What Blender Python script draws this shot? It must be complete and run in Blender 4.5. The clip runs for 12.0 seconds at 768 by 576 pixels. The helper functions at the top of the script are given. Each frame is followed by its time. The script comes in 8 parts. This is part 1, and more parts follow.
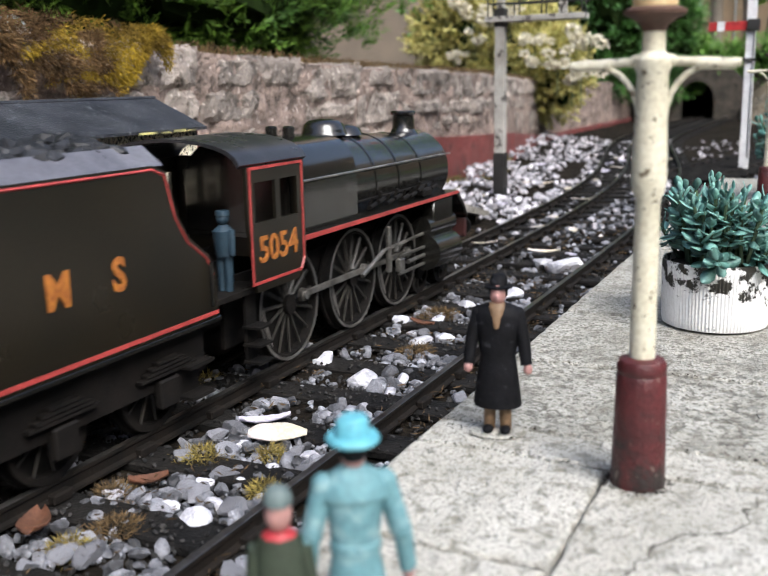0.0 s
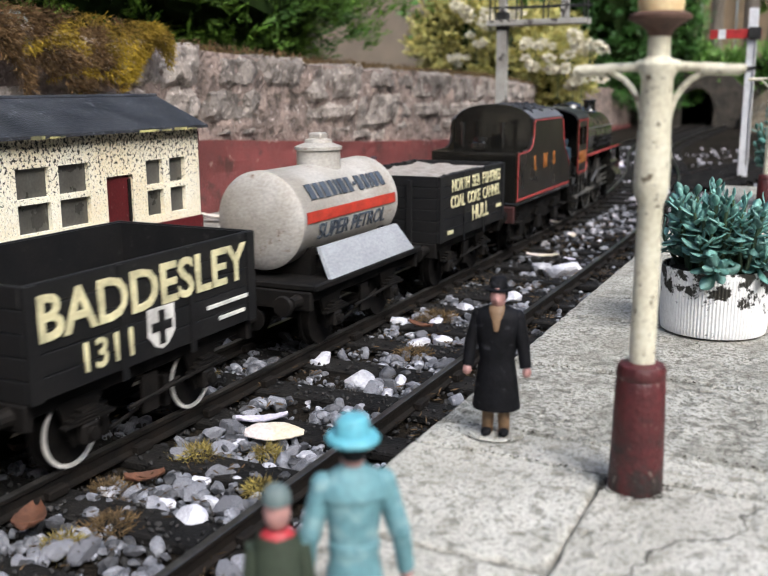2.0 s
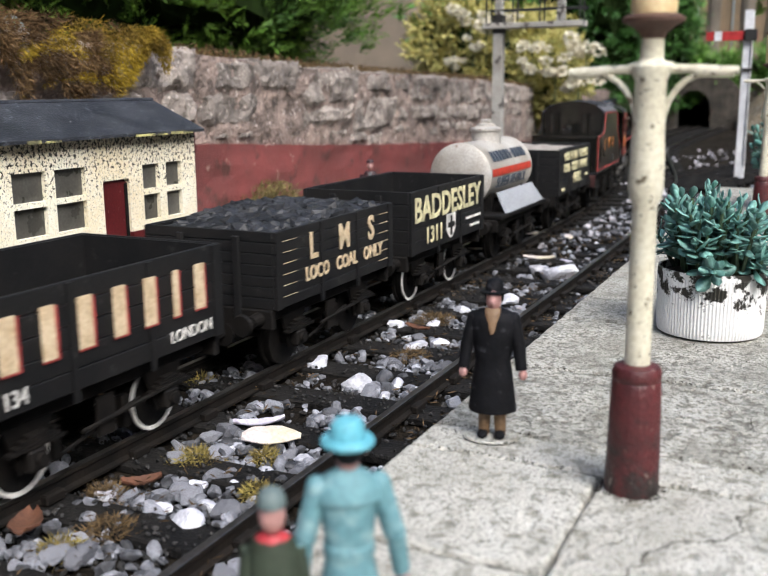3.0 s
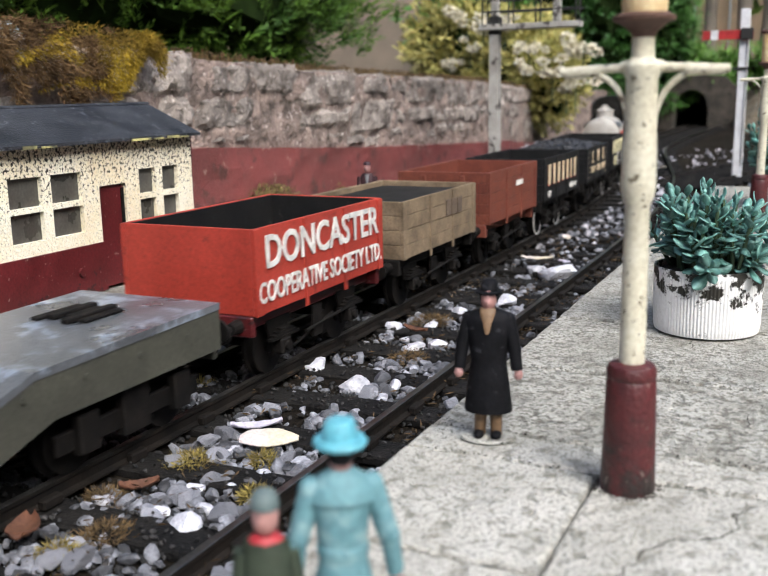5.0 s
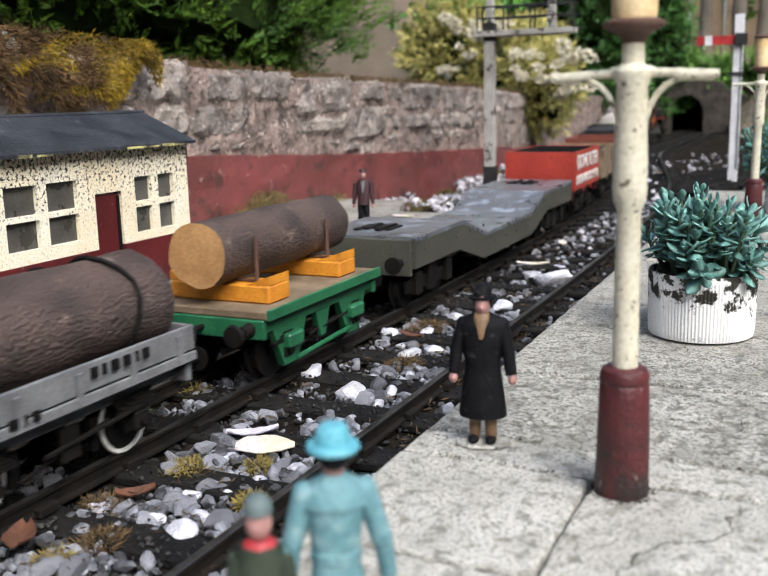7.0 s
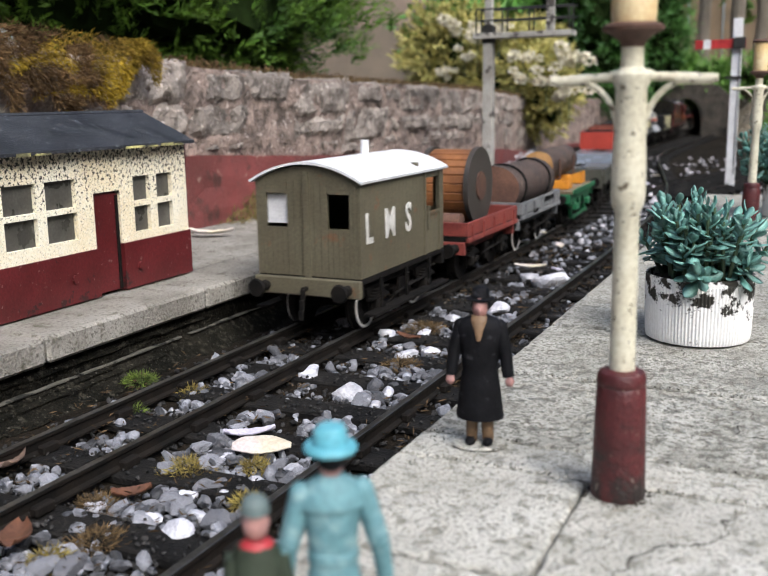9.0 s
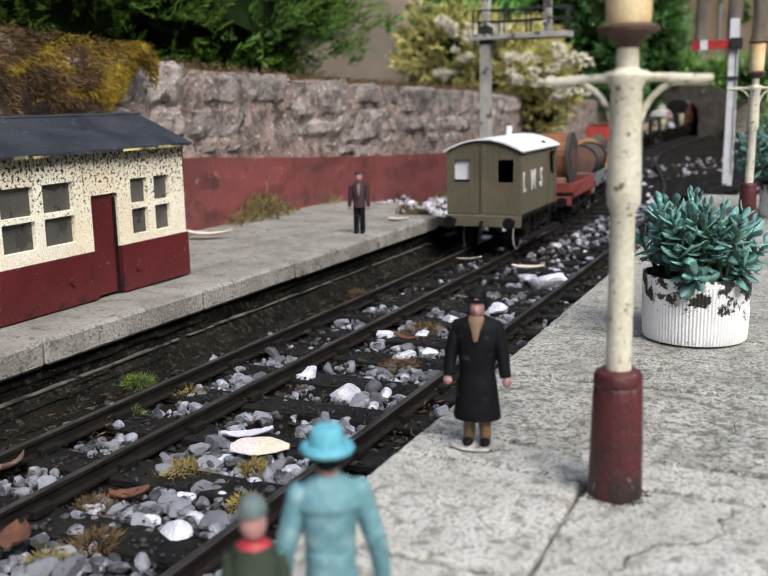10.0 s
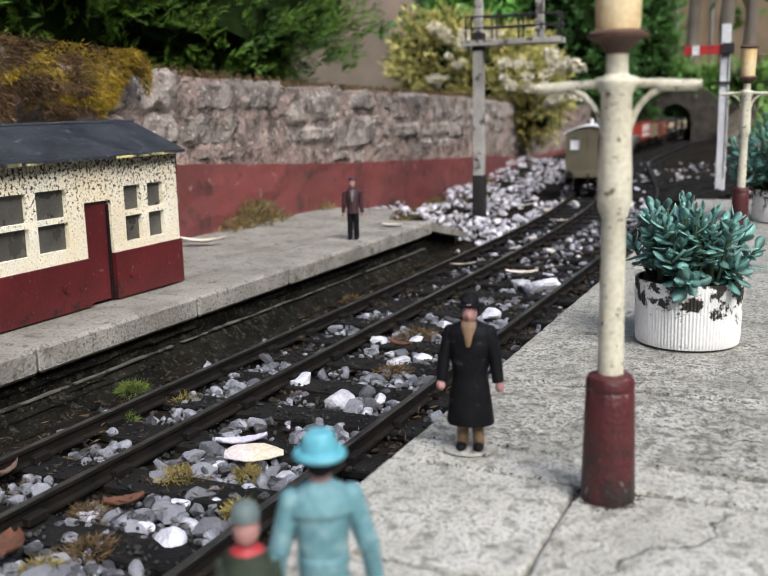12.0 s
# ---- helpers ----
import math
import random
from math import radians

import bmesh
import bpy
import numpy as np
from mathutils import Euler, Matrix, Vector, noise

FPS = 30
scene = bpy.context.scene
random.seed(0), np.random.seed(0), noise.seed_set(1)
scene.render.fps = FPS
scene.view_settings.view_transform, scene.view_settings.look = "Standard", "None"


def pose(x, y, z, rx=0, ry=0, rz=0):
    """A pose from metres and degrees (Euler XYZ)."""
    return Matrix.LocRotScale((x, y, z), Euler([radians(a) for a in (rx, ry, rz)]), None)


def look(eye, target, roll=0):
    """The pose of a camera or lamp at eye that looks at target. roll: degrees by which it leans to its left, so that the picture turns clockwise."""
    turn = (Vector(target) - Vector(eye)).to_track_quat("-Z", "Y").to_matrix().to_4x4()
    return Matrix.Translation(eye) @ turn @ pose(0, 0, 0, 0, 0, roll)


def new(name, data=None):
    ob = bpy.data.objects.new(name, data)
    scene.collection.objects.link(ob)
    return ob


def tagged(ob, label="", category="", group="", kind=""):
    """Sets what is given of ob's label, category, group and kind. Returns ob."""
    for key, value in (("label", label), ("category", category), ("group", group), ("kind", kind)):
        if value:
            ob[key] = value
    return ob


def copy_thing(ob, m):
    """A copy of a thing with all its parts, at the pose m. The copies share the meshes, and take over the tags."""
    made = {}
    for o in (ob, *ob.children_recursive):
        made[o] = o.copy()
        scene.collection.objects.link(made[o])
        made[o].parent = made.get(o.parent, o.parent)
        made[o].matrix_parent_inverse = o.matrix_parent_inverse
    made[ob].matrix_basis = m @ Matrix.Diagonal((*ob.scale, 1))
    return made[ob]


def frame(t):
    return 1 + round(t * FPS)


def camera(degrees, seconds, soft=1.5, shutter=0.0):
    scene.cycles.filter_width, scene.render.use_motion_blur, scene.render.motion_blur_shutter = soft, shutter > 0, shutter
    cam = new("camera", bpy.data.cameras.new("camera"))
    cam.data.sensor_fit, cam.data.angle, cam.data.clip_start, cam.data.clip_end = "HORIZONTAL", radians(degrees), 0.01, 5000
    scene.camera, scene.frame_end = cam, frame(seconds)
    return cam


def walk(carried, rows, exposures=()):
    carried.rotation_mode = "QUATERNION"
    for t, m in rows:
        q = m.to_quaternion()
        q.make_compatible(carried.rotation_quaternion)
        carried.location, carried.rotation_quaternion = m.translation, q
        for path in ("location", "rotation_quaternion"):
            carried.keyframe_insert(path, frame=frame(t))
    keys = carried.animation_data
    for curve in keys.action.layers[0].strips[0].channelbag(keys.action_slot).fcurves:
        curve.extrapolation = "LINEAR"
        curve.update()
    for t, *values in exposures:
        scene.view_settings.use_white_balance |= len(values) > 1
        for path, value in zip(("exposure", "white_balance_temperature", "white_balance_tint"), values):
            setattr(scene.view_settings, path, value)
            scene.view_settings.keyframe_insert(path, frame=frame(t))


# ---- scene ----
# A garden model railway at 7 mm to the foot: 32 mm gauge, platform tops at z = 0, rail tops at z = -0.020.
cam = camera(44.25, 12.0, soft=1.25, shutter=0.2)
cam.data.dof.use_dof = True
cam.data.dof.focus_distance = 0.335
cam.data.dof.aperture_fstop = 27.0
walk(cam, [
    (0, look((0.0856, -0.1749, 0.0827), (-0.3359, 0.7069, -0.1289), -1.20)),
    (0.5, look((0.0861, -0.1745, 0.0824), (-0.3351, 0.7081, -0.1266), -1.28)),
    (1, look((0.0853, -0.1748, 0.0823), (-0.3337, 0.7086, -0.1276), -0.93)),
    (1.5, look((0.0847, -0.1751, 0.0824), (-0.3344, 0.7082, -0.1275), -0.41)),
    (2, look((0.0848, -0.1751, 0.0824), (-0.3338, 0.7086, -0.1272), -0.22)),
    (2.5, look((0.0854, -0.1750, 0.0823), (-0.3319, 0.7098, -0.1252), -0.40)),
    (3, look((0.0854, -0.1750, 0.0824), (-0.3318, 0.7101, -0.1240), -0.45)),
    (5, look((0.0866, -0.1746, 0.0821), (-0.3309, 0.7109, -0.1217), -1.02)),
    (5.5, look((0.0870, -0.1749, 0.0821), (-0.3288, 0.7121, -0.1182), -1.15)),
    (6, look((0.0872, -0.1751, 0.0822), (-0.3284, 0.7127, -0.1151), -1.25)),
    (6.5, look((0.0872, -0.1751, 0.0821), (-0.3287, 0.7127, -0.1150), -1.32)),
    (7, look((0.0877, -0.1750, 0.0821), (-0.3280, 0.7129, -0.1149), -1.34)),
    (9, look((0.0876, -0.1753, 0.0822), (-0.3253, 0.7141, -0.1137), -0.90)),
    (9.5, look((0.0879, -0.1756, 0.0822), (-0.3232, 0.7149, -0.1128), -0.99)),
    (10, look((0.0881, -0.1756, 0.0822), (-0.3234, 0.7148, -0.1122), -1.10)),
    (10.5, look((0.0886, -0.1756, 0.0822), (-0.3223, 0.7152, -0.1118), -1.31)),
    (11, look((0.0888, -0.1758, 0.0822), (-0.3217, 0.7157, -0.1093), -1.44)),
    (11.5, look((0.0889, -0.1759, 0.0823), (-0.3207, 0.7165, -0.1070), -1.41)),
    (12, look((0.0888, -0.1760, 0.0823), (-0.3181, 0.7179, -0.1061), -1.31)),
], exposures=[(0.0, 1.08), (0.4, 1.08), (1.5, 0.83), (2.5, 0.98), (5.5, 0.93), (7.0, 0.94), (9.0, 0.83), (10.0, 0.74), (12.0, 0.74)])

# ---- light: bright overcast sky over a garden ----
world = bpy.data.worlds.new("overcast_sky")
scene.world = world
world.use_nodes = True
wn = world.node_tree.nodes
sky = wn.new("ShaderNodeTexSky")
sky.sky_type = "NISHITA"
sky.sun_disc = False
sky.sun_elevation = radians(48)
sky.sun_rotation = radians(126)
sky.dust_density = 4.0
sky.air_density = 0.9
wn["Background"].inputs["Strength"].default_value = 0.15
world.node_tree.links.new(sky.outputs[0], wn["Background"].inputs["Color"])
sun_data = bpy.data.lights.new("sun", "SUN")
sun_data.energy = 1.9
sun_data.angle = radians(38)
sun_data.color = (0.93, 0.985, 1.02)
sun = new("sun", sun_data)
sun.matrix_world = look((1.5, -1.1, 2.1), (0, 0, 0))

ZR = -0.020      # rail top
ZG = -0.029      # ballast bed
XC = -0.115      # centre of the running track


# ---- materials ----
def mat(name, col, col2=None, rough=0.6, metal=0.0, scale=120.0, fine=900.0, bump=0.25, bump_d=0.0004, spots=None, spot_amt=0.0, spot_scale=150.0, island=0.0, coat=0.0, spec=0.5, objrand=0.0, speck=None, speck_amt=0.0, speck_scale=900.0, rim=None, soft=0.025, pits=0.0):
    m = bpy.data.materials.new(name)
    m.use_nodes = True
    nt = m.node_tree
    N, L = nt.nodes, nt.links
    b = N["Principled BSDF"]
    b.inputs["Roughness"].default_value = rough
    b.inputs["Metallic"].default_value = metal
    b.inputs["Coat Weight"].default_value = coat
    b.inputs["Specular IOR Level"].default_value = spec
    tc = N.new("ShaderNodeTexCoord")
    geo = N.new("ShaderNodeNewGeometry")
    n1 = N.new("ShaderNodeTexNoise")
    n1.inputs["Scale"].default_value = scale
    n1.inputs["Detail"].default_value = 5
    n2 = N.new("ShaderNodeTexNoise")
    n2.inputs["Scale"].default_value = fine
    n2.inputs["Detail"].default_value = 3
    for n in (n1, n2):
        L.new(tc.outputs["Object"], n.inputs["Vector"])
    col2 = col2 or tuple(c * 0.6 for c in col)
    r1 = N.new("ShaderNodeValToRGB")
    r1.color_ramp.elements[0].position, r1.color_ramp.elements[1].position = 0.35, 0.65
    r1.color_ramp.elements[0].color, r1.color_ramp.elements[1].color = (*col2, 1), (*col, 1)
    L.new(n1.outputs["Fac"], r1.inputs["Fac"])
    mx = N.new("ShaderNodeMix")
    mx.data_type, mx.blend_type = "RGBA", "OVERLAY"
    mx.inputs["Factor"].default_value = 0.45
    L.new(r1.outputs["Color"], mx.inputs["A"])
    L.new(n2.outputs["Fac"], mx.inputs["B"])
    out = mx.outputs["Result"]
    if island or objrand:
        src = geo.outputs["Random Per Island"]
        if objrand:
            src = N.new("ShaderNodeObjectInfo").outputs["Random"]
        hsv = N.new("ShaderNodeHueSaturation")
        mr = N.new("ShaderNodeMapRange")
        amt = island or objrand
        mr.inputs["To Min"].default_value, mr.inputs["To Max"].default_value = 1 - amt, 1 + amt
        L.new(src, mr.inputs["Value"])
        L.new(mr.outputs["Result"], hsv.inputs["Value"])
        L.new(out, hsv.inputs["Color"])
        out = hsv.outputs["Color"]
    if spots:
        n3 = N.new("ShaderNodeTexNoise")
        n3.inputs["Scale"].default_value = spot_scale
        n3.inputs["Detail"].default_value = 8
        n3.inputs["Roughness"].default_value = 0.65
        L.new(tc.outputs["Object"], n3.inputs["Vector"])
        fac = n3.outputs["Fac"]
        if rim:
            # spots and stains gather towards a height of the thing itself
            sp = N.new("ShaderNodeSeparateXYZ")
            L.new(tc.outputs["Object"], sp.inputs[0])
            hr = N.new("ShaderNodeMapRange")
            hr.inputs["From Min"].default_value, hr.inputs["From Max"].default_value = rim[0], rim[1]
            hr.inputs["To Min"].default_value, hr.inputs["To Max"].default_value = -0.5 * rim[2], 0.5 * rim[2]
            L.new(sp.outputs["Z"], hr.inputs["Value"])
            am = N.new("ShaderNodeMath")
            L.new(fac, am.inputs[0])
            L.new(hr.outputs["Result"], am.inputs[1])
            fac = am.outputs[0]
        r3 = N.new("ShaderNodeValToRGB")
        a = 0.72 - 0.3 * spot_amt
        r3.color_ramp.elements[0].position, r3.color_ramp.elements[1].position = a - soft, a + soft
        L.new(fac, r3.inputs["Fac"])
        m3 = N.new("ShaderNodeMix")
        m3.data_type = "RGBA"
        L.new(r3.outputs["Color"], m3.inputs["Factor"])
        L.new(out, m3.inputs["A"])
        m3.inputs["B"].default_value = (*spots, 1)
        out = m3.outputs["Result"]
    if speck:
        n4 = N.new("ShaderNodeTexNoise")
        n4.inputs["Scale"].default_value = speck_scale
        n4.inputs["Detail"].default_value = 4
        L.new(tc.outputs["Object"], n4.inputs["Vector"])
        r4 = N.new("ShaderNodeValToRGB")
        c = 0.72 - 0.3 * speck_amt
        r4.color_ramp.elements[0].position, r4.color_ramp.elements[1].position = c - 0.05, c + 0.06
        L.new(n4.outputs["Fac"], r4.inputs["Fac"])
        m4 = N.new("ShaderNodeMix")
        m4.data_type = "RGBA"
        L.new(r4.outputs["Color"], m4.inputs["Factor"])
        L.new(out, m4.inputs["A"])
        m4.inputs["B"].default_value = (*speck, 1)
        out = m4.outputs["Result"]
    L.new(out, b.inputs["Base Color"])
    rr = N.new("ShaderNodeMapRange")
    rr.inputs["To Min"].default_value, rr.inputs["To Max"].default_value = max(0.03, rough - 0.12), min(1, rough + 0.12)
    L.new(n1.outputs["Fac"], rr.inputs["Value"])
    L.new(rr.outputs["Result"], b.inputs["Roughness"])
    ad = N.new("ShaderNodeMath")
    ad.operation = "ADD"
    L.new(n1.outputs["Fac"], ad.inputs[0])
    L.new(n2.outputs["Fac"], ad.inputs[1])
    bp = N.new("ShaderNodeBump")
    bp.inputs["Strength"].default_value = bump
    bp.inputs["Distance"].default_value = bump_d
    height = ad.outputs[0]
    if pits and spots:
        pt = N.new("ShaderNodeMath")
        pt.operation = "MULTIPLY_ADD"
        pt.inputs[1].default_value = -pits
        L.new(r3.outputs["Color"], pt.inputs[0])
        L.new(height, pt.inputs[2])
        height = pt.outputs[0]
    L.new(height, bp.inputs["Height"])
    L.new(bp.outputs["Normal"], b.inputs["Normal"])
    return m


M_BLACK = mat("loco_black", (0.007, 0.0068, 0.006), (0.012, 0.011, 0.009), rough=0.2, bump=0.06, spec=0.6, coat=0.35)
M_LINED = mat("tender_black", (0.0085, 0.0072, 0.0045), (0.014, 0.011, 0.0065), rough=0.3, scale=30, bump=0.06, spec=0.45)
M_FRAME = mat("frame_black", (0.0045, 0.0042, 0.004), (0.011, 0.0092, 0.008), rough=0.65, spec=0.16)
M_WBLACK = mat("wagon_black", (0.006, 0.006, 0.0065), (0.011, 0.0105, 0.0105), rough=0.55, scale=60, bump=0.2, spec=0.3, spots=(0.03, 0.029, 0.028), spot_amt=0.2, spot_scale=200)
M_REDLINE = mat("red_lining", (0.40, 0.055, 0.05), rough=0.5)
M_RED = mat("wagon_red", (0.38, 0.042, 0.026), (0.30, 0.032, 0.02), rough=0.5, scale=60, bump=0.2, spots=(0.14, 0.02, 0.015), spot_amt=0.25, spot_scale=120, soft=0.06)
M_BUFRED = mat("buffer_red", (0.045, 0.009, 0.008), (0.02, 0.006, 0.005), rough=0.6)
M_BROWN = mat("wagon_bauxite", (0.17, 0.045, 0.025), (0.12, 0.03, 0.018), rough=0.6)
M_TAN = mat("bare_wood", (0.22, 0.16, 0.10), (0.12, 0.085, 0.05), rough=0.8, scale=90, bump=0.5)
M_TANK = mat("tank_grey", (0.42, 0.40, 0.37), (0.30, 0.27, 0.23), rough=0.42, scale=50, bump=0.06, spots=(0.12, 0.05, 0.02), spot_amt=0.22, spot_scale=70)
M_WHITE = mat("white_paint", (0.75, 0.76, 0.78), (0.6, 0.6, 0.62), rough=0.45, bump=0.05)
M_TIN = mat("grey_tin", (0.36, 0.375, 0.40), (0.27, 0.28, 0.30), rough=0.45, scale=50, bump=0.15)
M_OLIVE = mat("van_olive", (0.115, 0.102, 0.066), (0.09, 0.078, 0.050), rough=0.6, scale=40, bump=0.15, spots=(0.17, 0.075, 0.035), spot_amt=0.24, spot_scale=75, soft=0.05)
M_WELL = mat("well_grey", (0.066, 0.066, 0.051), (0.046, 0.046, 0.037), rough=0.5, scale=60, bump=0.1, spots=(0.03, 0.028, 0.022), spot_amt=0.2, spot_scale=150)
# the pale blue-grey spots are reflections put into the deck colour
M_WELLTOP = mat("well_deck", (0.12, 0.128, 0.142), (0.075, 0.08, 0.088), rough=0.3, scale=45, bump=0.4, spots=(0.24, 0.28, 0.34), spot_amt=0.52, spot_scale=95, soft=0.05)
M_GREEN = mat("flat_green", (0.02, 0.13, 0.055), (0.012, 0.09, 0.04), rough=0.4, bump=0.1)
M_YELLOW = mat("bolster_yellow", (0.62, 0.25, 0.02), (0.5, 0.18, 0.015), rough=0.55, bump=0.2)
M_GREY = mat("flat_grey", (0.175, 0.18, 0.185), (0.10, 0.10, 0.105), rough=0.55, bump=0.15)
M_DROPRED = mat("flat_red", (0.22, 0.045, 0.035), (0.15, 0.03, 0.025), rough=0.55)
M_BARK = mat("log_bark", (0.095, 0.062, 0.050), (0.034, 0.023, 0.020), rough=0.6, scale=55, bump=1.0, bump_d=0.002, spots=(0.20, 0.145, 0.115), spot_amt=0.26, spot_scale=130, soft=0.06)
M_LOGEND = mat("log_end", (0.48, 0.27, 0.11), (0.33, 0.17, 0.06), rough=0.8, scale=60)
M_LOGDARK = mat("log_end_dark", (0.17, 0.085, 0.055), (0.08, 0.04, 0.03), rough=0.8, scale=60)
M_COPPER = mat("drum_wood", (0.30, 0.12, 0.04), (0.16, 0.06, 0.02), rough=0.5, scale=60)
M_COAL = mat("coal", (0.011, 0.0115, 0.013), (0.026, 0.027, 0.031), rough=0.5, scale=300, bump=0.6, island=0.5, spec=0.3)
M_SAND = mat("sacking_load", (0.33, 0.30, 0.27), (0.22, 0.19, 0.17), rough=0.9, scale=120, bump=0.5)
M_CREAM = mat("cream_letters", (0.72, 0.66, 0.40), rough=0.6)
M_LWHITE = mat("white_letters", (0.74, 0.72, 0.68), rough=0.6)
M_GOLD = mat("gold_letters", (0.42, 0.16, 0.028), (0.25, 0.075, 0.02), rough=0.5, scale=500)
M_TANL = mat("tan_letters", (0.62, 0.50, 0.34), (0.48, 0.36, 0.22), rough=0.6, scale=300)
M_GREYL = mat("dark_blue_letters", (0.06, 0.075, 0.10), rough=0.6)
M_RAIL = mat("rail_steel", (0.13, 0.125, 0.12), (0.05, 0.045, 0.04), rough=0.36, metal=0.8, scale=80)
M_RAILWEB = mat("rail_black", (0.006, 0.0052, 0.0046), (0.013, 0.010, 0.008), rough=0.8, spec=0.15)
M_SLEEPER = mat("sleeper_wood", (0.006, 0.0057, 0.0057), (0.016, 0.0145, 0.013), rough=0.75, scale=90, bump=0.8, bump_d=0.001, spec=0.15)
M_STONE = mat("ballast_stone", (0.215, 0.22, 0.245), (0.06, 0.061, 0.07), rough=0.7, scale=230, fine=1400, bump=0.5, bump_d=0.0006, island=0.78)
M_STONEOB = mat("ballast_stone_single", (0.25, 0.256, 0.285), (0.09, 0.09, 0.105), rough=0.68, scale=190, fine=1400, bump=0.5, bump_d=0.0006, objrand=0.66)
M_DIRT = mat("ballast_dirt", (0.007, 0.0058, 0.0046), (0.018, 0.014, 0.010), rough=0.95, scale=60, fine=500, bump=1.0, bump_d=0.002, spec=0.08)
M_SLAB = mat("concrete_slab", (0.575, 0.563, 0.515), (0.41, 0.40, 0.352), rough=0.9, scale=38, fine=1500, bump=1.0, bump_d=0.0010, spots=(0.26, 0.245, 0.195), spot_amt=0.40, spot_scale=230, soft=0.07, pits=0.5, speck=(0.27, 0.262, 0.225), speck_amt=0.52, speck_scale=1000)


def add_cracks(m, scale, width, col):
    """Fine wandering cracks, broken off here and there."""
    N, L = m.node_tree.nodes, m.node_tree.links
    b = N["Principled BSDF"]
    old = b.inputs["Base Color"].links[0].from_socket
    tc = N.new("ShaderNodeTexCoord")
    wob = N.new("ShaderNodeTexNoise")
    wob.inputs["Scale"].default_value = 45
    wob.inputs["Detail"].default_value = 6
    L.new(tc.outputs["Object"], wob.inputs["Vector"])
    mixv = N.new("ShaderNodeVectorMath")
    mixv.operation = "MULTIPLY_ADD"
    mixv.inputs[1].default_value = (0.035, 0.035, 0.0)
    L.new(wob.outputs["Color"], mixv.inputs[0])
    L.new(tc.outputs["Object"], mixv.inputs[2])
    vo = N.new("ShaderNodeTexVoronoi")
    vo.feature = "DISTANCE_TO_EDGE"
    vo.inputs["Scale"].default_value = scale
    L.new(mixv.outputs[0], vo.inputs["Vector"])
    wd = N.new("ShaderNodeMapRange")
    wd.inputs["From Min"].default_value, wd.inputs["From Max"].default_value = 0.46, 0.62
    wd.inputs["To Min"].default_value, wd.inputs["To Max"].default_value = 0.0, width
    brk = N.new("ShaderNodeTexNoise")
    brk.inputs["Scale"].default_value = 24
    L.new(tc.outputs["Object"], brk.inputs["Vector"])
    L.new(brk.outputs["Fac"], wd.inputs["Value"])
    lt = N.new("ShaderNodeMath")
    lt.operation = "LESS_THAN"
    L.new(vo.outputs["Distance"], lt.inputs[0])
    L.new(wd.outputs["Result"], lt.inputs[1])
    mx = N.new("ShaderNodeMix")
    mx.data_type = "RGBA"
    L.new(lt.outputs[0], mx.inputs["Factor"])
    L.new(old, mx.inputs["A"])
    mx.inputs["B"].default_value = (*col, 1)
    L.new(mx.outputs["Result"], b.inputs["Base Color"])


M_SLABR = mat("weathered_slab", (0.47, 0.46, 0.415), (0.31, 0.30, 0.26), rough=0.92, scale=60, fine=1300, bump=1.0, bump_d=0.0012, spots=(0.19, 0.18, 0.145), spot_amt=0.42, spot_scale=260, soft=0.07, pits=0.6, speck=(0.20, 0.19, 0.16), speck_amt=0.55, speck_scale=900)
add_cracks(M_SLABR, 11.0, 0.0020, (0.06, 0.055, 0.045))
add_cracks(M_SLAB, 9.0, 0.0016, (0.085, 0.08, 0.065))
M_FSLAB = mat("far_platform_concrete", (0.31, 0.29, 0.26), (0.185, 0.17, 0.147), rough=0.8, scale=40, bump=0.9, bump_d=0.001, spots=(0.095, 0.085, 0.06), spot_amt=0.36, spot_scale=110, soft=0.05, speck=(0.12, 0.11, 0.09), speck_amt=0.4, speck_scale=600)
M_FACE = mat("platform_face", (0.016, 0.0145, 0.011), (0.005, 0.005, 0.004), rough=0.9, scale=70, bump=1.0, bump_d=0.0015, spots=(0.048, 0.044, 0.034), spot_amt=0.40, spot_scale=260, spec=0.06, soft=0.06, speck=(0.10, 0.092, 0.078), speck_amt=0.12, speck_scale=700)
M_ROD = mat("dull_steel_rods", (0.36, 0.345, 0.32), (0.17, 0.16, 0.145), rough=0.38, metal=0.8)
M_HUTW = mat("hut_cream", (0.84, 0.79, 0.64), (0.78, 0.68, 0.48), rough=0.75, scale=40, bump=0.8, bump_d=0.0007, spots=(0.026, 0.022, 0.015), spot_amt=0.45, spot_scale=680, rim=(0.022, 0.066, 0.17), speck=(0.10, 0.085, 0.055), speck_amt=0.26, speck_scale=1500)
M_MAROON = mat("maroon_paint", (0.105, 0.012, 0.014), (0.072, 0.009, 0.010), rough=0.42, scale=60, bump=0.2, spots=(0.022, 0.010, 0.010), spot_amt=0.36, spot_scale=130, rim=(0.012, 0.0, 0.10), speck=(0.25, 0.2, 0.18), speck_amt=0.02, speck_scale=500)
M_ROOF = mat("slate_roof", (0.034, 0.036, 0.043), (0.017, 0.018, 0.023), rough=0.42, scale=60, bump=0.9, bump_d=0.0007, spots=(0.14, 0.15, 0.17), spot_amt=0.33, spot_scale=420, spec=0.5)
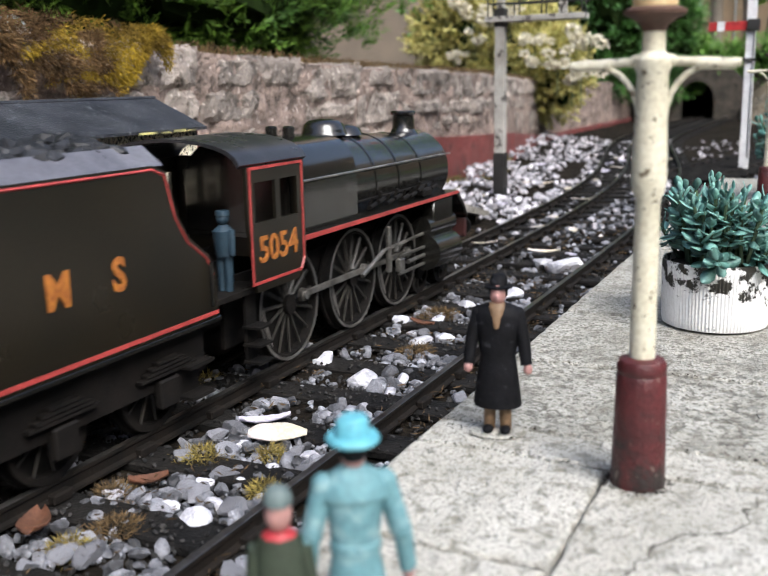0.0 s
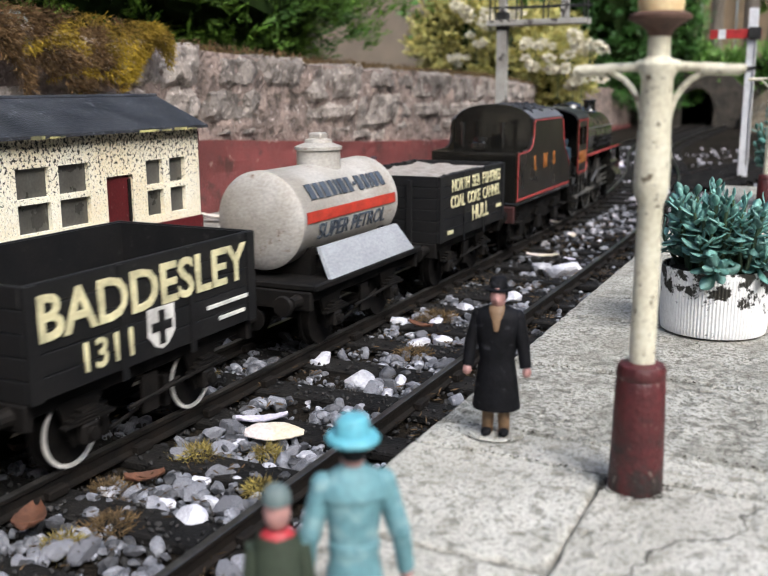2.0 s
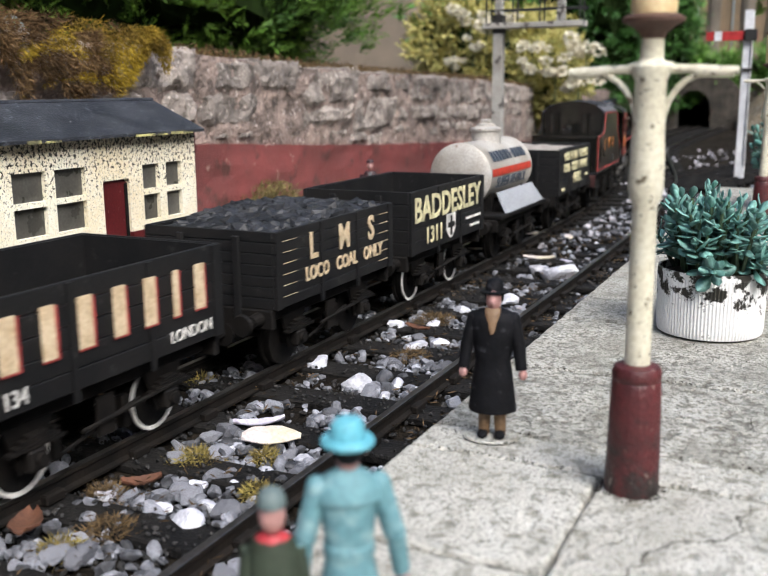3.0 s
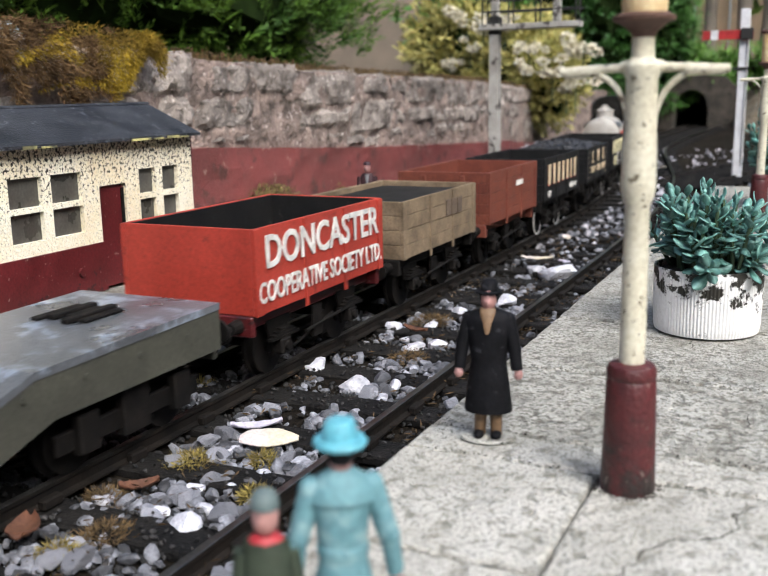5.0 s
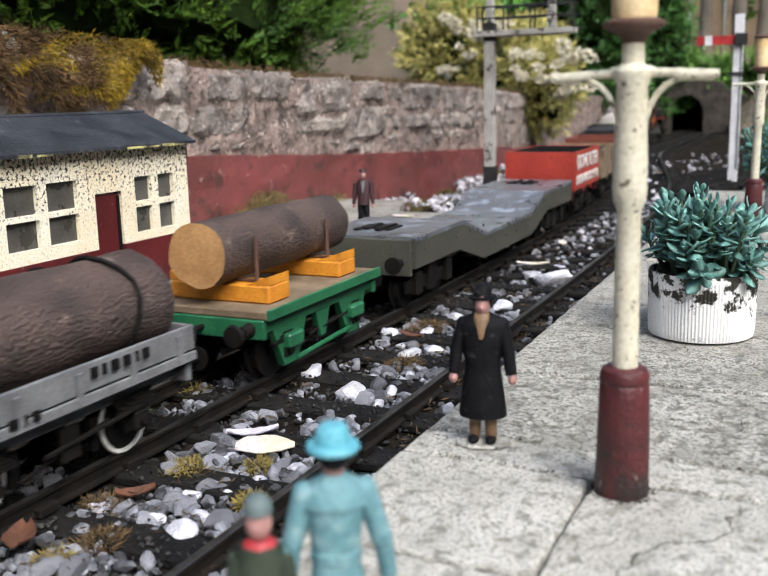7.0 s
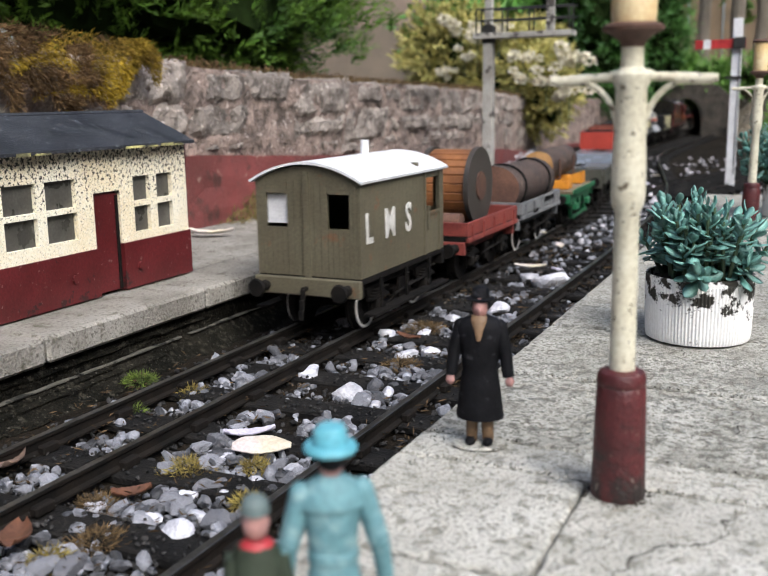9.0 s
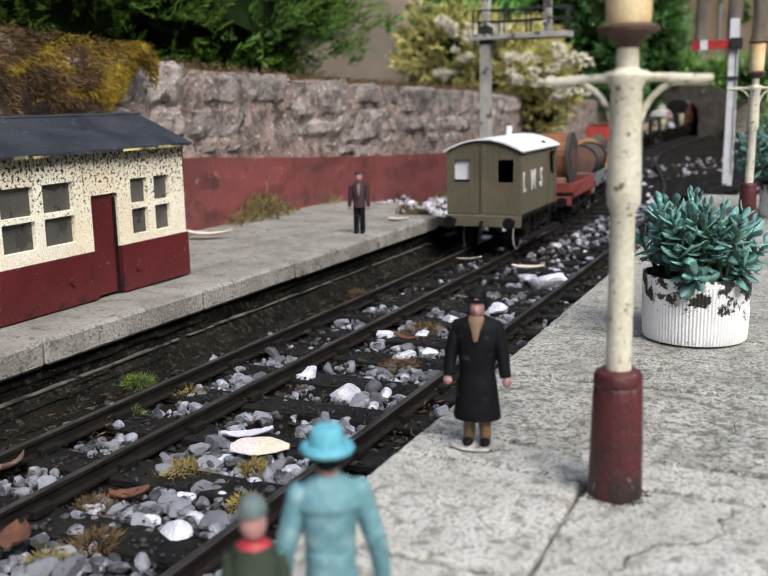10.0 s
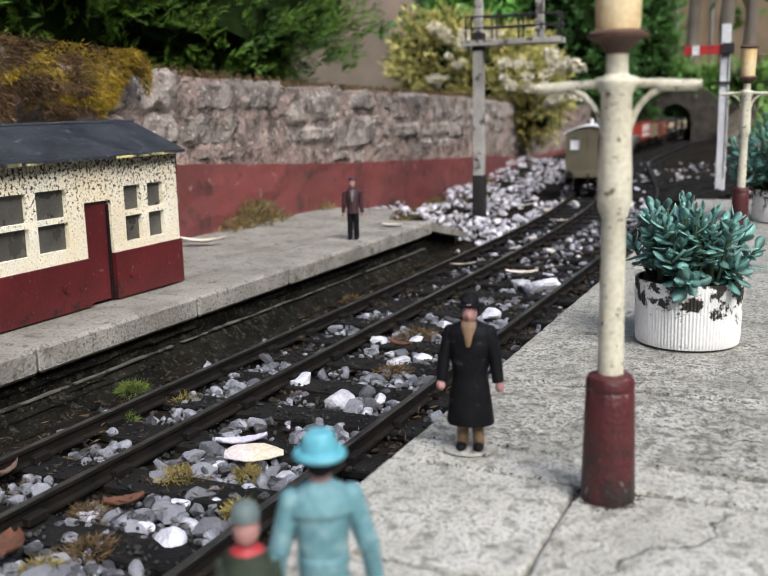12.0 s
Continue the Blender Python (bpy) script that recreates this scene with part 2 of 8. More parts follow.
# dark spots thicken towards the foot of the base
M_LAMPBASE = mat("lamp_base_maroon", (0.090, 0.013, 0.015), (0.052, 0.010, 0.011), rough=0.5, scale=110, bump=0.7, bump_d=0.0005, spots=(0.018, 0.012, 0.011), spot_amt=0.40, spot_scale=200, soft=0.08, rim=(0.024, 0.0, 0.30), speck=(0.24, 0.19, 0.16), speck_amt=0.10, speck_scale=420)
M_SHEEN = mat("roof_black", (0.016, 0.016, 0.018), (0.030, 0.029, 0.031), rough=0.3, scale=90, bump=0.1)
# sheen of the upward-facing coping, put into a grey paler than the tender
M_COPING = mat("sky_sheen_grey", (0.14, 0.14, 0.16), (0.08, 0.08, 0.095), rough=0.35, scale=90, bump=0.1)
M_SPOKE = mat("spoke_iron", (0.02, 0.0185, 0.0165), (0.04, 0.036, 0.03), rough=0.5)
# paler steel grey than the wheels, standing in for light on the driving rims
M_TYRE = mat("tyre_steel_lit", (0.16, 0.155, 0.145), (0.08, 0.075, 0.068), rough=0.42, metal=0.5)
M_LEDGE = mat("ledge_concrete", (0.13, 0.12, 0.10), (0.06, 0.056, 0.046), rough=0.9, scale=110, spots=(0.012, 0.011, 0.009), spot_amt=0.55, spot_scale=130, bump=0.8)
M_ROOFEDGE = mat("yellow_edge", (0.6, 0.55, 0.22), (0.04, 0.04, 0.03), rough=0.7, scale=90)
M_PANE = mat("hut_pane", (0.095, 0.09, 0.08), (0.05, 0.048, 0.042), rough=0.3, scale=90, bump=0.1)
M_WALL = mat("garden_wall_stone", (0.34, 0.295, 0.262), (0.165, 0.137, 0.12), rough=0.92, scale=62, fine=420, bump=1.0, bump_d=0.0022, spots=(0.10, 0.080, 0.066), spot_amt=0.44, spot_scale=85, soft=0.07, pits=0.5, objrand=0.26, speck=(0.50, 0.44, 0.40), speck_amt=0.26, speck_scale=240)
M_BAND = mat("wall_band_maroon", (0.205, 0.052, 0.049), (0.135, 0.040, 0.037), rough=0.55, scale=26, bump=0.5, bump_d=0.0015, spots=(0.30, 0.20, 0.17), spot_amt=0.22, spot_scale=110, speck=(0.075, 0.032, 0.028), speck_amt=0.34, speck_scale=75)
M_PINK = mat("wall_mortar", (0.315, 0.238, 0.203), (0.155, 0.117, 0.10), rough=0.92, scale=48, fine=340, bump=1.0, bump_d=0.003, spots=(0.10, 0.075, 0.06), spot_amt=0.44, spot_scale=75, soft=0.06, pits=0.7, speck=(0.52, 0.44, 0.40), speck_amt=0.22, speck_scale=200)
M_LAMPW = mat("lamp_cream", (0.62, 0.59, 0.47), (0.52, 0.48, 0.36), rough=0.45, scale=70, bump=0.2, spots=(0.13, 0.10, 0.065), spot_amt=0.34, spot_scale=420)
M_GLOBE = mat("lamp_shade_cream", (0.74, 0.61, 0.38), (0.62, 0.44, 0.21), rough=0.35, bump=0.05)
M_RUST = mat("rusty_collar", (0.11, 0.055, 0.035), (0.07, 0.035, 0.025), rough=0.7)
M_POT = mat("white_pot", (0.78, 0.775, 0.765), (0.68, 0.675, 0.66), rough=0.5, scale=60, bump=0.1, spots=(0.020, 0.018, 0.013), spot_amt=0.46, spot_scale=200, rim=(0.000, 0.022, 0.24))
M_LEAF = mat("succulent_leaf", (0.19, 0.37, 0.33), (0.075, 0.20, 0.17), rough=0.5, scale=160, bump=0.1, objrand=0.5)
M_LEAF2 = mat("succulent_leaf_far", (0.17, 0.335, 0.295), (0.065, 0.18, 0.15), rough=0.5, scale=200, bump=0.1, island=0.5)
M_STEM = mat("stem", (0.06, 0.10, 0.05), rough=0.7)
M_SOIL = mat("soil", (0.03, 0.02, 0.014), rough=0.95, bump=0.8, bump_d=0.001)
M_HEDGE = mat("conifer_green", (0.105, 0.195, 0.020), (0.030, 0.078, 0.012), rough=0.6, scale=11, bump=0.2, island=0.5, spec=0.25)
# near-black core colour carries the deep shade inside the foliage
M_HEDGE_SHADE = mat("hedge_core_shade", (0.012, 0.022, 0.006), rough=0.95, spec=0.03)
M_MOSS = mat("moss", (0.36, 0.25, 0.03), (0.15, 0.10, 0.02), rough=0.95, scale=40, bump=0.6, island=0.5, spec=0.1)
M_MOSSBR = mat("dead_moss", (0.17, 0.105, 0.05), (0.065, 0.040, 0.020), rough=0.95, scale=30, island=0.5, spec=0.1)
M_TEAL = mat("turquoise_paint", (0.125, 0.265, 0.295), (0.085, 0.20, 0.23), rough=0.6, scale=180, bump=0.2, spots=(0.26, 0.40, 0.42), spot_amt=0.30, spot_scale=260, soft=0.10)
M_HAT = mat("turquoise_hat", (0.13, 0.42, 0.50), (0.09, 0.33, 0.41), rough=0.55, scale=200)
M_COATB = mat("black_coat", (0.0040, 0.0040, 0.0050), (0.007, 0.007, 0.009), rough=0.7, scale=240, bump=0.4, spec=0.16, speck=(0.035, 0.035, 0.04), speck_amt=0.12, speck_scale=420)
M_SKIN = mat("flesh_paint", (0.46, 0.255, 0.24), (0.34, 0.17, 0.15), rough=0.55, scale=300)
M_LEG = mat("tan_paint", (0.21, 0.125, 0.065), rough=0.55)
M_OLIVEC = mat("dark_green_coat", (0.032, 0.045, 0.028), rough=0.6)
M_SCARF = mat("red_scarf", (0.45, 0.035, 0.045), rough=0.55)
M_MAN = mat("dark_maroon_suit", (0.045, 0.016, 0.02), rough=0.55)
M_PETAL = mat("petal", (0.55, 0.49, 0.48), (0.53, 0.47, 0.33), rough=0.5, scale=60, bump=0.1)
M_DEADLEAF = mat("dead_leaf", (0.13, 0.050, 0.025), (0.07, 0.028, 0.014), rough=0.8)
M_SIGW = mat("signal_white", (0.42, 0.41, 0.38), (0.25, 0.235, 0.21), rough=0.6, scale=50, spots=(0.07, 0.06, 0.055), spot_amt=0.48, spot_scale=90)
M_SIGB = mat("signal_black", (0.02, 0.019, 0.018), rough=0.6)
M_SIGR = mat("signal_red", (0.5, 0.03, 0.03), rough=0.5)
M_HOUSE = mat("house_stone", (0.33, 0.25, 0.19), (0.2, 0.16, 0.13), rough=0.9, scale=4, bump=0.6)
M_FENCE = mat("weathered_timber", (0.27, 0.20, 0.13), (0.17, 0.125, 0.08), rough=0.85, scale=10, bump=0.5)
M_FLOWERW = mat("white_blossom", (0.74, 0.70, 0.58), (0.6, 0.55, 0.42), rough=0.7, island=0.15)
M_FLOWERY = mat("yellow_foliage", (0.52, 0.44, 0.15), (0.30, 0.31, 0.09), rough=0.7, island=0.4)
M_GROUND = mat("garden_ground", (0.10, 0.085, 0.055), (0.055, 0.05, 0.032), rough=0.95, scale=8, fine=60, bump=0.8, bump_d=0.01)


# ---- helpers for building ----
def bm_box(bm, x0, x1, y0, y1, z0, z1, bevel=0.0):
    r = bmesh.ops.create_cube(bm, size=1)
    for v in r["verts"]:
        v.co = Vector(((x0 + x1) / 2 + v.co.x * (x1 - x0), (y0 + y1) / 2 + v.co.y * (y1 - y0), (z0 + z1) / 2 + v.co.z * (z1 - z0)))
    if bevel:
        es = list({e for v in r["verts"] for e in v.link_edges})
        bmesh.ops.bevel(bm, geom=es, offset=bevel, segments=1, affect="EDGES")
    return bm


def bm_cyl(bm, a, b, r0, r1=None, seg=16, caps=True):
    """A round bar from a to b."""
    a, b = Vector(a), Vector(b)
    d = b - a
    m = Matrix.Translation((a + b) / 2) @ d.to_track_quat("Z", "Y").to_matrix().to_4x4()
    bmesh.ops.create_cone(bm, cap_ends=caps, segments=seg, radius1=r0, radius2=r0 if r1 is None else r1, depth=d.length, matrix=m)
    return bm


def bm_prism(bm, outline, axis, a, b):
    """A closed outline (two coordinates each) drawn along an axis from a to b."""
    def at(p, t):
        return {"x": (t, p[0], p[1]), "y": (p[0], t, p[1]), "z": (p[0], p[1], t)}[axis]
    lo = [bm.verts.new(at(p, a)) for p in outline]
    hi = [bm.verts.new(at(p, b)) for p in outline]
    n = len(outline)
    bm.faces.new(lo)
    bm.faces.new(hi)
    for i in range(n):
        bm.faces.new((lo[i], lo[(i + 1) % n], hi[(i + 1) % n], hi[i]))
    bmesh.ops.recalc_face_normals(bm, faces=bm.faces)
    return bm


def bm_lathe(bm, profile, centre=(0, 0, 0), seg=24):
    """A turned shape: (radius, height) pairs round a vertical line."""
    rings = []
    for r, z in profile:
        rings.append([bm.verts.new((centre[0] + r * math.cos(2 * math.pi * i / seg), centre[1] + r * math.sin(2 * math.pi * i / seg), centre[2] + z)) for i in range(seg)])
    for a, b in zip(rings, rings[1:]):
        for i in range(seg):
            bm.faces.new((a[i], a[(i + 1) % seg], b[(i + 1) % seg], b[i]))
    bm.faces.new(rings[0][::-1])
    bm.faces.new(rings[-1])
    return bm


def bm_rock(bm, c, s, rng, sub=1):
    """An uneven, angular stone about the point c."""
    r = bmesh.ops.create_icosphere(bm, subdivisions=sub, radius=1)
    q = Euler((rng.uniform(0, 6), rng.uniform(0, 6), rng.uniform(0, 6))).to_matrix()
    sc = Vector((s * rng.uniform(0.75, 1.35), s * rng.uniform(0.65, 1.1), s * rng.uniform(0.5, 0.85)))
    yaw = Matrix.Rotation(rng.uniform(0, 6.28), 3, "Z")
    for v in r["verts"]:
        p = q @ (v.co * rng.uniform(0.72, 1.12))
        v.co = Vector(c) + yaw @ Vector((p.x * sc.x, p.y * sc.y, p.z * sc.z))
    return bm


def mesh_of(name, bm, material, smooth=False):
    me = bpy.data.meshes.new(name)
    bm.to_mesh(me)
    bm.free()
    for m in material if isinstance(material, (list, tuple)) else [material]:
        me.materials.append(m)
    if smooth:
        me.polygons.foreach_set("use_smooth", [True] * len(me.polygons))
        me.set_sharp_from_angle(angle=radians(40))
    return me


def part(name, bm, material, parent, label="", smooth=False):
    ob = new(name, mesh_of(name, bm, material, smooth))
    ob.parent = parent
    return tagged(ob, label)


def thing(name, label, category, group="", at=(0, 0, 0), rz=0.0):
    ob = new(name)
    ob.matrix_world = pose(*at, rz=rz)
    ob.empty_display_size = 0.01
    return tagged(ob, label, category, group)


def piece(name, me, parent, m=None):
    ob = new(name, me)
    ob.parent = parent
    if m is not None:
        ob.matrix_basis = m
    return ob


def structure(name, bm, material, label="", smooth=False):
    ob = new(name, mesh_of(name, bm, material, smooth))
    return tagged(ob, label, kind="structure")


def B():
    return bmesh.new()


def quads(name, verts, faces, material):
    me = bpy.data.meshes.new(name)
    me.from_pydata(verts, [], faces)
    for m in material if isinstance(material, (list, tuple)) else [material]:
        me.materials.append(m)
    return me


# ---- the line of the track: points of its centre, straight first, then bending away ----
LINE = [(-0.115, -2.4), (-0.115, 0.0), (-0.115, 0.3), (-0.116, 0.45), (-0.119, 0.6), (-0.128, 0.75), (-0.147, 0.92), (-0.178, 1.1), (-0.215, 1.3),
        (-0.243, 1.5), (-0.253, 1.7), (-0.256, 2.0), (-0.254, 2.45), (-0.25, 3.0), (-0.25, 4.2)]


def spline(points, step):
    """Evenly spaced points with their headings along a smooth line through the given ones."""
    pts = [Vector(p) for p in points]
    dense = []
    for i in range(len(pts) - 1):
        p0, p1, p2, p3 = pts[max(i - 1, 0)], pts[i], pts[i + 1], pts[min(i + 2, len(pts) - 1)]
        n = max(2, int((p2 - p1).length / 0.005))
        for k in range(n):
            t = k / n
            dense.append(0.5 * ((2 * p1) + (p2 - p0) * t + (2 * p0 - 5 * p1 + 4 * p2 - p3) * t * t + (3 * p1 - p0 - 3 * p2 + p3) * t ** 3))
    dense.append(pts[-1])
    d = np.array([tuple(p) for p in dense])
    s = np.concatenate([[0], np.cumsum(np.linalg.norm(np.diff(d, axis=0), axis=1))])
    u = np.arange(0, s[-1], step)
    return np.stack([np.interp(u, s, d[:, 0]), np.interp(u, s, d[:, 1])], 1), u


TRACK, TRACK_S = spline(LINE, 0.004)
TRACK_S = TRACK_S - 2.4          # so that the distance equals y on the straight


def on_track(s):
    """The centre of the track and its heading (degrees about z) at a distance s."""
    x, y = np.interp(s, TRACK_S, TRACK[:, 0]), np.interp(s, TRACK_S, TRACK[:, 1])
    x2, y2 = np.interp(s + 0.01, TRACK_S, TRACK[:, 0]), np.interp(s + 0.01, TRACK_S, TRACK[:, 1])
    return x, y, math.degrees(math.atan2(-(x2 - x), y2 - y))


# ---- ground ----
bm = B()
bmesh.ops.create_grid(bm, x_segments=8, y_segments=8, size=300)
for v in bm.verts:
    v.co.z = ZG - 0.012
structure("ground", bm, M_GROUND, "bare brown garden ground with thin growth")


def strip(name, inner, outer, z, material, s0, s1, step=0.02, jitter=0.0, label=""):
    """A bed along the track between two distances from its centre."""
    verts, faces = [], []
    cols = 14
    k = 0
    s = s0
    while s < s1:
        x, y, h = on_track(s)
        nx, ny = math.cos(radians(h)), math.sin(radians(h))
        for c in range(cols + 1):
            o = inner + (outer - inner) * c / cols
            verts.append((x + nx * o, y + ny * o, z + jitter * noise.noise(Vector((x + nx * o, y + ny * o, 0)) * 45)))
        k += 1
        s += step
    for i in range(k - 1):
        for c in range(cols):
            a = i * (cols + 1) + c
            faces.append((a, a + 1, a + cols + 2, a + cols + 1))
    ob = new(name, quads(name, verts, faces, material))
    return tagged(ob, label, kind="structure")


strip("ballast_bed", -0.16, 0.30, ZG, M_DIRT, -2.3, 2.46, 0.012, 0.003, "dark earth and cinders between the rails")

# ---- near platform: concrete slabs with joints ----
bm = B()
bm_box(bm, 0.004, 0.70, -1.6, 0.66, -0.040, -0.0045)
near_platform = structure("platform_near", bm, M_LEDGE, "station platform of worn pale concrete slabs")
rng = random.Random(4)


def slab(x0, x1, y0, y1, top, material):
    """A concrete slab with chipped, slightly wandering edges."""
    pts = []
    for ax, ay, bx, by in ((x0, y0, x1, y0), (x1, y0, x1, y1), (x1, y1, x0, y1), (x0, y1, x0, y0)):
        n = max(2, int(math.hypot(bx - ax, by - ay) / 0.004))
        for i in range(n):
            pts.append((ax + (bx - ax) * i / n, ay + (by - ay) * i / n))
    cx, cy = (x0 + x1) / 2, (y0 + y1) / 2
    rings = []
    for lift, cut in ((-0.0075, 0.0), (top - 0.0007, 0.0), (top - 0.0002, 0.0004), (top, 0.0010)):
        ring = []
        for px, py in pts:
            k = 0.00008 + cut + 0.0008 * max(0.0, noise.noise(Vector((px * 160, py * 160, 3)))) + 0.0010 * max(0.0, noise.noise(Vector((px * 55, py * 55, 8))) - 0.2)
            ring.append((px + (k if px < x0 + 1e-6 else -k if px > x1 - 1e-6 else 0), py + (k if py < y0 + 1e-6 else -k if py > y1 - 1e-6 else 0), lift))
        rings.append(ring)
    n = len(pts)
    verts = [v for r in rings for v in r]
    faces = [(k * n + i, k * n + (i + 1) % n, k * n + n + (i + 1) % n, k * n + n + i) for k in range(3) for i in range(n)]
    faces.append(tuple(range(3 * n, 4 * n)))
    ob = new("slab", quads("slab", verts, faces, material))
    ob.parent = near_platform


FRONT = [-1.6, -1.2, -0.8, -0.5, -0.33, -0.20, -0.115, -0.028, 0.0195]
FRONT_INNER = [-1.6, -1.2, -0.8, -0.5, -0.33, -0.20, -0.09, 0.0190]
BACK = [0.0195, 0.036, 0.0935, 0.158, 0.197, 0.30, 0.41, 0.52, 0.66]
for ys, x0, widths in ((FRONT, 0.0, [0.046]), (FRONT_INNER, 0.046, [0.105, 0.10, 0.12, 0.13, 0.199]), (BACK, 0.0, [0.125, 0.14, 0.13, 0.15, 0.155])):
    for a, b in zip(ys, ys[1:]):
        x = x0
        for w in widths:
            g = 0.00012
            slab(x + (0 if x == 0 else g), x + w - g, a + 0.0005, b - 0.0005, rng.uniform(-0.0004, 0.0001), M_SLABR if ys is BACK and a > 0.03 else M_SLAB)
            x += w

# ---- far platform with its slab lip and dark face ----
bm = B()
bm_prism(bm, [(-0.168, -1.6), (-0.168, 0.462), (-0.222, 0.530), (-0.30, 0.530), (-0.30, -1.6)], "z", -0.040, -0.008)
far_platform = structure("platform_far", bm, M_FACE, "opposite station platform with a dark face")
rng = random.Random(9)
y = -1.6
while y < 0.44:
    d = rng.uniform(0.055, 0.10)
    b = min(y + d, 0.462)
    bm = B()
    bm_box(bm, -0.196, -0.161 + rng.uniform(-0.0006, 0.0006), y + 0.0006, b - 0.0006, -0.010, rng.uniform(-0.0004, 0.0003), 0.0012)
    part("coping_slab", bm, M_FSLAB, far_platform)
    y = b
bm = B()
bm_prism(bm, [(-0.1968, -1.6), (-0.1968, 0.462), (-0.225, 0.535), (-0.31, 0.535), (-0.31, -1.6)], "z", -0.009, -0.0006)
part("paving", bm, M_FSLAB, far_platform)
bm = B()
rng = random.Random(19)
y = -0.7
while y < 0.45:
    b = min(y + rng.uniform(0.03, 0.11), 0.455)
    bm_box(bm, -0.1690, -0.1636 + rng.uniform(-0.0008, 0.0004), y, b - rng.uniform(0.0005, 0.008), -0.0196, -0.0191 + rng.uniform(-0.0002, 0.0001))
    y = b
part("ledge", bm, M_LEDGE, far_platform, "thin pale ledge along the face")
# the rough layered stonework of the face, leaning out below the ledge
verts, faces = [], []
ROWS, y = 26, -0.7
while y < 0.4605:
    for k in range(ROWS + 1):
        z = -0.0085 - 0.0275 * k / ROWS
        lean = -0.1660 + max(0.0, -0.0198 - z) * 0.95
        step = 0.0011 * math.floor(2.2 * noise.noise(Vector((y * 5, z * 420, 3))) + 0.5)
        verts.append((lean + step + 0.0016 * noise.fractal(Vector((y * 60, z * 190, 1)), 1.0, 2.0, 4), y, z))
    y += 0.0032
n = len(verts) // (ROWS + 1)
for i in range(n - 1):
    for k in range(ROWS):
        a = i * (ROWS + 1) + k
        faces.append((a, a + 1, a + ROWS + 2, a + ROWS + 1))
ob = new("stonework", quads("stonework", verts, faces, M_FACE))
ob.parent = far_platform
tagged(ob, "rough black layered stonework")
bm = B()
bm_prism(bm, [(0.4625, -0.0005), (0.545, -0.0195), (0.545, -0.0235), (0.4625, -0.0075)], "x", -0.226, -0.163)
part("ramp", bm, M_FSLAB, far_platform, "thin sloping concrete end slab")
# solid near-black block stands in for the shaded hollow under the end slab
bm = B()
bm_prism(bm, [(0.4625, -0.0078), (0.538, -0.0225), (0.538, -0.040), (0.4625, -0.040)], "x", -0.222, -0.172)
part("ramp_hollow_dark", bm, M_FACE, far_platform)


# ---- rails and sleepers ----
def rail(name, offset, s0, s1, label):
    prof = [(-0.0021, -0.0055), (0.0021, -0.0055), (0.0021, -0.0048), (0.0006, -0.0042), (0.0006, -0.0018), (0.0012, -0.0012), (0.0012, -0.0001), (0.0009, 0.0),
            (-0.0009, 0.0), (-0.0012, -0.0001), (-0.0012, -0.0012), (-0.0006, -0.0018), (-0.0006, -0.0042), (-0.0021, -0.0048)]
    verts, faces, n = [], [], len(prof)
    k, s = 0, s0
    while s < s1:
        x, y, h = on_track(s)
        nx, ny = math.cos(radians(h)), math.sin(radians(h))
        for o, z in prof:
            verts.append((x + nx * (offset + o), y + ny * (offset + o), ZR + z))
        k += 1
        s += 0.03
    for i in range(k - 1):
        for c in range(n):
            a, b = i * n + c, i * n + (c + 1) % n
            faces.append((a, b, b + n, a + n))
    # near-black webs and feet, paler steel on the running tops
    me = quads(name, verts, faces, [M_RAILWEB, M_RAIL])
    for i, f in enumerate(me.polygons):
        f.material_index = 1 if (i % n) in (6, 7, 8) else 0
    ob = new(name, me)
    return tagged(ob, label, "rail", "rails")


rail("rail", -0.016, -2.3, 3.4, "dark steel running rail under the platform face")
rail("rail", 0.016, -2.3, 3.4, "dark steel running rail in the middle of the bed")
rail("rail", 0.077, -2.3, 3.4, "dark steel outer rail beside the pale platform")

rng = random.Random(2)
SLEEPERS = []
s = -2.2
first = None
while s < 3.2:
    x, y, h = on_track(s)
    if first is None:
        bm = B()
        bm_box(bm, -0.030, 0.094, -0.0072, 0.0072, -0.0085, -0.0054, 0.0006)
        first = mesh_of("sleeper", bm, M_SLEEPER)
    ob = new("sleeper", first)
    ob.matrix_world = pose(x, y, ZR + rng.uniform(-0.0006, 0.0), rz=h + rng.uniform(-1.2, 1.2))
    tagged(ob, "black tarred wooden sleeper under the rails", "sleeper", "sleepers")
    SLEEPERS.append(s)
    s += 0.0355
bm = B()
bm_box(bm, -0.0042, -0.0013, -0.0035, 0.0035, -0.0055, -0.0025, 0.0005)
bm_box(bm, 0.0013, 0.0042, -0.0035, 0.0035, -0.0055, -0.0025, 0.0005)
CHAIR = mesh_of("rail_chair", bm, M_RAILWEB)
for s in SLEEPERS:
    if -0.4 < s < 0.9:
        x, y, h = on_track(s)
        for o in (-0.016, 0.016, 0.077):
            ob = new("rail_chair", CHAIR)
            ob.matrix_world = pose(x + math.cos(radians(h)) * o, y + math.sin(radians(h)) * o, ZR, rz=h)
            tagged(ob, "small black iron chair holding the rail", "rail chair", "rail chairs")

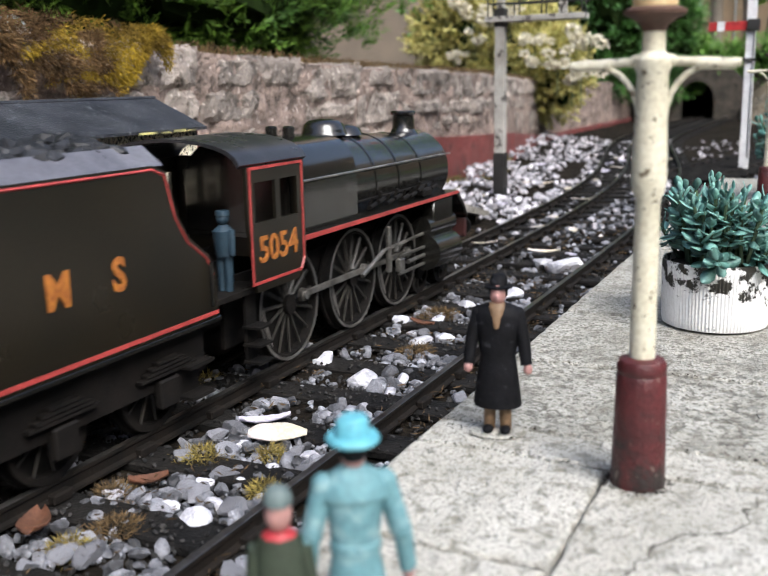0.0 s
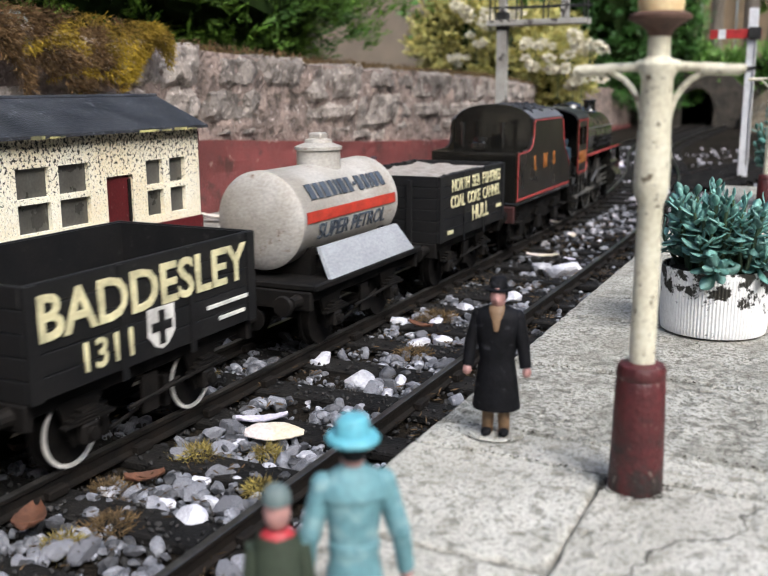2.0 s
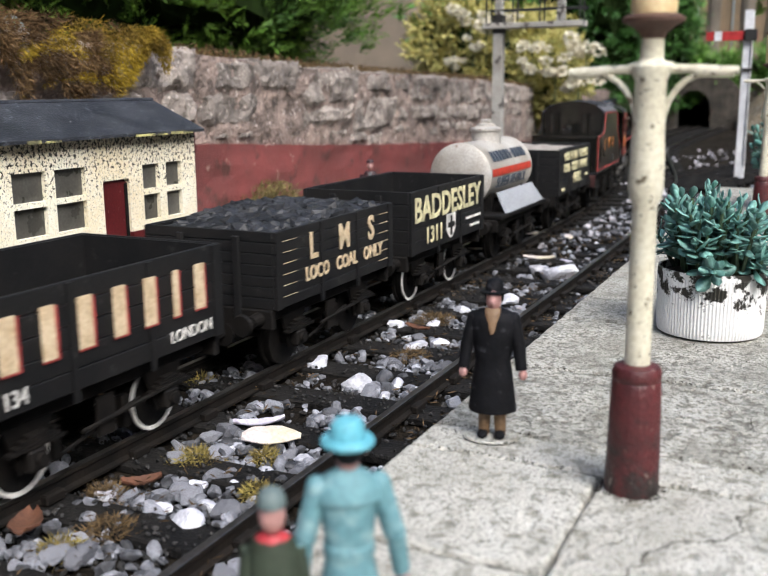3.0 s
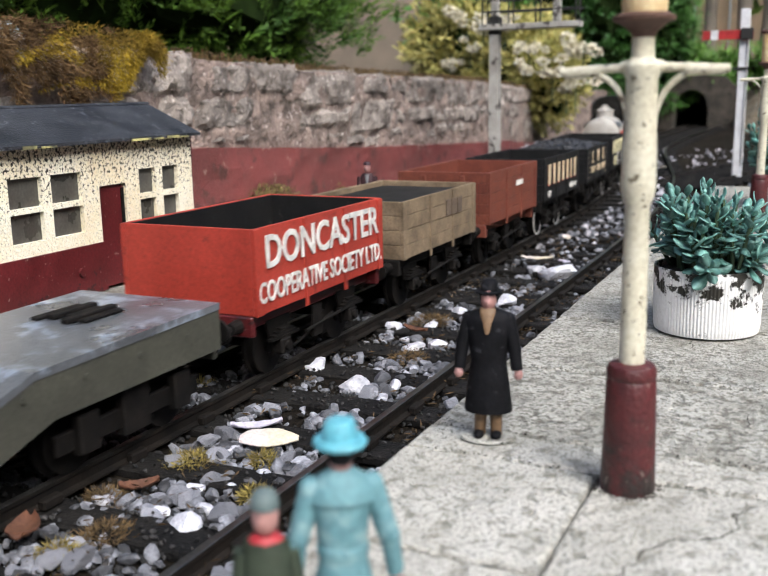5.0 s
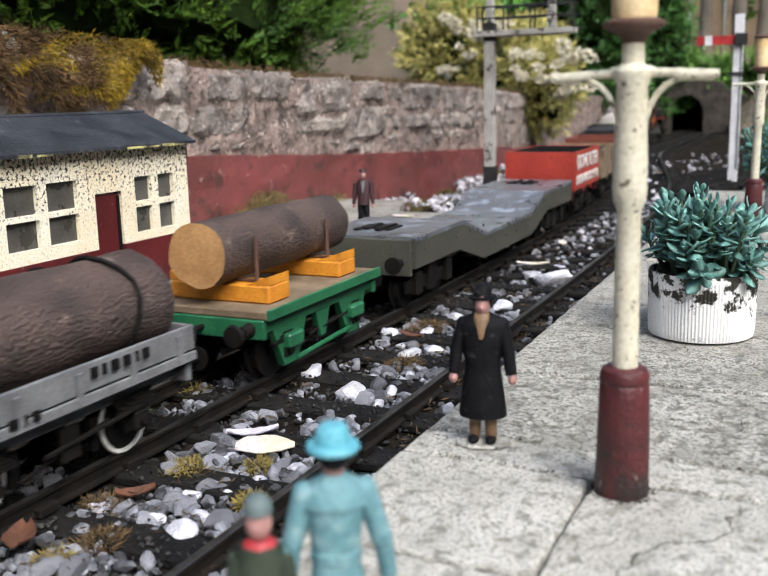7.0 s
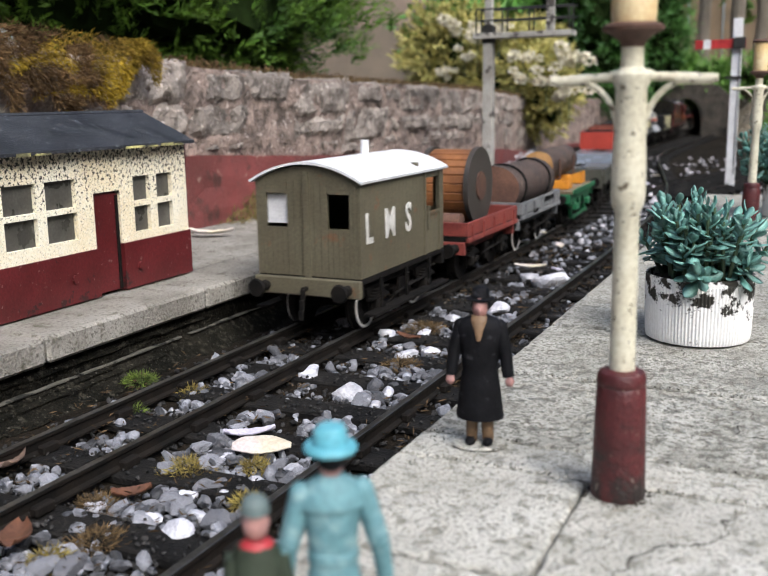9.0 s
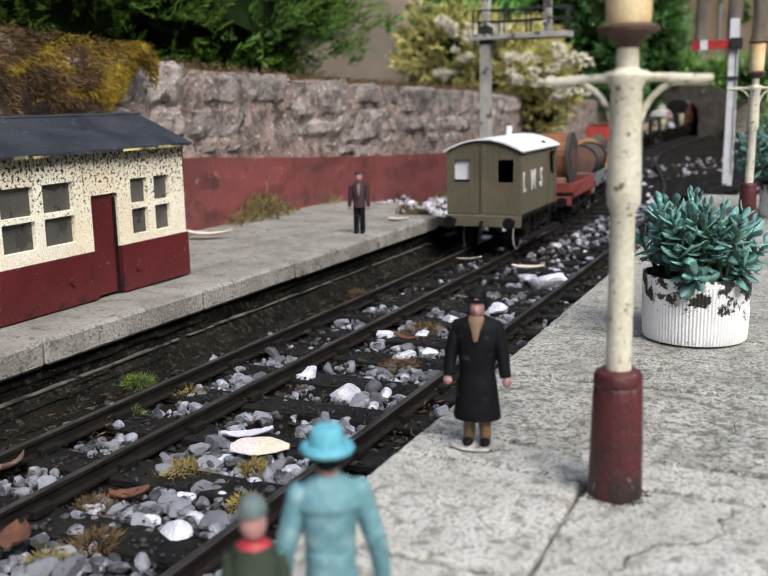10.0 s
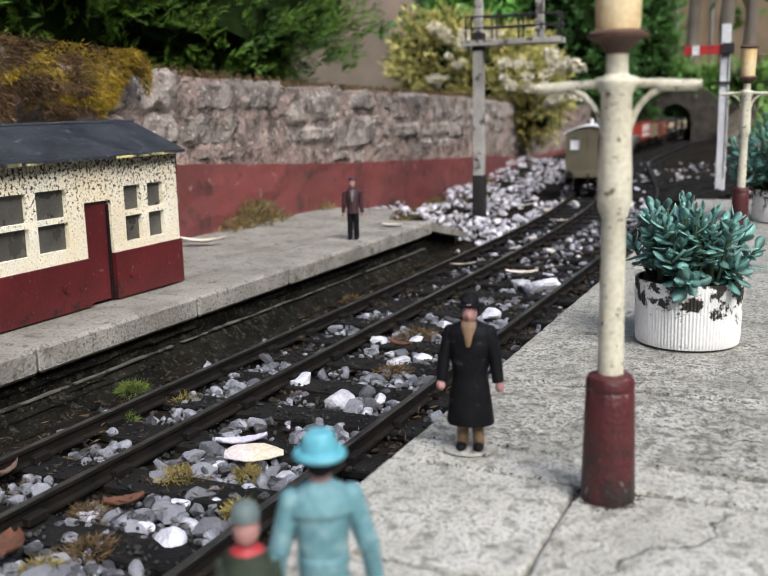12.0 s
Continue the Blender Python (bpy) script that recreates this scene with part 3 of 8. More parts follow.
# a branch that leaves to the other side beyond the platform
BRANCH, _ = spline([(-0.06, 0.9), (-0.02, 1.1), (0.04, 1.3), (0.13, 1.5), (0.28, 1.7), (0.5, 1.85)], 0.03)
bm = B()
for o in (-0.03, 0.03):
    for (x0, y0), (x1, y1) in zip(BRANCH[:-1], BRANCH[1:]):
        d = Vector((x1 - x0, y1 - y0, 0)).normalized()
        n = Vector((d.y, -d.x, 0)) * o
        bm_cyl(bm, Vector((x0, y0, ZR - 0.002)) + n, Vector((x1, y1, ZR - 0.002)) + n, 0.0018, seg=6)
tagged(new("branch_rails", mesh_of("branch_rails", bm, M_RAILWEB)), "dark rails of a branch line curving away", "rail", kind="structure")
bm = B()
for (x0, y0), (x1, y1) in zip(BRANCH[:-1], BRANCH[1:]):
    d = Vector((x1 - x0, y1 - y0, 0)).normalized()
    n = Vector((d.y, -d.x, 0))
    c = Vector((x0, y0, ZR - 0.006))
    bm_cyl(bm, c - n * 0.05, c + n * 0.05, 0.005, seg=4)
tagged(new("branch_sleepers", mesh_of("branch_sleepers", bm, M_SLEEPER)), "dark sleepers of the branch line", "sleeper", kind="stuff")


# ---- the garden wall behind, built of stones over a painted plinth ----
WALL, _ = spline([(-0.318, -1.7), (-0.305, -0.3), (-0.290, 0.35), (-0.288, 0.6), (-0.296, 0.9), (-0.335, 1.15), (-0.385, 1.4), (-0.415, 1.7), (-0.42, 2.0), (-0.42, 2.47)], 0.01)


def wall_point(d):
    """Place, normal towards the track and heading at a distance along the wall from its start."""
    i = min(max(d / 0.01, 0), len(WALL) - 2.001)
    k = int(i)
    p = WALL[k] + (WALL[k + 1] - WALL[k]) * (i - k)
    t = WALL[k + 1] - WALL[k]
    t = t / np.linalg.norm(t)
    return Vector((p[0], p[1], 0)), Vector((t[1], -t[0], 0)), math.degrees(math.atan2(-t[0], t[1]))


def wall_top(y):
    return float(np.interp(y, [-1.7, 0.2, 0.3, 0.5, 0.9, 1.3, 2.0], [0.118, 0.116, 0.1115, 0.102, 0.095, 0.088, 0.08]))


def band_top(y):
    return float(np.interp(y, [-1.7, 0.35, 0.54, 0.77, 1.1, 1.6], [0.056, 0.0475, 0.036, 0.026, 0.012, -0.02]))


def wall_strip(name, lo, hi, off, thick, material, label, parent=None, rough=0.0, d1=4.17):
    verts, faces, cols = [], [], 12
    k, d = 0, 0.0
    while d < d1:
        p, n, h = wall_point(d)
        z0, z1 = lo(p.y), hi(p.y)
        prof = [(off, z0 + (z1 - z0) * c / cols) for c in range(cols + 1)] + [(off - thick, z1), (off - thick, z0)]
        for c, (o, z) in enumerate(prof):
            q = p + n * o
            r = rough * noise.fractal(Vector((q.y * 38, z * 60, off * 100)), 1.0, 2.0, 4) if c <= cols else 0
            q = q + n * r
            verts.append((q.x, q.y, z + (rough * 1.5 * noise.noise(Vector((q.y * 30, 9, 3))) if c == cols else 0)))
        k += 1
        d += 0.012
    m = cols + 3
    for i in range(k - 1):
        for c in range(m):
            a, b = i * m + c, i * m + (c + 1) % m
            faces.append((a, b, b + m, a + m))
    ob = new(name, quads(name, verts, faces, material))
    if parent:
        ob.parent = parent
        return tagged(ob, label)
    return tagged(ob, label, kind="structure")


wall_back = wall_strip("wall_garden", lambda y: -0.04, lambda y: wall_top(y) - 0.004, -0.0030, 0.05, M_PINK, "old rough stone garden wall with pinkish mortar", None, 0.003)
wall_strip("painted_plinth", lambda y: -0.04, band_top, 0.002, 0.010, M_BAND, "flaking maroon painted render", wall_back, 0.0012)


def wall_block(d0, d1, z0, z1, seed):
    """One weathered stone of the wall, proud of the mortar, with an uneven face."""
    nx, nz = max(5, int((d1 - d0) / 0.0032)), max(4, int((z1 - z0) / 0.0032))
    verts, faces = [], []
    for i in range(nx + 1):
        p, n, h = wall_point(d0 + (d1 - d0) * i / nx)
        for k in range(nz + 1):
            u, w = i / nx, k / nz
            edge = min(u, 1 - u, w, 1 - w) * 2
            out = -0.0052 + 0.0036 * min(1.0, edge * 4) ** 0.6 + 0.0042 * noise.fractal(Vector((d0 + (d1 - d0) * u, z0 + (z1 - z0) * w, seed * 0.02)) * 48, 0.95, 2.1, 5)
            jit = 0.0052 * noise.noise(Vector((i * 0.45, k * 0.5, seed))) * (1 if edge < 0.12 else 0.4)
            q = p + n * out
            verts.append((q.x, q.y + jit, z0 + (z1 - z0) * w + jit * 0.8))
    for i in range(nx):
        for k in range(nz):
            a = i * (nz + 1) + k
            faces.append((a, a + nz + 1, a + nz + 2, a + 1))
    m = len(verts)
    ring = [i * (nz + 1) for i in range(nx + 1)] + [nx * (nz + 1) + k for k in range(1, nz + 1)] + [i * (nz + 1) + nz for i in range(nx - 1, -1, -1)] + [k for k in range(nz - 1, 0, -1)]
    for r in ring:
        p = Vector(verts[r])
        back = wall_point((d0 + d1) / 2)[1] * -0.012
        verts.append(tuple(p + back))
    for t in range(len(ring)):
        faces.append((ring[t], m + t, m + (t + 1) % len(ring), ring[(t + 1) % len(ring)]))
    faces.append(tuple(m + t for t in range(len(ring))))
    ob = new("stone_block", quads("stone_block", verts, faces, M_WALL))
    ob.parent = wall_back


rng = random.Random(17)
for row in range(3):
    d = 1.0
    while d < 3.6:
        L = (rng.uniform(0.07, 0.14), rng.uniform(0.040, 0.105), rng.uniform(0.02, 0.05))[row]
        y = wall_point(d + L / 2)[0].y
        t, bt = wall_top(y) - 0.002, band_top(y)
        wv = 0.012 * noise.noise(Vector((d * 9, 2, 0)))
        z = [t, t - 0.027 - wv, t - 0.049 + 0.6 * wv, bt + 0.006 + wv]
        z0, z1 = sorted((z[row], z[row + 1]))
        if z1 - z0 > 0.006 and rng.random() < (0.95, 0.90, 0.55)[row]:
            k = rng.uniform(0.0, 0.006)
            wall_block(d + rng.uniform(0.0, 0.0015), d + L - rng.uniform(0.0, 0.002), z0 + 0.0004 + (k * 0.4 if row else 0), z1 - 0.0004 - rng.uniform(0, 0.0015), rng.randrange(1000))
        d += L


# ---- lettering with the built-in font, as raised thin meshes ----
def text_mesh(body, size, material, depth=0.0002, stretch=1.0, bold=0.0):
    cu = bpy.data.curves.new("lettering", "FONT")
    cu.body, cu.size, cu.extrude, cu.align_x = body, size, depth, "CENTER"
    cu.offset = bold * 0.35
    cu.resolution_u = 3
    ob = new("lettering", cu)
    bpy.context.view_layer.update()
    me = bpy.data.meshes.new_from_object(ob)
    bpy.data.objects.remove(ob)
    me.transform(Matrix.Diagonal((stretch, 1, 1, 1)))
    me.materials.clear()
    me.materials.append(material)
    return me


def side_text(parent, body, size, material, y, z, x=0.0284, stretch=1.0, bold=0.0, width=0.0):
    """Words on the side that faces +x, read from there; y runs to the reader's right."""
    me = text_mesh(body, size, material, stretch=stretch, bold=bold)
    if width:
        xs = [v.co.x for v in me.vertices]
        k, mid = width / (max(xs) - min(xs)), (max(xs) + min(xs)) / 2
        me.transform(Matrix.Translation((-mid * k, 0, 0)) @ Matrix.Diagonal((k, 1, 1, 1)))
    ob = piece("lettering", me, parent, Matrix.Translation((x, y, z)) @ Matrix(((0, 0, 1, 0), (1, 0, 0, 0), (0, 1, 0, 0), (0, 0, 0, 1))))
    return ob


def bars(parent, widths, size, material, y, z, x=0.0284, gap=0.35):
    """A row of plain upright bars of a lettering's size."""
    bm = B()
    total = sum(widths) + gap * size * 0.5 * (len(widths) - 1)
    p = y - total / 2
    for w in widths:
        bm_box(bm, x - 0.0003, x + 0.0003, p, p + w, z, z + size, 0.0)
        p += w + gap * size * 0.5
    return part("lettering", bm, material, parent)


# ---- wheels ----
def wheelset(parent, y, r=0.0105, rim=None, gauge=0.032, spokes=0, label=""):
    """An axle with two flanged wheels; a part that turns."""
    bm = bm_cyl(B(), (-gauge / 2, 0, 0), (gauge / 2, 0, 0), 0.0016, seg=10)
    ob = part("wheelset", bm, M_FRAME, parent, label)
    ob.matrix_basis = pose(0, y, r)
    for sx in (-1, 1):
        x = sx * gauge / 2
        bm = bm_cyl(B(), (x - sx * 0.0030, 0, 0), (x - sx * 0.0018, 0, 0), r + 0.0012, seg=28)
        if spokes:
            ring = [(r - 0.0022, x - sx * 0.0018), (r, x - sx * 0.0018), (r, x + sx * 0.0016), (r - 0.0022, x + sx * 0.0016)]
            vs = [[bm.verts.new((xx, rr * math.cos(2 * math.pi * i / 40), rr * math.sin(2 * math.pi * i / 40))) for i in range(40)] for rr, xx in ring]
            for k in range(4):
                for i in range(40):
                    bm.faces.new((vs[k][i], vs[k][(i + 1) % 40], vs[(k + 1) % 4][(i + 1) % 40], vs[(k + 1) % 4][i]))
            bmesh.ops.recalc_face_normals(bm, faces=bm.faces)
            part("wheel", bm, M_FRAME, ob)
            spoke = mesh_of("spoke", bm_cyl(B(), (0, 0.003, 0), (0, r - 0.0015, 0), 0.0007, 0.0005, seg=5), M_SPOKE)
            for i in range(spokes):
                piece("spoke", spoke, ob, Matrix.Translation((x, 0, 0)) @ Matrix.Rotation(2 * math.pi * i / spokes, 4, "X"))
            part("hub", bm_cyl(B(), (x - sx * 0.001, 0, 0), (x + sx * 0.0022, 0, 0), 0.0038, seg=16), M_FRAME, ob)
        else:
            bm_cyl(bm, (x - sx * 0.0018, 0, 0), (x + sx * 0.0012, 0, 0), r, seg=28)
            bm_cyl(bm, (x + sx * 0.0012, 0, 0), (x + sx * 0.0024, 0, 0), 0.0030, seg=14)
            part("wheel", bm, M_FRAME, ob)
    if rim:
        bm = B()
        for sx in (-1, 1):
            a, b = sx * (gauge / 2 + 0.0011), sx * (gauge / 2 + 0.0019)
            vs = [[bm.verts.new((xx, rr * math.cos(2 * math.pi * i / 32), rr * math.sin(2 * math.pi * i / 32))) for i in range(32)] for rr, xx in ((r - 0.0012, a), (r - 0.0001, a), (r - 0.0001, b), (r - 0.0012, b))]
            for k in range(4):
                for i in range(32):
                    bm.faces.new((vs[k][i], vs[k][(i + 1) % 32], vs[(k + 1) % 4][(i + 1) % 32], vs[(k + 1) % 4][i]))
        bmesh.ops.recalc_face_normals(bm, faces=bm.faces)
        part("wheel_rim", bm, rim, ob, "pale wheel rim")
    WHEELS.append((ob, y, r))
    return ob


WHEELS = []
TRAIN = []      # (thing, middle of it along the train)


def underframe(root, L, wheelbase, rim=None, mat_sole=None, floor_z=0.026, brake=True, sole_h=0.0062):
    """Solebars, headstocks, axleguards, buffers, couplings and wheels of a four-wheeled wagon of length L."""
    ms = mat_sole or M_FRAME
    for sx in (-1, 1):
        bm = B()
        bm_box(bm, sx * 0.0205 - 0.0012, sx * 0.0205 + 0.0012, -L / 2 + 0.002, L / 2 - 0.002, floor_z - sole_h, floor_z - 0.0002, 0.0004)
        part("solebar", bm, ms, root)
        for sy in (-1, 1):
            y = sy * wheelbase / 2
            bm = B()
            zt = floor_z - sole_h + 0.001
            bm_prism(bm, [(y - 0.0085, zt), (y + 0.0085, zt), (y + 0.0035, 0.0075), (y - 0.0035, 0.0075)], "x", sx * 0.0215 - 0.0005, sx * 0.0215 + 0.0005)
            bm_box(bm, sx * 0.0235 - 0.002, sx * 0.0235 + 0.002, y - 0.0032, y + 0.0032, 0.0082, 0.0142, 0.0007)
            bm_cyl(bm, (sx * 0.0255, y, 0.0112), (sx * 0.0268, y, 0.0112), 0.0019, seg=10)
            for k in range(4):
                w = 0.0095 - k * 0.0021
                bm_box(bm, sx * 0.0240 - 0.0012, sx * 0.0240 + 0.0012, y - w, y + w, 0.0145 + k * 0.0010, 0.0153 + k * 0.0010)
            part("axleguard", bm, M_FRAME, root)
    for sy in (-1, 1):
        bm = B()
        bm_box(bm, -0.0262, 0.0262, sy * (L / 2 - 0.001) - 0.0014, sy * (L / 2 - 0.001) + 0.0014, floor_z - 0.0075, floor_z - 0.0001, 0.0005)
        part("headstock", bm, ms, root)
        for sx in (-1, 1):
            bm = B()
            y0, y1 = sy * (L / 2), sy * (L / 2 + 0.0105)
            bm_cyl(bm, (sx * 0.0205, y0, floor_z - 0.0037), (sx * 0.0205, y0 + sy * 0.0055, floor_z - 0.0037), 0.0027, 0.0021, seg=12)
            bm_cyl(bm, (sx * 0.0205, y0 + sy * 0.0055, floor_z - 0.0037), (sx * 0.0205, y1, floor_z - 0.0037), 0.0012, seg=8)
            bm_cyl(bm, (sx * 0.0205, y1, floor_z - 0.0037), (sx * 0.0205, y1 + sy * 0.0012, floor_z - 0.0037), 0.0042, 0.0037, seg=18)
            part("buffer", bm, M_FRAME, root)
        bm = B()
        bm_cyl(bm, (0, sy * L / 2, floor_z - 0.004), (0, sy * (L / 2 + 0.006), floor_z - 0.004), 0.0011, seg=8)
        for k in range(3):
            yk = sy * (L / 2 + 0.006 + 0.001 * k)
            bm_box(bm, -0.0012, 0.0012, yk - 0.0005, yk + 0.0005, floor_z - 0.0085 - 0.0045 * k, floor_z - 0.004 - 0.0045 * k, 0.0003)
        part("coupling", bm, M_FRAME, root)
    if brake:
        bm = B()
        bm_cyl(bm, (0.0238, -0.010, 0.0125), (0.0250, 0.030, 0.0155), 0.0007, seg=6)
        bm_box(bm, 0.0225, 0.0235, -0.0035, 0.0035, 0.0085, floor_z - sole_h)
        bm_cyl(bm, (0.0215, -wheelbase / 2 + 0.011, 0.008), (0.0215, wheelbase / 2 - 0.011, 0.014), 0.0006, seg=6)
        bm_box(bm, 0.0155, 0.0185, wheelbase / 2 - 0.0145, wheelbase / 2 - 0.0115, 0.005, 0.0150, 0.0004)
        bm_box(bm, 0.0155, 0.0185, -wheelbase / 2 + 0.0115, -wheelbase / 2 + 0.0145, 0.005, 0.0150, 0.0004)
        part("brake_gear", bm, M_FRAME, root)
    for sy in (-1, 1):
        wheelset(root, sy * wheelbase / 2, rim=rim)


def lumps(bm, x0, x1, y0, y1, height, size, n, seed):
    rng = random.Random(seed)
    for _ in range(n):
        x, y = rng.uniform(x0, x1), rng.uniform(y0, y1)
        bm_rock(bm, (x, y, height(x, y)), size * rng.uniform(0.6, 1.4), rng)


def open_wagon(label, s_rear, s_front, mat_body, floor_z=0.026, top=0.0565, planks=5, rim=None, inner=None, load="", strap=None, wheelbase=0.054, sole=None, plain=False):
    L = s_front - s_rear
    root = thing("open_wagon", label, "wagon", "vehicles of the goods train")
    strap = strap or mat_body
    W = 0.028
    bm = B()
    bm_box(bm, -W + 0.001, W - 0.001, -L / 2 + 0.001, L / 2 - 0.001, floor_z, floor_z + 0.0018)
    part("floor", bm, inner or M_FRAME, root)
    h = (top - floor_z) / planks
    for sx in (-1, 1):
        bm = B()
        bm_box(bm, sx * (W - 0.0016) - 0.0004, sx * (W - 0.0016) + 0.0004, -L / 2 + 0.001, L / 2 - 0.001, floor_z + 0.001, top - 0.0005)
        side = part("side", bm, inner or mat_body, root)
        for k in range(planks):
            bm = B()
            bm_box(bm, sx * (W - 0.0006) - 0.0006, sx * (W - 0.0006) + 0.0006, -L / 2, L / 2, floor_z + k * h + 0.00012, floor_z + (k + 1) * h - 0.00012, 0.0002)
            part("plank", bm, mat_body, side)
        for y in (-L * 0.155, L * 0.155):
            part("door_strap", bm_box(B(), sx * (W + 0.0002) - 0.0003, sx * (W + 0.0002) + 0.0003, y - 0.0011, y + 0.0011, floor_z - 0.003, top - 0.0005), strap, side)
        for sy in (-1, 1):
            part("corner_plate", bm_box(B(), sx * (W + 0.0002) - 0.0003, sx * (W + 0.0002) + 0.0003, sy * (L / 2 - 0.0022) - 0.0022, sy * (L / 2 - 0.0022) + 0.0022, floor_z, top - 0.0004), strap, side)
    for sy in (-1, 1):
        bm = B()
        bm_box(bm, -W + 0.0018, W - 0.0018, sy * (L / 2 - 0.0016) - 0.0004, sy * (L / 2 - 0.0016) + 0.0004, floor_z + 0.001, top - 0.0005)
        end = part("end", bm, inner or mat_body, root)
        for k in range(planks):
            bm = B()
            bm_box(bm, -W + 0.0013, W - 0.0013, sy * (L / 2 - 0.0006) - 0.0006, sy * (L / 2 - 0.0006) + 0.0006, floor_z + k * h + 0.00012, floor_z + (k + 1) * h - 0.00012, 0.0002)
            part("plank", bm, mat_body, end)
        if plain:
            continue
        for x in (-0.012, 0.012):
            part("stanchion", bm_box(B(), x - 0.0015, x + 0.0015, sy * (L / 2 + 0.0006) - 0.0006, sy * (L / 2 + 0.0006) + 0.0006, floor_z - 0.004, top - 0.002, 0.0003), strap, end)
    underframe(root, L, wheelbase, rim, sole, floor_z)
    if load == "coal":
        bm = B()
        lumps(bm, -W + 0.004, W - 0.004, -L / 2 + 0.004, L / 2 - 0.004, lambda x, y: top - 0.0035 + 0.006 * math.cos(x / W * 1.3) * (0.6 + 0.4 * math.cos(y / L * 5)), 0.0035, 520, int(L * 1e5))
        bm_box(bm, -W + 0.002, W - 0.002, -L / 2 + 0.002, L / 2 - 0.002, floor_z + 0.002, top - 0.004)
        tagged(part("coal_load", bm, M_COAL, root, "heaped black coal"), kind="stuff")
    elif load == "sacking":
        bm = B()
        bmesh.ops.create_grid(bm, x_segments=18, y_segments=34, size=0.5)
        for v in bm.verts:
            v.co = Vector((v.co.x * 2 * (W - 0.002), v.co.y * (L - 0.004), top - 0.0022 + 0.0016 * noise.noise(v.co * 9) + 0.001 * noise.noise(v.co * 25)))
        part("load", bm, M_SAND, root, "pale dusty load level with the top", True)
        rng = random.Random(3)
        bm = B()
        for k in range(60):
            sy = rng.uniform(-L / 2, L / 2)
            bm_rock(bm, (rng.choice((-1, 1)) * (W - 0.0015), sy, top - 0.0006), 0.0016, rng)
        part("coal_edge", bm, M_WBLACK, root, "ragged black edge")
    elif load == "dark":
        bm = B()
        bm_box(bm, -W + 0.002, W - 0.002, -L / 2 + 0.002, L / 2 - 0.002, floor_z + 0.002, top - 0.003)
        part("load", bm, M_WBLACK, root, "dark flat load")
    TRAIN.append((root, (s_rear + s_front) / 2, L * 0.3))
    return root, L


def letters(root, word, size, z, y0, y1, material, **kw):
    """A word spread evenly between two places on the side."""
    for i, ch in enumerate(word):
        if ch != " ":
            side_text(root, ch, size, material, y0 + (y1 - y0) * i / (len(word) - 1), z, **kw)


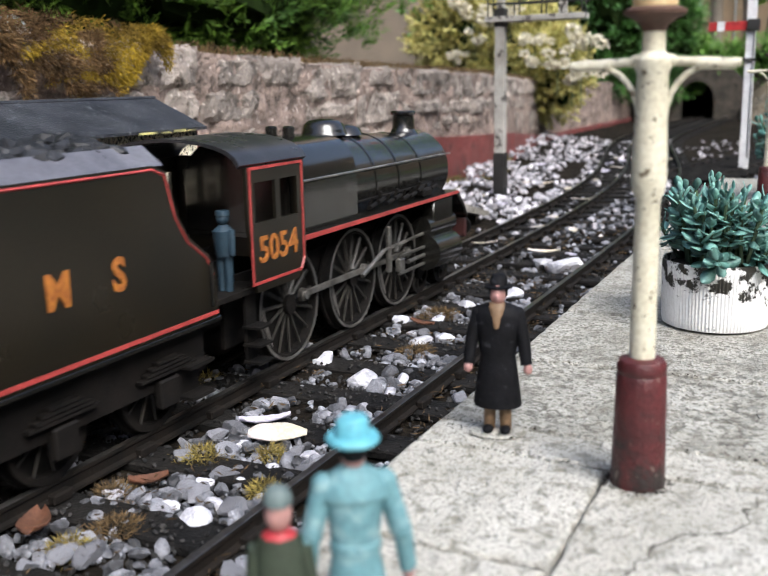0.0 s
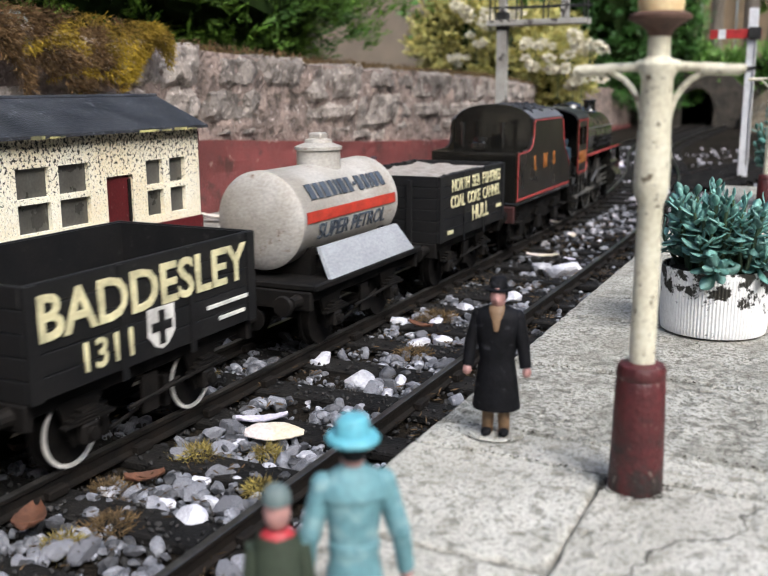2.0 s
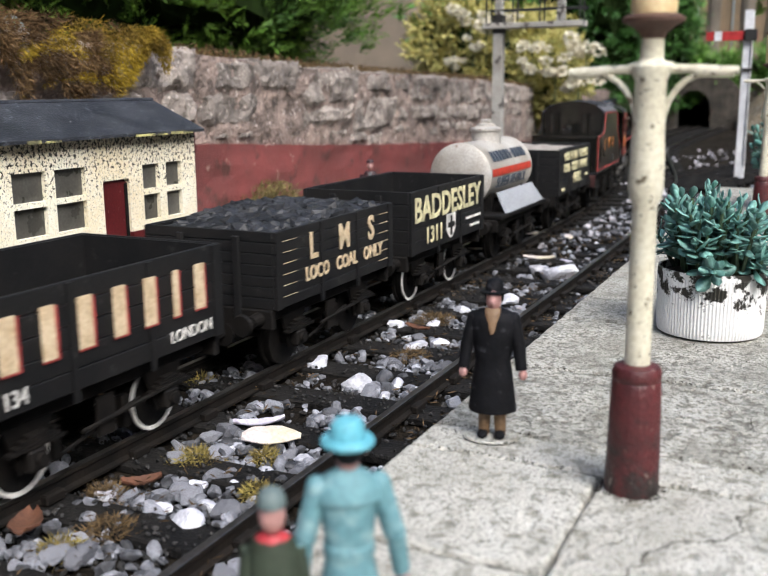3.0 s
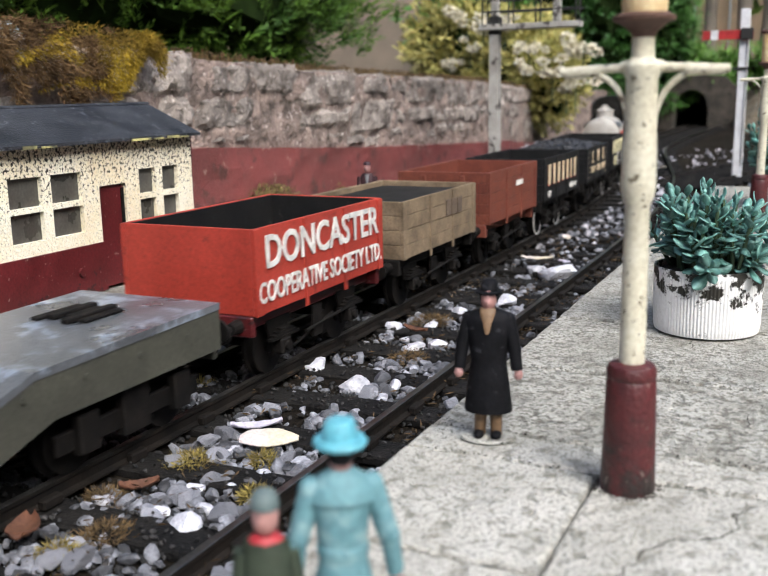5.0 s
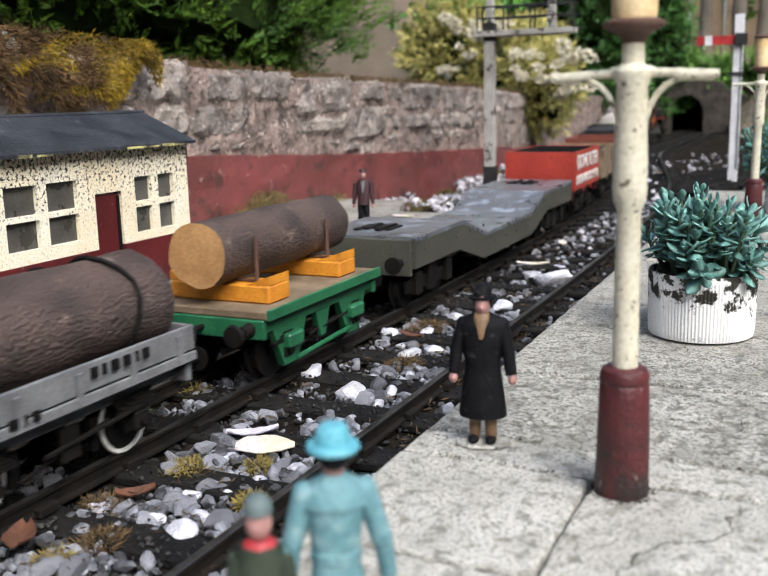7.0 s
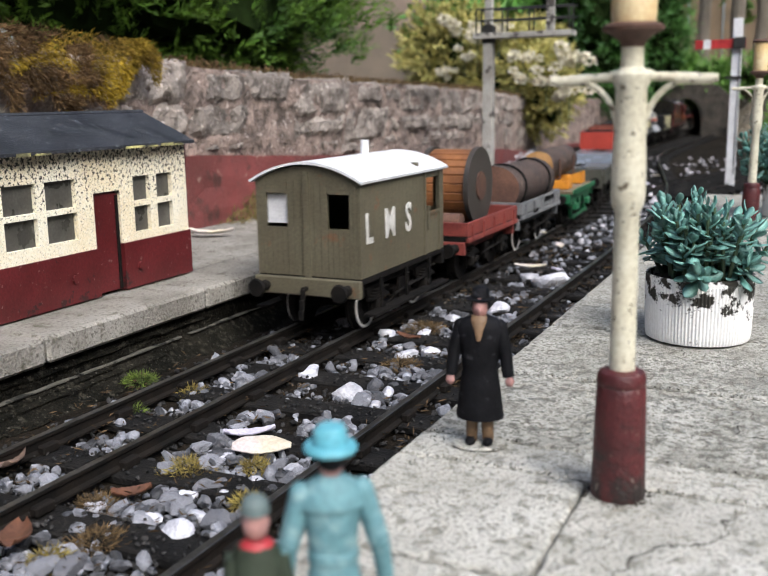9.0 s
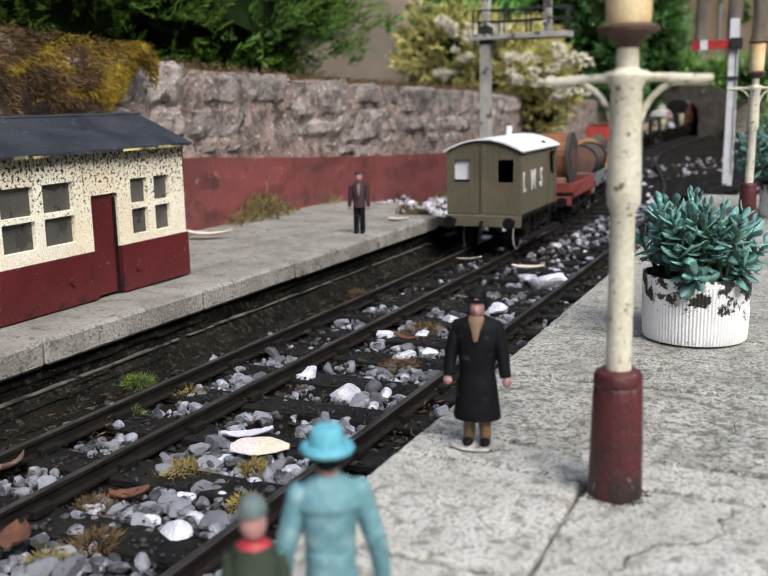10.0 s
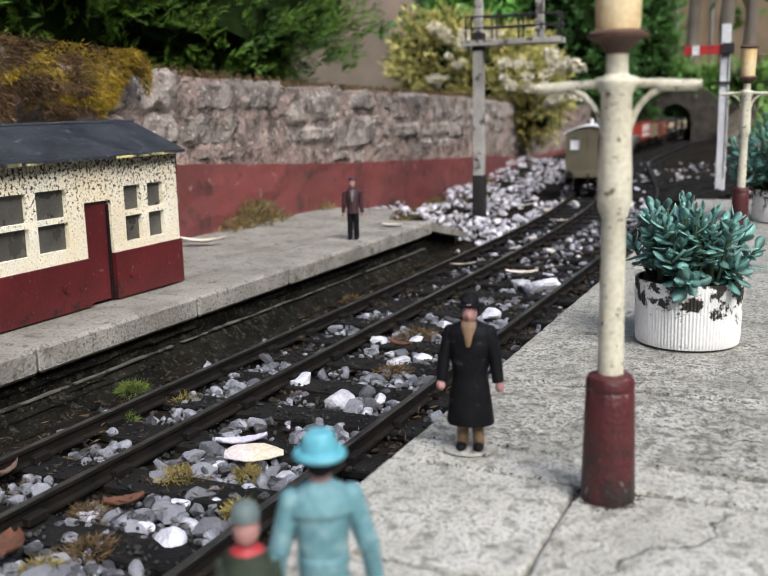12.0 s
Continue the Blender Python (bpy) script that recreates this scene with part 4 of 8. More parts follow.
# ---- the locomotive ----
def locomotive(s_rear, s_front):
    """Black 4-6-0 with red lining. Its middle stands at half its footplate."""
    mid = (s_rear + s_front) / 2
    root = thing("steam_locomotive", "black six-coupled steam locomotive with red lining and cab", "locomotive", "vehicles of the goods train")
    u = lambda s: s - mid
    bm = B()
    # running plate, with its drop at the front
    bm_prism(bm, [(u(0.319), 0.0492), (u(0.478), 0.0488), (u(0.486), 0.042), (u(0.492), 0.034), (u(0.492), 0.0325), (u(0.484), 0.0405), (u(0.476), 0.0470), (u(0.319), 0.0474)], "x", -0.0275, 0.0275)
    part("running_plate", bm, M_BLACK, root)
    for sx in (-1, 1):
        bm = B()
        bm_prism(bm, [(u(0.321), 0.0490), (u(0.478), 0.0486), (u(0.478), 0.0472), (u(0.321), 0.0472)], "x", sx * 0.0277 - 0.0002, sx * 0.0277 + 0.0002)
        part("red_line", bm, M_REDLINE, root)
    # boiler, tapered, and firebox
    bm = B()
    bm_cyl(bm, (0, u(0.372), 0.0605), (0, u(0.448), 0.0592), 0.0220, 0.0200, seg=48)
    for s in (0.395, 0.42, 0.4475):
        bm_cyl(bm, (0, u(s), 0.0603 - (s - 0.38) * 0.018), (0, u(s) + 0.0012, 0.0603 - (s - 0.38) * 0.018), 0.0224 - (s - 0.372) * 0.026, seg=48)
    part("boiler", bm, M_BLACK, root, "glossy black tapered boiler", True)
    bm = B()
    bm_cyl(bm, (0, u(0.449), 0.0590), (0, u(0.484), 0.0590), 0.0198, 0.0198, seg=48)
    bm_cyl(bm, (0, u(0.484), 0.0583), (0, u(0.4865), 0.0583), 0.0160, 0.0105, seg=32)
    bm_box(bm, -0.013, 0.013, u(0.452), u(0.480), 0.037, 0.046)
    part("smokebox", bm, M_BLACK, root, "", True)
    bm = B()
    prof = []
    for i in range(25):
        a = math.pi * (i / 24)
        c, s_ = math.cos(a), math.sin(a)
        prof.append((0.0232 * math.copysign(abs(c) ** 0.62, c), 0.0605 + 0.0225 * s_ ** 0.66))
    prof += [(-0.0232, 0.0494), (0.0232, 0.0494)]
    bm_prism(bm, prof, "y", u(0.319), u(0.373))
    part("firebox", bm, M_BLACK, root, "", True)
    bm = B()
    bm_lathe(bm, [(0.0088, 0.0), (0.0068, 0.002), (0.0058, 0.004), (0.0054, 0.010), (0.0062, 0.0105), (0.0066, 0.0118), (0.0058, 0.0125)], (0, u(0.472), 0.0765), 24)
    part("chimney", bm, M_BLACK, root, "", True)
    bm = B()
    bm_lathe(bm, [(0.0105, 0.0), (0.0095, 0.002), (0.0088, 0.0045), (0.0065, 0.0062), (0.003, 0.0068)], (0, u(0.388), 0.0815), 24)
    bm_lathe(bm, [(0.0095, 0.0), (0.0080, 0.003), (0.0050, 0.0045)], (0, u(0.405), 0.0805), 20)
    bm_lathe(bm, [(0.0024, 0.0), (0.0024, 0.005), (0.0015, 0.0055)], (0.004, u(0.352), 0.0815), 12)
    bm_lathe(bm, [(0.0024, 0.0), (0.0024, 0.005), (0.0015, 0.0055)], (-0.004, u(0.352), 0.0815), 12)
    part("dome", bm, M_BLACK, root, "", True)
    bm = B()
    for sx in (-1, 1):
        bm_cyl(bm, (sx * 0.0238, u(0.325), 0.068), (sx * 0.0208, u(0.484), 0.0670), 0.0005, seg=6)
    part("handrail", bm, M_ROD, root, "thin steel handrail")
    bm = B()
    rng = random.Random(8)
    for k in range(9):
        y = u(0.385 + 0.0085 * k)
        z = 0.0500 + rng.uniform(0, 0.002)
        bm_cyl(bm, (0.022, y, z), (0.0245, y, z + 0.005), 0.0007, seg=8)
        bm_cyl(bm, (0.0245, y - 0.003, z + 0.001), (0.0245, y + 0.003, z + 0.002), 0.0009, seg=8)
    bm_cyl(bm, (0.0215, u(0.372), 0.0545), (0.0205, u(0.45), 0.0540), 0.0006, seg=6)
    bm_box(bm, 0.019, 0.026, u(0.438), u(0.448), 0.0492, 0.0535, 0.001)
    part("pipework", bm, M_FRAME, root, "dull steel pipes and valves along the boiler")
    bm = B()
    for sx in (-1, 1):
        bm_prism(bm, [(u(0.462), 0.049), (u(0.479), 0.049), (u(0.470), 0.064), (u(0.467), 0.064)], "x", sx * 0.0165 - 0.0006, sx * 0.0165 + 0.0006)
    part("steam_pipe_cover", bm, M_BLACK, root)
    # cab with side sheets, two side windows and a roof
    cab = B()
    y0, y1 = u(0.284), u(0.321)
    for sx in (-1, 1):
        x0, x1 = sx * 0.0276 - 0.0006, sx * 0.0276 + 0.0006
        bm_prism(cab, [(y0 + 0.004, 0.0345), (y1 - 0.006, 0.0345), (y1, 0.0405), (y1, 0.058), (y0, 0.058)], "x", x0, x1)
        for a, b in ((y0, y0 + 0.0045), (y0 + 0.0175, y0 + 0.0205), (y1 - 0.005, y1)):
            bm_box(cab, x0, x1, a, b, 0.058, 0.0755)
        bm_box(cab, x0, x1, y0, y1, 0.0715, 0.0770)
    bm_box(cab, -0.027, 0.027, y1 - 0.001, y1, 0.040, 0.0775)
    cabo = part("cab", cab, M_LINED, root)
    bm = B()
    for sx in (-1, 1):
        x0, x1 = sx * 0.0283 - 0.0002, sx * 0.0283 + 0.0002
        w = 0.0010
        bm_box(bm, x0, x1, y0 + 0.0012, y0 + 0.0012 + w, 0.0375, 0.0765)
        bm_box(bm, x0, x1, y1 - 0.0012 - w, y1 - 0.0012, 0.0415, 0.0765)
        bm_box(bm, x0, x1, y0 + 0.0012, y1 - 0.0012, 0.0758, 0.0768)
        bm_box(bm, x0, x1, y0 + 0.0012, y1 - 0.004, 0.0372, 0.0382)
        bm_cyl(bm, ((x0 + x1) / 2, y1 - 0.004, 0.0377), ((x0 + x1) / 2, y1 - 0.0016, 0.0418), 0.0006, seg=5)
    part("cab_lining", bm, M_REDLINE, cabo, "orange-red painted lining")
    bm = B()
    outer = [(0.0288 * math.sin(radians(-84 + 14 * i)), 0.0762 + 0.0100 * math.cos(radians(-84 + 14 * i)) ** 0.8) for i in range(13)]
    inner = [(x * 0.965, z - 0.0011) for x, z in reversed(outer)]
    bm_prism(bm, outer + inner, "y", u(0.2800), u(0.3225))
    roof = part("roof", bm, M_SHEEN, cabo, "dark grey curved cab roof", True)
    side_text(cabo, "5054", 0.0125, M_GOLD, (y0 + y1) / 2, 0.0445, x=0.0284, width=0.025, bold=0.0006)
    # steps, frames, cylinders, pony truck, motion rods
    for sx in (-1, 1):
        bm = B()
        for k in range(3):
            bm_box(bm, sx * 0.0245 - 0.0035, sx * 0.0245 + 0.0035, u(0.288), u(0.2965), 0.009 + 0.0062 * k, 0.0098 + 0.0062 * k)
        bm_box(bm, sx * 0.0215 - 0.0005, sx * 0.0215 + 0.0005, u(0.289), u(0.2955), 0.009, 0.0355)
        part("step", bm, M_FRAME, root)
        bm = B()
        bm_cyl(bm, (sx * 0.0225, u(0.444), 0.0215), (sx * 0.0225, u(0.474), 0.0205), 0.0088, seg=24)
        bm_cyl(bm, (sx * 0.0225, u(0.474), 0.0190), (sx * 0.0225, u(0.477), 0.0190), 0.0064, seg=20)
        bm_cyl(bm, (sx * 0.0215, u(0.444), 0.0335), (sx * 0.0215, u(0.478), 0.0330), 0.0052, seg=18)
        bm_box(bm, sx * 0.0225 - 0.0035, sx * 0.0225 + 0.0035, u(0.450), u(0.474), 0.022, 0.0468, 0.0008)
        part("cylinder", bm, M_BLACK, root, "", True)
        bm = B()
        bm_box(bm, sx * 0.0112 - 0.0008, sx * 0.0112 + 0.0008, u(0.290), u(0.484), 0.0125, 0.0375)
        part("main_frame", bm, M_FRAME, root)
    bm = B()
    bm_box(bm, -0.0265, 0.0265, u(0.4905), u(0.4935), 0.0225, 0.0325, 0.0006)
    part("buffer_beam", bm, M_BUFRED, root, "red buffer beam")
    for sx in (-1, 1):
        bm = B()
        bm_cyl(bm, (sx * 0.0205, u(0.4935), 0.0265), (sx * 0.0205, u(0.502), 0.0265), 0.0024, 0.0019, seg=12)
        bm_cyl(bm, (sx * 0.0205, u(0.502), 0.0265), (sx * 0.0205, u(0.5035), 0.0265), 0.0048, seg=20)
        part("buffer", bm, M_FRAME, root)
    R = 0.0215
    crank = 0.0072
    for s in (0.3255, 0.378, 0.4235):
        w = wheelset(root, u(s), R, rim=M_TYRE, spokes=15, label="large black spoked driving wheels")
        bm = B()
        for sx, ph in ((1, 0), (-1, 90)):
            q = radians(ph)
            bm_cyl(bm, (sx * 0.018, -crank * math.cos(q), crank * math.sin(q)), (sx * 0.0215, -crank * math.cos(q), crank * math.sin(q)), 0.0016, seg=10)
            bm_prism(bm, [(R * 0.86 * math.cos(q + a), -R * 0.86 * math.sin(q + a)) for a in (-0.5, -0.25, 0, 0.25, 0.5)], "x", sx * 0.0163, sx * 0.0172)
        part("crank_pin", bm, M_ROD, w)
    for s in (0.450, 0.478):
        wheelset(root, u(s), 0.0108, spokes=9)
    # rods that go round with the cranks
    bm = B()
    bm_prism(bm, [(u(0.3255) - 0.002, -0.0011), (u(0.4235) + 0.002, -0.0011), (u(0.4235) + 0.002, 0.0011), (u(0.3255) - 0.002, 0.0011)], "x", 0.0187, 0.0199)
    for s in (0.3255, 0.378, 0.4235):
        bm_cyl(bm, (0.0185, u(s), 0), (0.0203, u(s), 0), 0.0026, seg=14)
    rod = part("coupling_rod", bm, M_ROD, root, "bright steel coupling rod")
    RODS.append((rod, R, crank))
    bm = B()
    bm_cyl(bm, (0.0225, u(0.425), 0.0205), (0.0225, u(0.446), 0.0205), 0.0010, seg=8)
    for z in (0.0165, 0.0245):
        bm_box(bm, 0.0218, 0.0232, u(0.415), u(0.446), z - 0.0005, z + 0.0005)
    bm_box(bm, 0.0205, 0.0226, u(0.4045), u(0.4075), 0.019, 0.040, 0.0005)
    bm_box(bm, 0.0208, 0.0236, u(0.414), u(0.4195), 0.0175, 0.0235, 0.0005)
    bm_cyl(bm, (0.0220, u(0.378), 0.0225), (0.0220, u(0.40), 0.0300), 0.0010, seg=6)
    bm_cyl(bm, (0.0220, u(0.40), 0.0300), (0.0220, u(0.444), 0.0310), 0.0008, seg=6)
    part("valve_gear", bm, M_ROD, root, "dull steel slide bars and valve gear")
    TRAIN.append((root, mid, 0.06))
    # the driver figure in the cab
    bm = B()
    for x in (-0.0014, 0.0014):
        bm_cyl(bm, (x, 0, 0), (x, 0, 0.012), 0.0013, 0.0017, seg=10)
    bm_cyl(bm, (0, 0, 0.012), (0, 0, 0.0205), 0.0028, 0.0036, seg=12)
    bm_cyl(bm, (0, 0, 0.0205), (0, 0, 0.0225), 0.0036, 0.0014, seg=12)
    bm_cyl(bm, (0.0034, -0.0004, 0.0210), (0.0040, -0.0012, 0.0125), 0.0012, 0.0010, seg=8)
    bmesh.ops.create_icosphere(bm, subdivisions=2, radius=0.0022, matrix=Matrix.Translation((0, 0, 0.0245)))
    bm_cyl(bm, (0, 0, 0.0256), (0, 0, 0.0272), 0.0024, 0.0022, seg=12)
    fig = new("driver_figure", mesh_of("driver_figure", bm, mat("driver_blue", (0.016, 0.040, 0.062), rough=0.6), True))
    tagged(fig, "small blue painted driver figurine standing on the footplate", "figurine")
    TRAIN_LOADS.append((fig, mid, 0.06, Matrix.Translation((0.0185, u(0.2835), 0.0355))))
    bm = B()
    bm_box(bm, -0.024, 0.024, u(0.266), u(0.300), 0.0335, 0.0353)
    part("cab_floor", bm, M_FRAME, root)


RODS = []
TRAIN_LOADS = []


def tender(s_rear, s_front):
    mid = (s_rear + s_front) / 2
    L = s_front - s_rear
    root = thing("tender", "black coal tender with red lining and gilt letters", "tender", "vehicles of the goods train")
    bm = B()
    bm_box(bm, -0.0278, 0.0278, -L / 2 - 0.001, L / 2 + 0.001, 0.0300, 0.0318, 0.0004)
    part("footplate", bm, M_BLACK, root)
    h = L / 2
    side = [(-h, 0.0318), (h - 0.001, 0.0318), (h - 0.001, 0.046), (h - 0.004, 0.052), (h - 0.013, 0.0585), (h - 0.018, 0.066), (h - 0.022, 0.0795), (h - 0.028, 0.0815), (-h + 0.037, 0.0815),
            (-h + 0.034, 0.0795), (-h + 0.033, 0.071), (-h + 0.030, 0.0655), (-h + 0.024, 0.0632), (-h, 0.0625)]
    for sx in (-1, 1):
        bm = B()
        bm_prism(bm, side, "x", sx * 0.0272 - 0.0006, sx * 0.0272 + 0.0006)
        s_ = part("tank_side", bm, M_LINED, root)
        bm = B()
        bm_prism(bm, [(sx * 0.0266, 0.0812), (sx * 0.0278, 0.0812), (sx * 0.0205, 0.0868), (sx * 0.0195, 0.0862)], "y", -h + 0.036, h - 0.023)
        part("coping", bm, M_COPING, s_, "sloping coping with its sky sheen painted pale grey")
        bm = B()
        x0, x1 = sx * 0.0279 - 0.0002, sx * 0.0279 + 0.0002
        line = [(-h + 0.0012, 0.0335), (-h + 0.0012, 0.0613), (-h + 0.024, 0.0620), (-h + 0.031, 0.0645), (-h + 0.0343, 0.0705), (-h + 0.0352, 0.0790), (-h + 0.038, 0.0803), (h - 0.0285, 0.0803), (h - 0.0232, 0.0785), (h - 0.0193, 0.0655), (h - 0.0140, 0.0575), (h - 0.0052, 0.0512), (h - 0.0022, 0.0455)]
        for (a, b), (c, d) in zip(line, line[1:]):
            bm_cyl(bm, ((x0 + x1) / 2, a, b), ((x0 + x1) / 2, c, d), 0.00045, seg=4)
        bm_box(bm, x0, x1, -h, h - 0.001, 0.0328, 0.0340)
        part("lining", bm, M_REDLINE, s_, "thin orange-red lining")
        bm = B()
        bm_cyl(bm, (sx * 0.0292, -h + 0.007, 0.040), (sx * 0.0292, -h + 0.007, 0.056), 0.0006, seg=6)
        bm_cyl(bm, (sx * 0.0292, h - 0.005, 0.036), (sx * 0.0292, h - 0.005, 0.050), 0.0006, seg=6)
        part("handrail", bm, M_BLACK, s_)
    bm = B()
    bm_box(bm, -0.0268, 0.0268, -h, -h + 0.0012, 0.0318, 0.0622)
    bm_box(bm, -0.0268, 0.0268, -h + 0.001, -h + 0.036, 0.0606, 0.0622)
    arch = [(-0.0266, 0.0620)] + [(-0.0266 * math.cos(math.pi * i / 14), 0.075 + 0.0155 * math.sin(math.pi * i / 14) ** 0.7) for i in range(15)] + [(0.0266, 0.0620)]
    bm_prism(bm, arch, "y", -h + 0.0355, -h + 0.0368)
    part("tank_back", bm, M_BLACK, root)
    bm = B()
    for x in (-0.015, 0.011):
        bm_cyl(bm, (x, -h + 0.022, 0.062), (x, -h + 0.022, 0.079), 0.0014, seg=10)
        bm_cyl(bm, (x, -h + 0.022, 0.078), (x, -h + 0.022, 0.0795), 0.0024, seg=10)
    bm_box(bm, -0.006, 0.003, -h + 0.012, -h + 0.022, 0.062, 0.068, 0.001)
    bm_cyl(bm, (-0.0015, -h + 0.017, 0.068), (-0.0015, -h + 0.017, 0.0705), 0.005, seg=16)
    part("tank_fittings", bm, M_BLACK, root)
    bm = B()
    lumps(bm, -0.020, 0.020, -h + 0.039, h - 0.030, lambda x, y: 0.083 + 0.004 * math.cos(x / 0.022 * 1.4) + 0.0015 * math.sin(y * 260), 0.0033, 420, 21)
    bm_box(bm, -0.0262, 0.0262, -h + 0.037, h - 0.024, 0.032, 0.0822)
    tagged(part("coal_load", bm, M_COAL, root, "heaped black coal"), kind="stuff")
    for sx in (-1, 1):
        bm = B()
        bm_box(bm, sx * 0.0215 - 0.0006, sx * 0.0215 + 0.0006, -h + 0.002, h - 0.002, 0.014, 0.0302)
        for y in (-0.043, 0, 0.043):
            bm_box(bm, sx * 0.0232 - 0.0016, sx * 0.0232 + 0.0016, y - 0.0045, y + 0.0045, 0.0085, 0.0175, 0.0006)
            for k in range(4):
                bm_box(bm, sx * 0.0236 - 0.0012, sx * 0.0236 + 0.0012, y - 0.013 + 0.0025 * k, y + 0.013 - 0.0025 * k, 0.0188 + 0.0013 * k, 0.0197 + 0.0013 * k)
        part("tender_frame", bm, M_FRAME, root)
        for y in (-h + 0.012, h - 0.010):
            bm = B()
            for k in range(2):
                bm_box(bm, sx * 0.024 - 0.0035, sx * 0.024 + 0.0035, y - 0.006, y + 0.006, 0.008 + 0.010 * k, 0.0092 + 0.010 * k)
            bm_box(bm, sx * 0.0213 - 0.0005, sx * 0.0213 + 0.0005, y - 0.005, y + 0.005, 0.008, 0.030)
            part("step", bm, M_FRAME, root)
    bm = B()
    bm_box(bm, -0.0268, 0.0268, -h - 0.0022, -h + 0.0008, 0.0195, 0.0298, 0.0005)
    part("buffer_beam", bm, M_BUFRED, root, "dull red buffer beam")
    for sx in (-1, 1):
        bm = B()
        bm_cyl(bm, (sx * 0.0205, -h - 0.002, 0.0245), (sx * 0.0205, -h - 0.010, 0.0245), 0.0024, 0.0018, seg=12)
        bm_cyl(bm, (sx * 0.0205, -h - 0.010, 0.0245), (sx * 0.0205, -h - 0.0115, 0.0245), 0.0046, seg=20)
        part("buffer", bm, M_FRAME, root)
    for y in (-0.043, 0, 0.043):
        wheelset(root, y, 0.0150, spokes=11)
    for ch, y in (("L", -0.0262), ("M", -0.0022), ("S", 0.0203)):
        side_text(root, ch, 0.0125, M_GOLD, y, 0.0495, x=0.0281, bold=0.0012, stretch=0.9)
    TRAIN.append((root, mid, 0.043))


def tank_wagon(s_rear, s_front):
    L = s_front - s_rear
    root = thing("tank_wagon", "grey petrol tank wagon with a red stripe and rust", "wagon", "vehicles of the goods train")
    bm = B()
    bm_box(bm, -0.0285, 0.0285, -L / 2, L / 2, 0.0262, 0.0290, 0.0006)
    part("deck", bm, M_FRAME, root)
    bm = B()
    zc, R, h = 0.0510, 0.0195, L * 0.435
    prof = [(0.004, -h - 0.0032), (R * 0.6, -h - 0.0022), (R * 0.9, -h - 0.0008), (R, -h + 0.001), (R, -h + 0.0035), (R * 0.985, -h + 0.004), (R * 0.985, h - 0.004), (R, h - 0.0035), (R, h - 0.001), (R * 0.9, h + 0.0008), (R * 0.6, h + 0.0022), (0.004, h + 0.0032)]
    bm_lathe(bm, prof, (0, 0, 0), 44)
    bmesh.ops.rotate(bm, verts=bm.verts, cent=(0, 0, 0), matrix=Matrix.Rotation(radians(-90), 3, "X"))
    bmesh.ops.translate(bm, verts=bm.verts, vec=(0, 0, zc))
    bmesh.ops.recalc_face_normals(bm, faces=bm.faces)
    tank = part("tank", bm, M_TANK, root, "dull grey cylindrical tank with rust patches", True)
    bm = B()
    bm_lathe(bm, [(0.0098, -0.002), (0.0094, 0.0), (0.0094, 0.006), (0.0102, 0.0063), (0.0102, 0.0076), (0.0060, 0.0092), (0.0056, 0.0105), (0.003, 0.0112)], (0, 0.004, zc + R - 0.001), 24)
    bm_box(bm, -0.003, 0.003, 0.001, 0.007, zc + R + 0.009, zc + R + 0.0125, 0.0006)
    part("filler_dome", bm, M_TANK, tank, "", True)
    # stripe wrapped on the tank's face
    verts, faces = [], []
    for i, a in enumerate(np.linspace(radians(-2), radians(11), 6)):
        for y in (-h + 0.0035, h - 0.0035):
            verts.append(((R + 0.00015) * math.cos(a), y, zc + (R + 0.00015) * math.sin(a)))
    for i in range(5):
        faces.append((2 * i, 2 * i + 1, 2 * i + 3, 2 * i + 2))
    st = new("stripe", quads("stripe", verts, faces, mat("stripe_red", (0.5, 0.045, 0.025), rough=0.45)))
    st.parent = tank
    # the upper lettering is a trade name: plain upright bars bent round the tank
    bm = B()
    rng = random.Random(5)
    y = -h + 0.010
    widths = [0.0058, 0.0052, 0.0058, 0.0048, 0.0024, 0.0058, 0.0052, 0.0030, 0.0060, 0.0050, 0.0024, 0.0056, 0.0060]
    k = (2 * h - 0.020) / (sum(widths) + 0.0010 * 12)
    for i, w in enumerate(widths):
        lo, hi = (24, 44) if i != 7 else (32, 36)
        w *= k
        vs = []
        for r in (R - 0.0002, R + 0.0003):
            for a in np.linspace(radians(lo), radians(hi), 5):
                vs.append([bm.verts.new((r * math.cos(a), yy, zc + r * math.sin(a))) for yy in (y, y + w * 0.86)])
        for j in range(5, 9):
            bm.faces.new((vs[j][0], vs[j][1], vs[j + 1][1], vs[j + 1][0]))
        for a, b in ((0, 5), (4, 9)):
            bm.faces.new((vs[a][0], vs[a][1], vs[b][1], vs[b][0]))
        y += w + 0.0010 * k
    part("lettering", bm, M_GREYL, tank, "dark blue-grey bars")
    me = text_mesh("SUPER PETROL", 0.0096, M_GREYL, stretch=0.98)
    for v in me.vertices:
        yy, zz, d = v.co.x, v.co.y, v.co.z
        a = radians(-24) + zz / R
        v.co = Vector(((R + 0.0002 + d) * math.cos(a), yy, zc + (R + 0.0002 + d) * math.sin(a)))
    piece("lettering", me, tank)
    for sx in (-1, 1):
        bm = B()
        bm_prism(bm, [(-h + 0.006, 0.0291), (h - 0.002, 0.0291), (h - 0.006, 0.0405), (-h + 0.010, 0.0405)], "x", -0.0008, 0.0008)
        for v in bm.verts:
            v.co.x += sx * (0.0275 - (v.co.z - 0.0291) * 0.62)
        part("saddle", bm, M_TIN, root, "white sloping saddle plate")
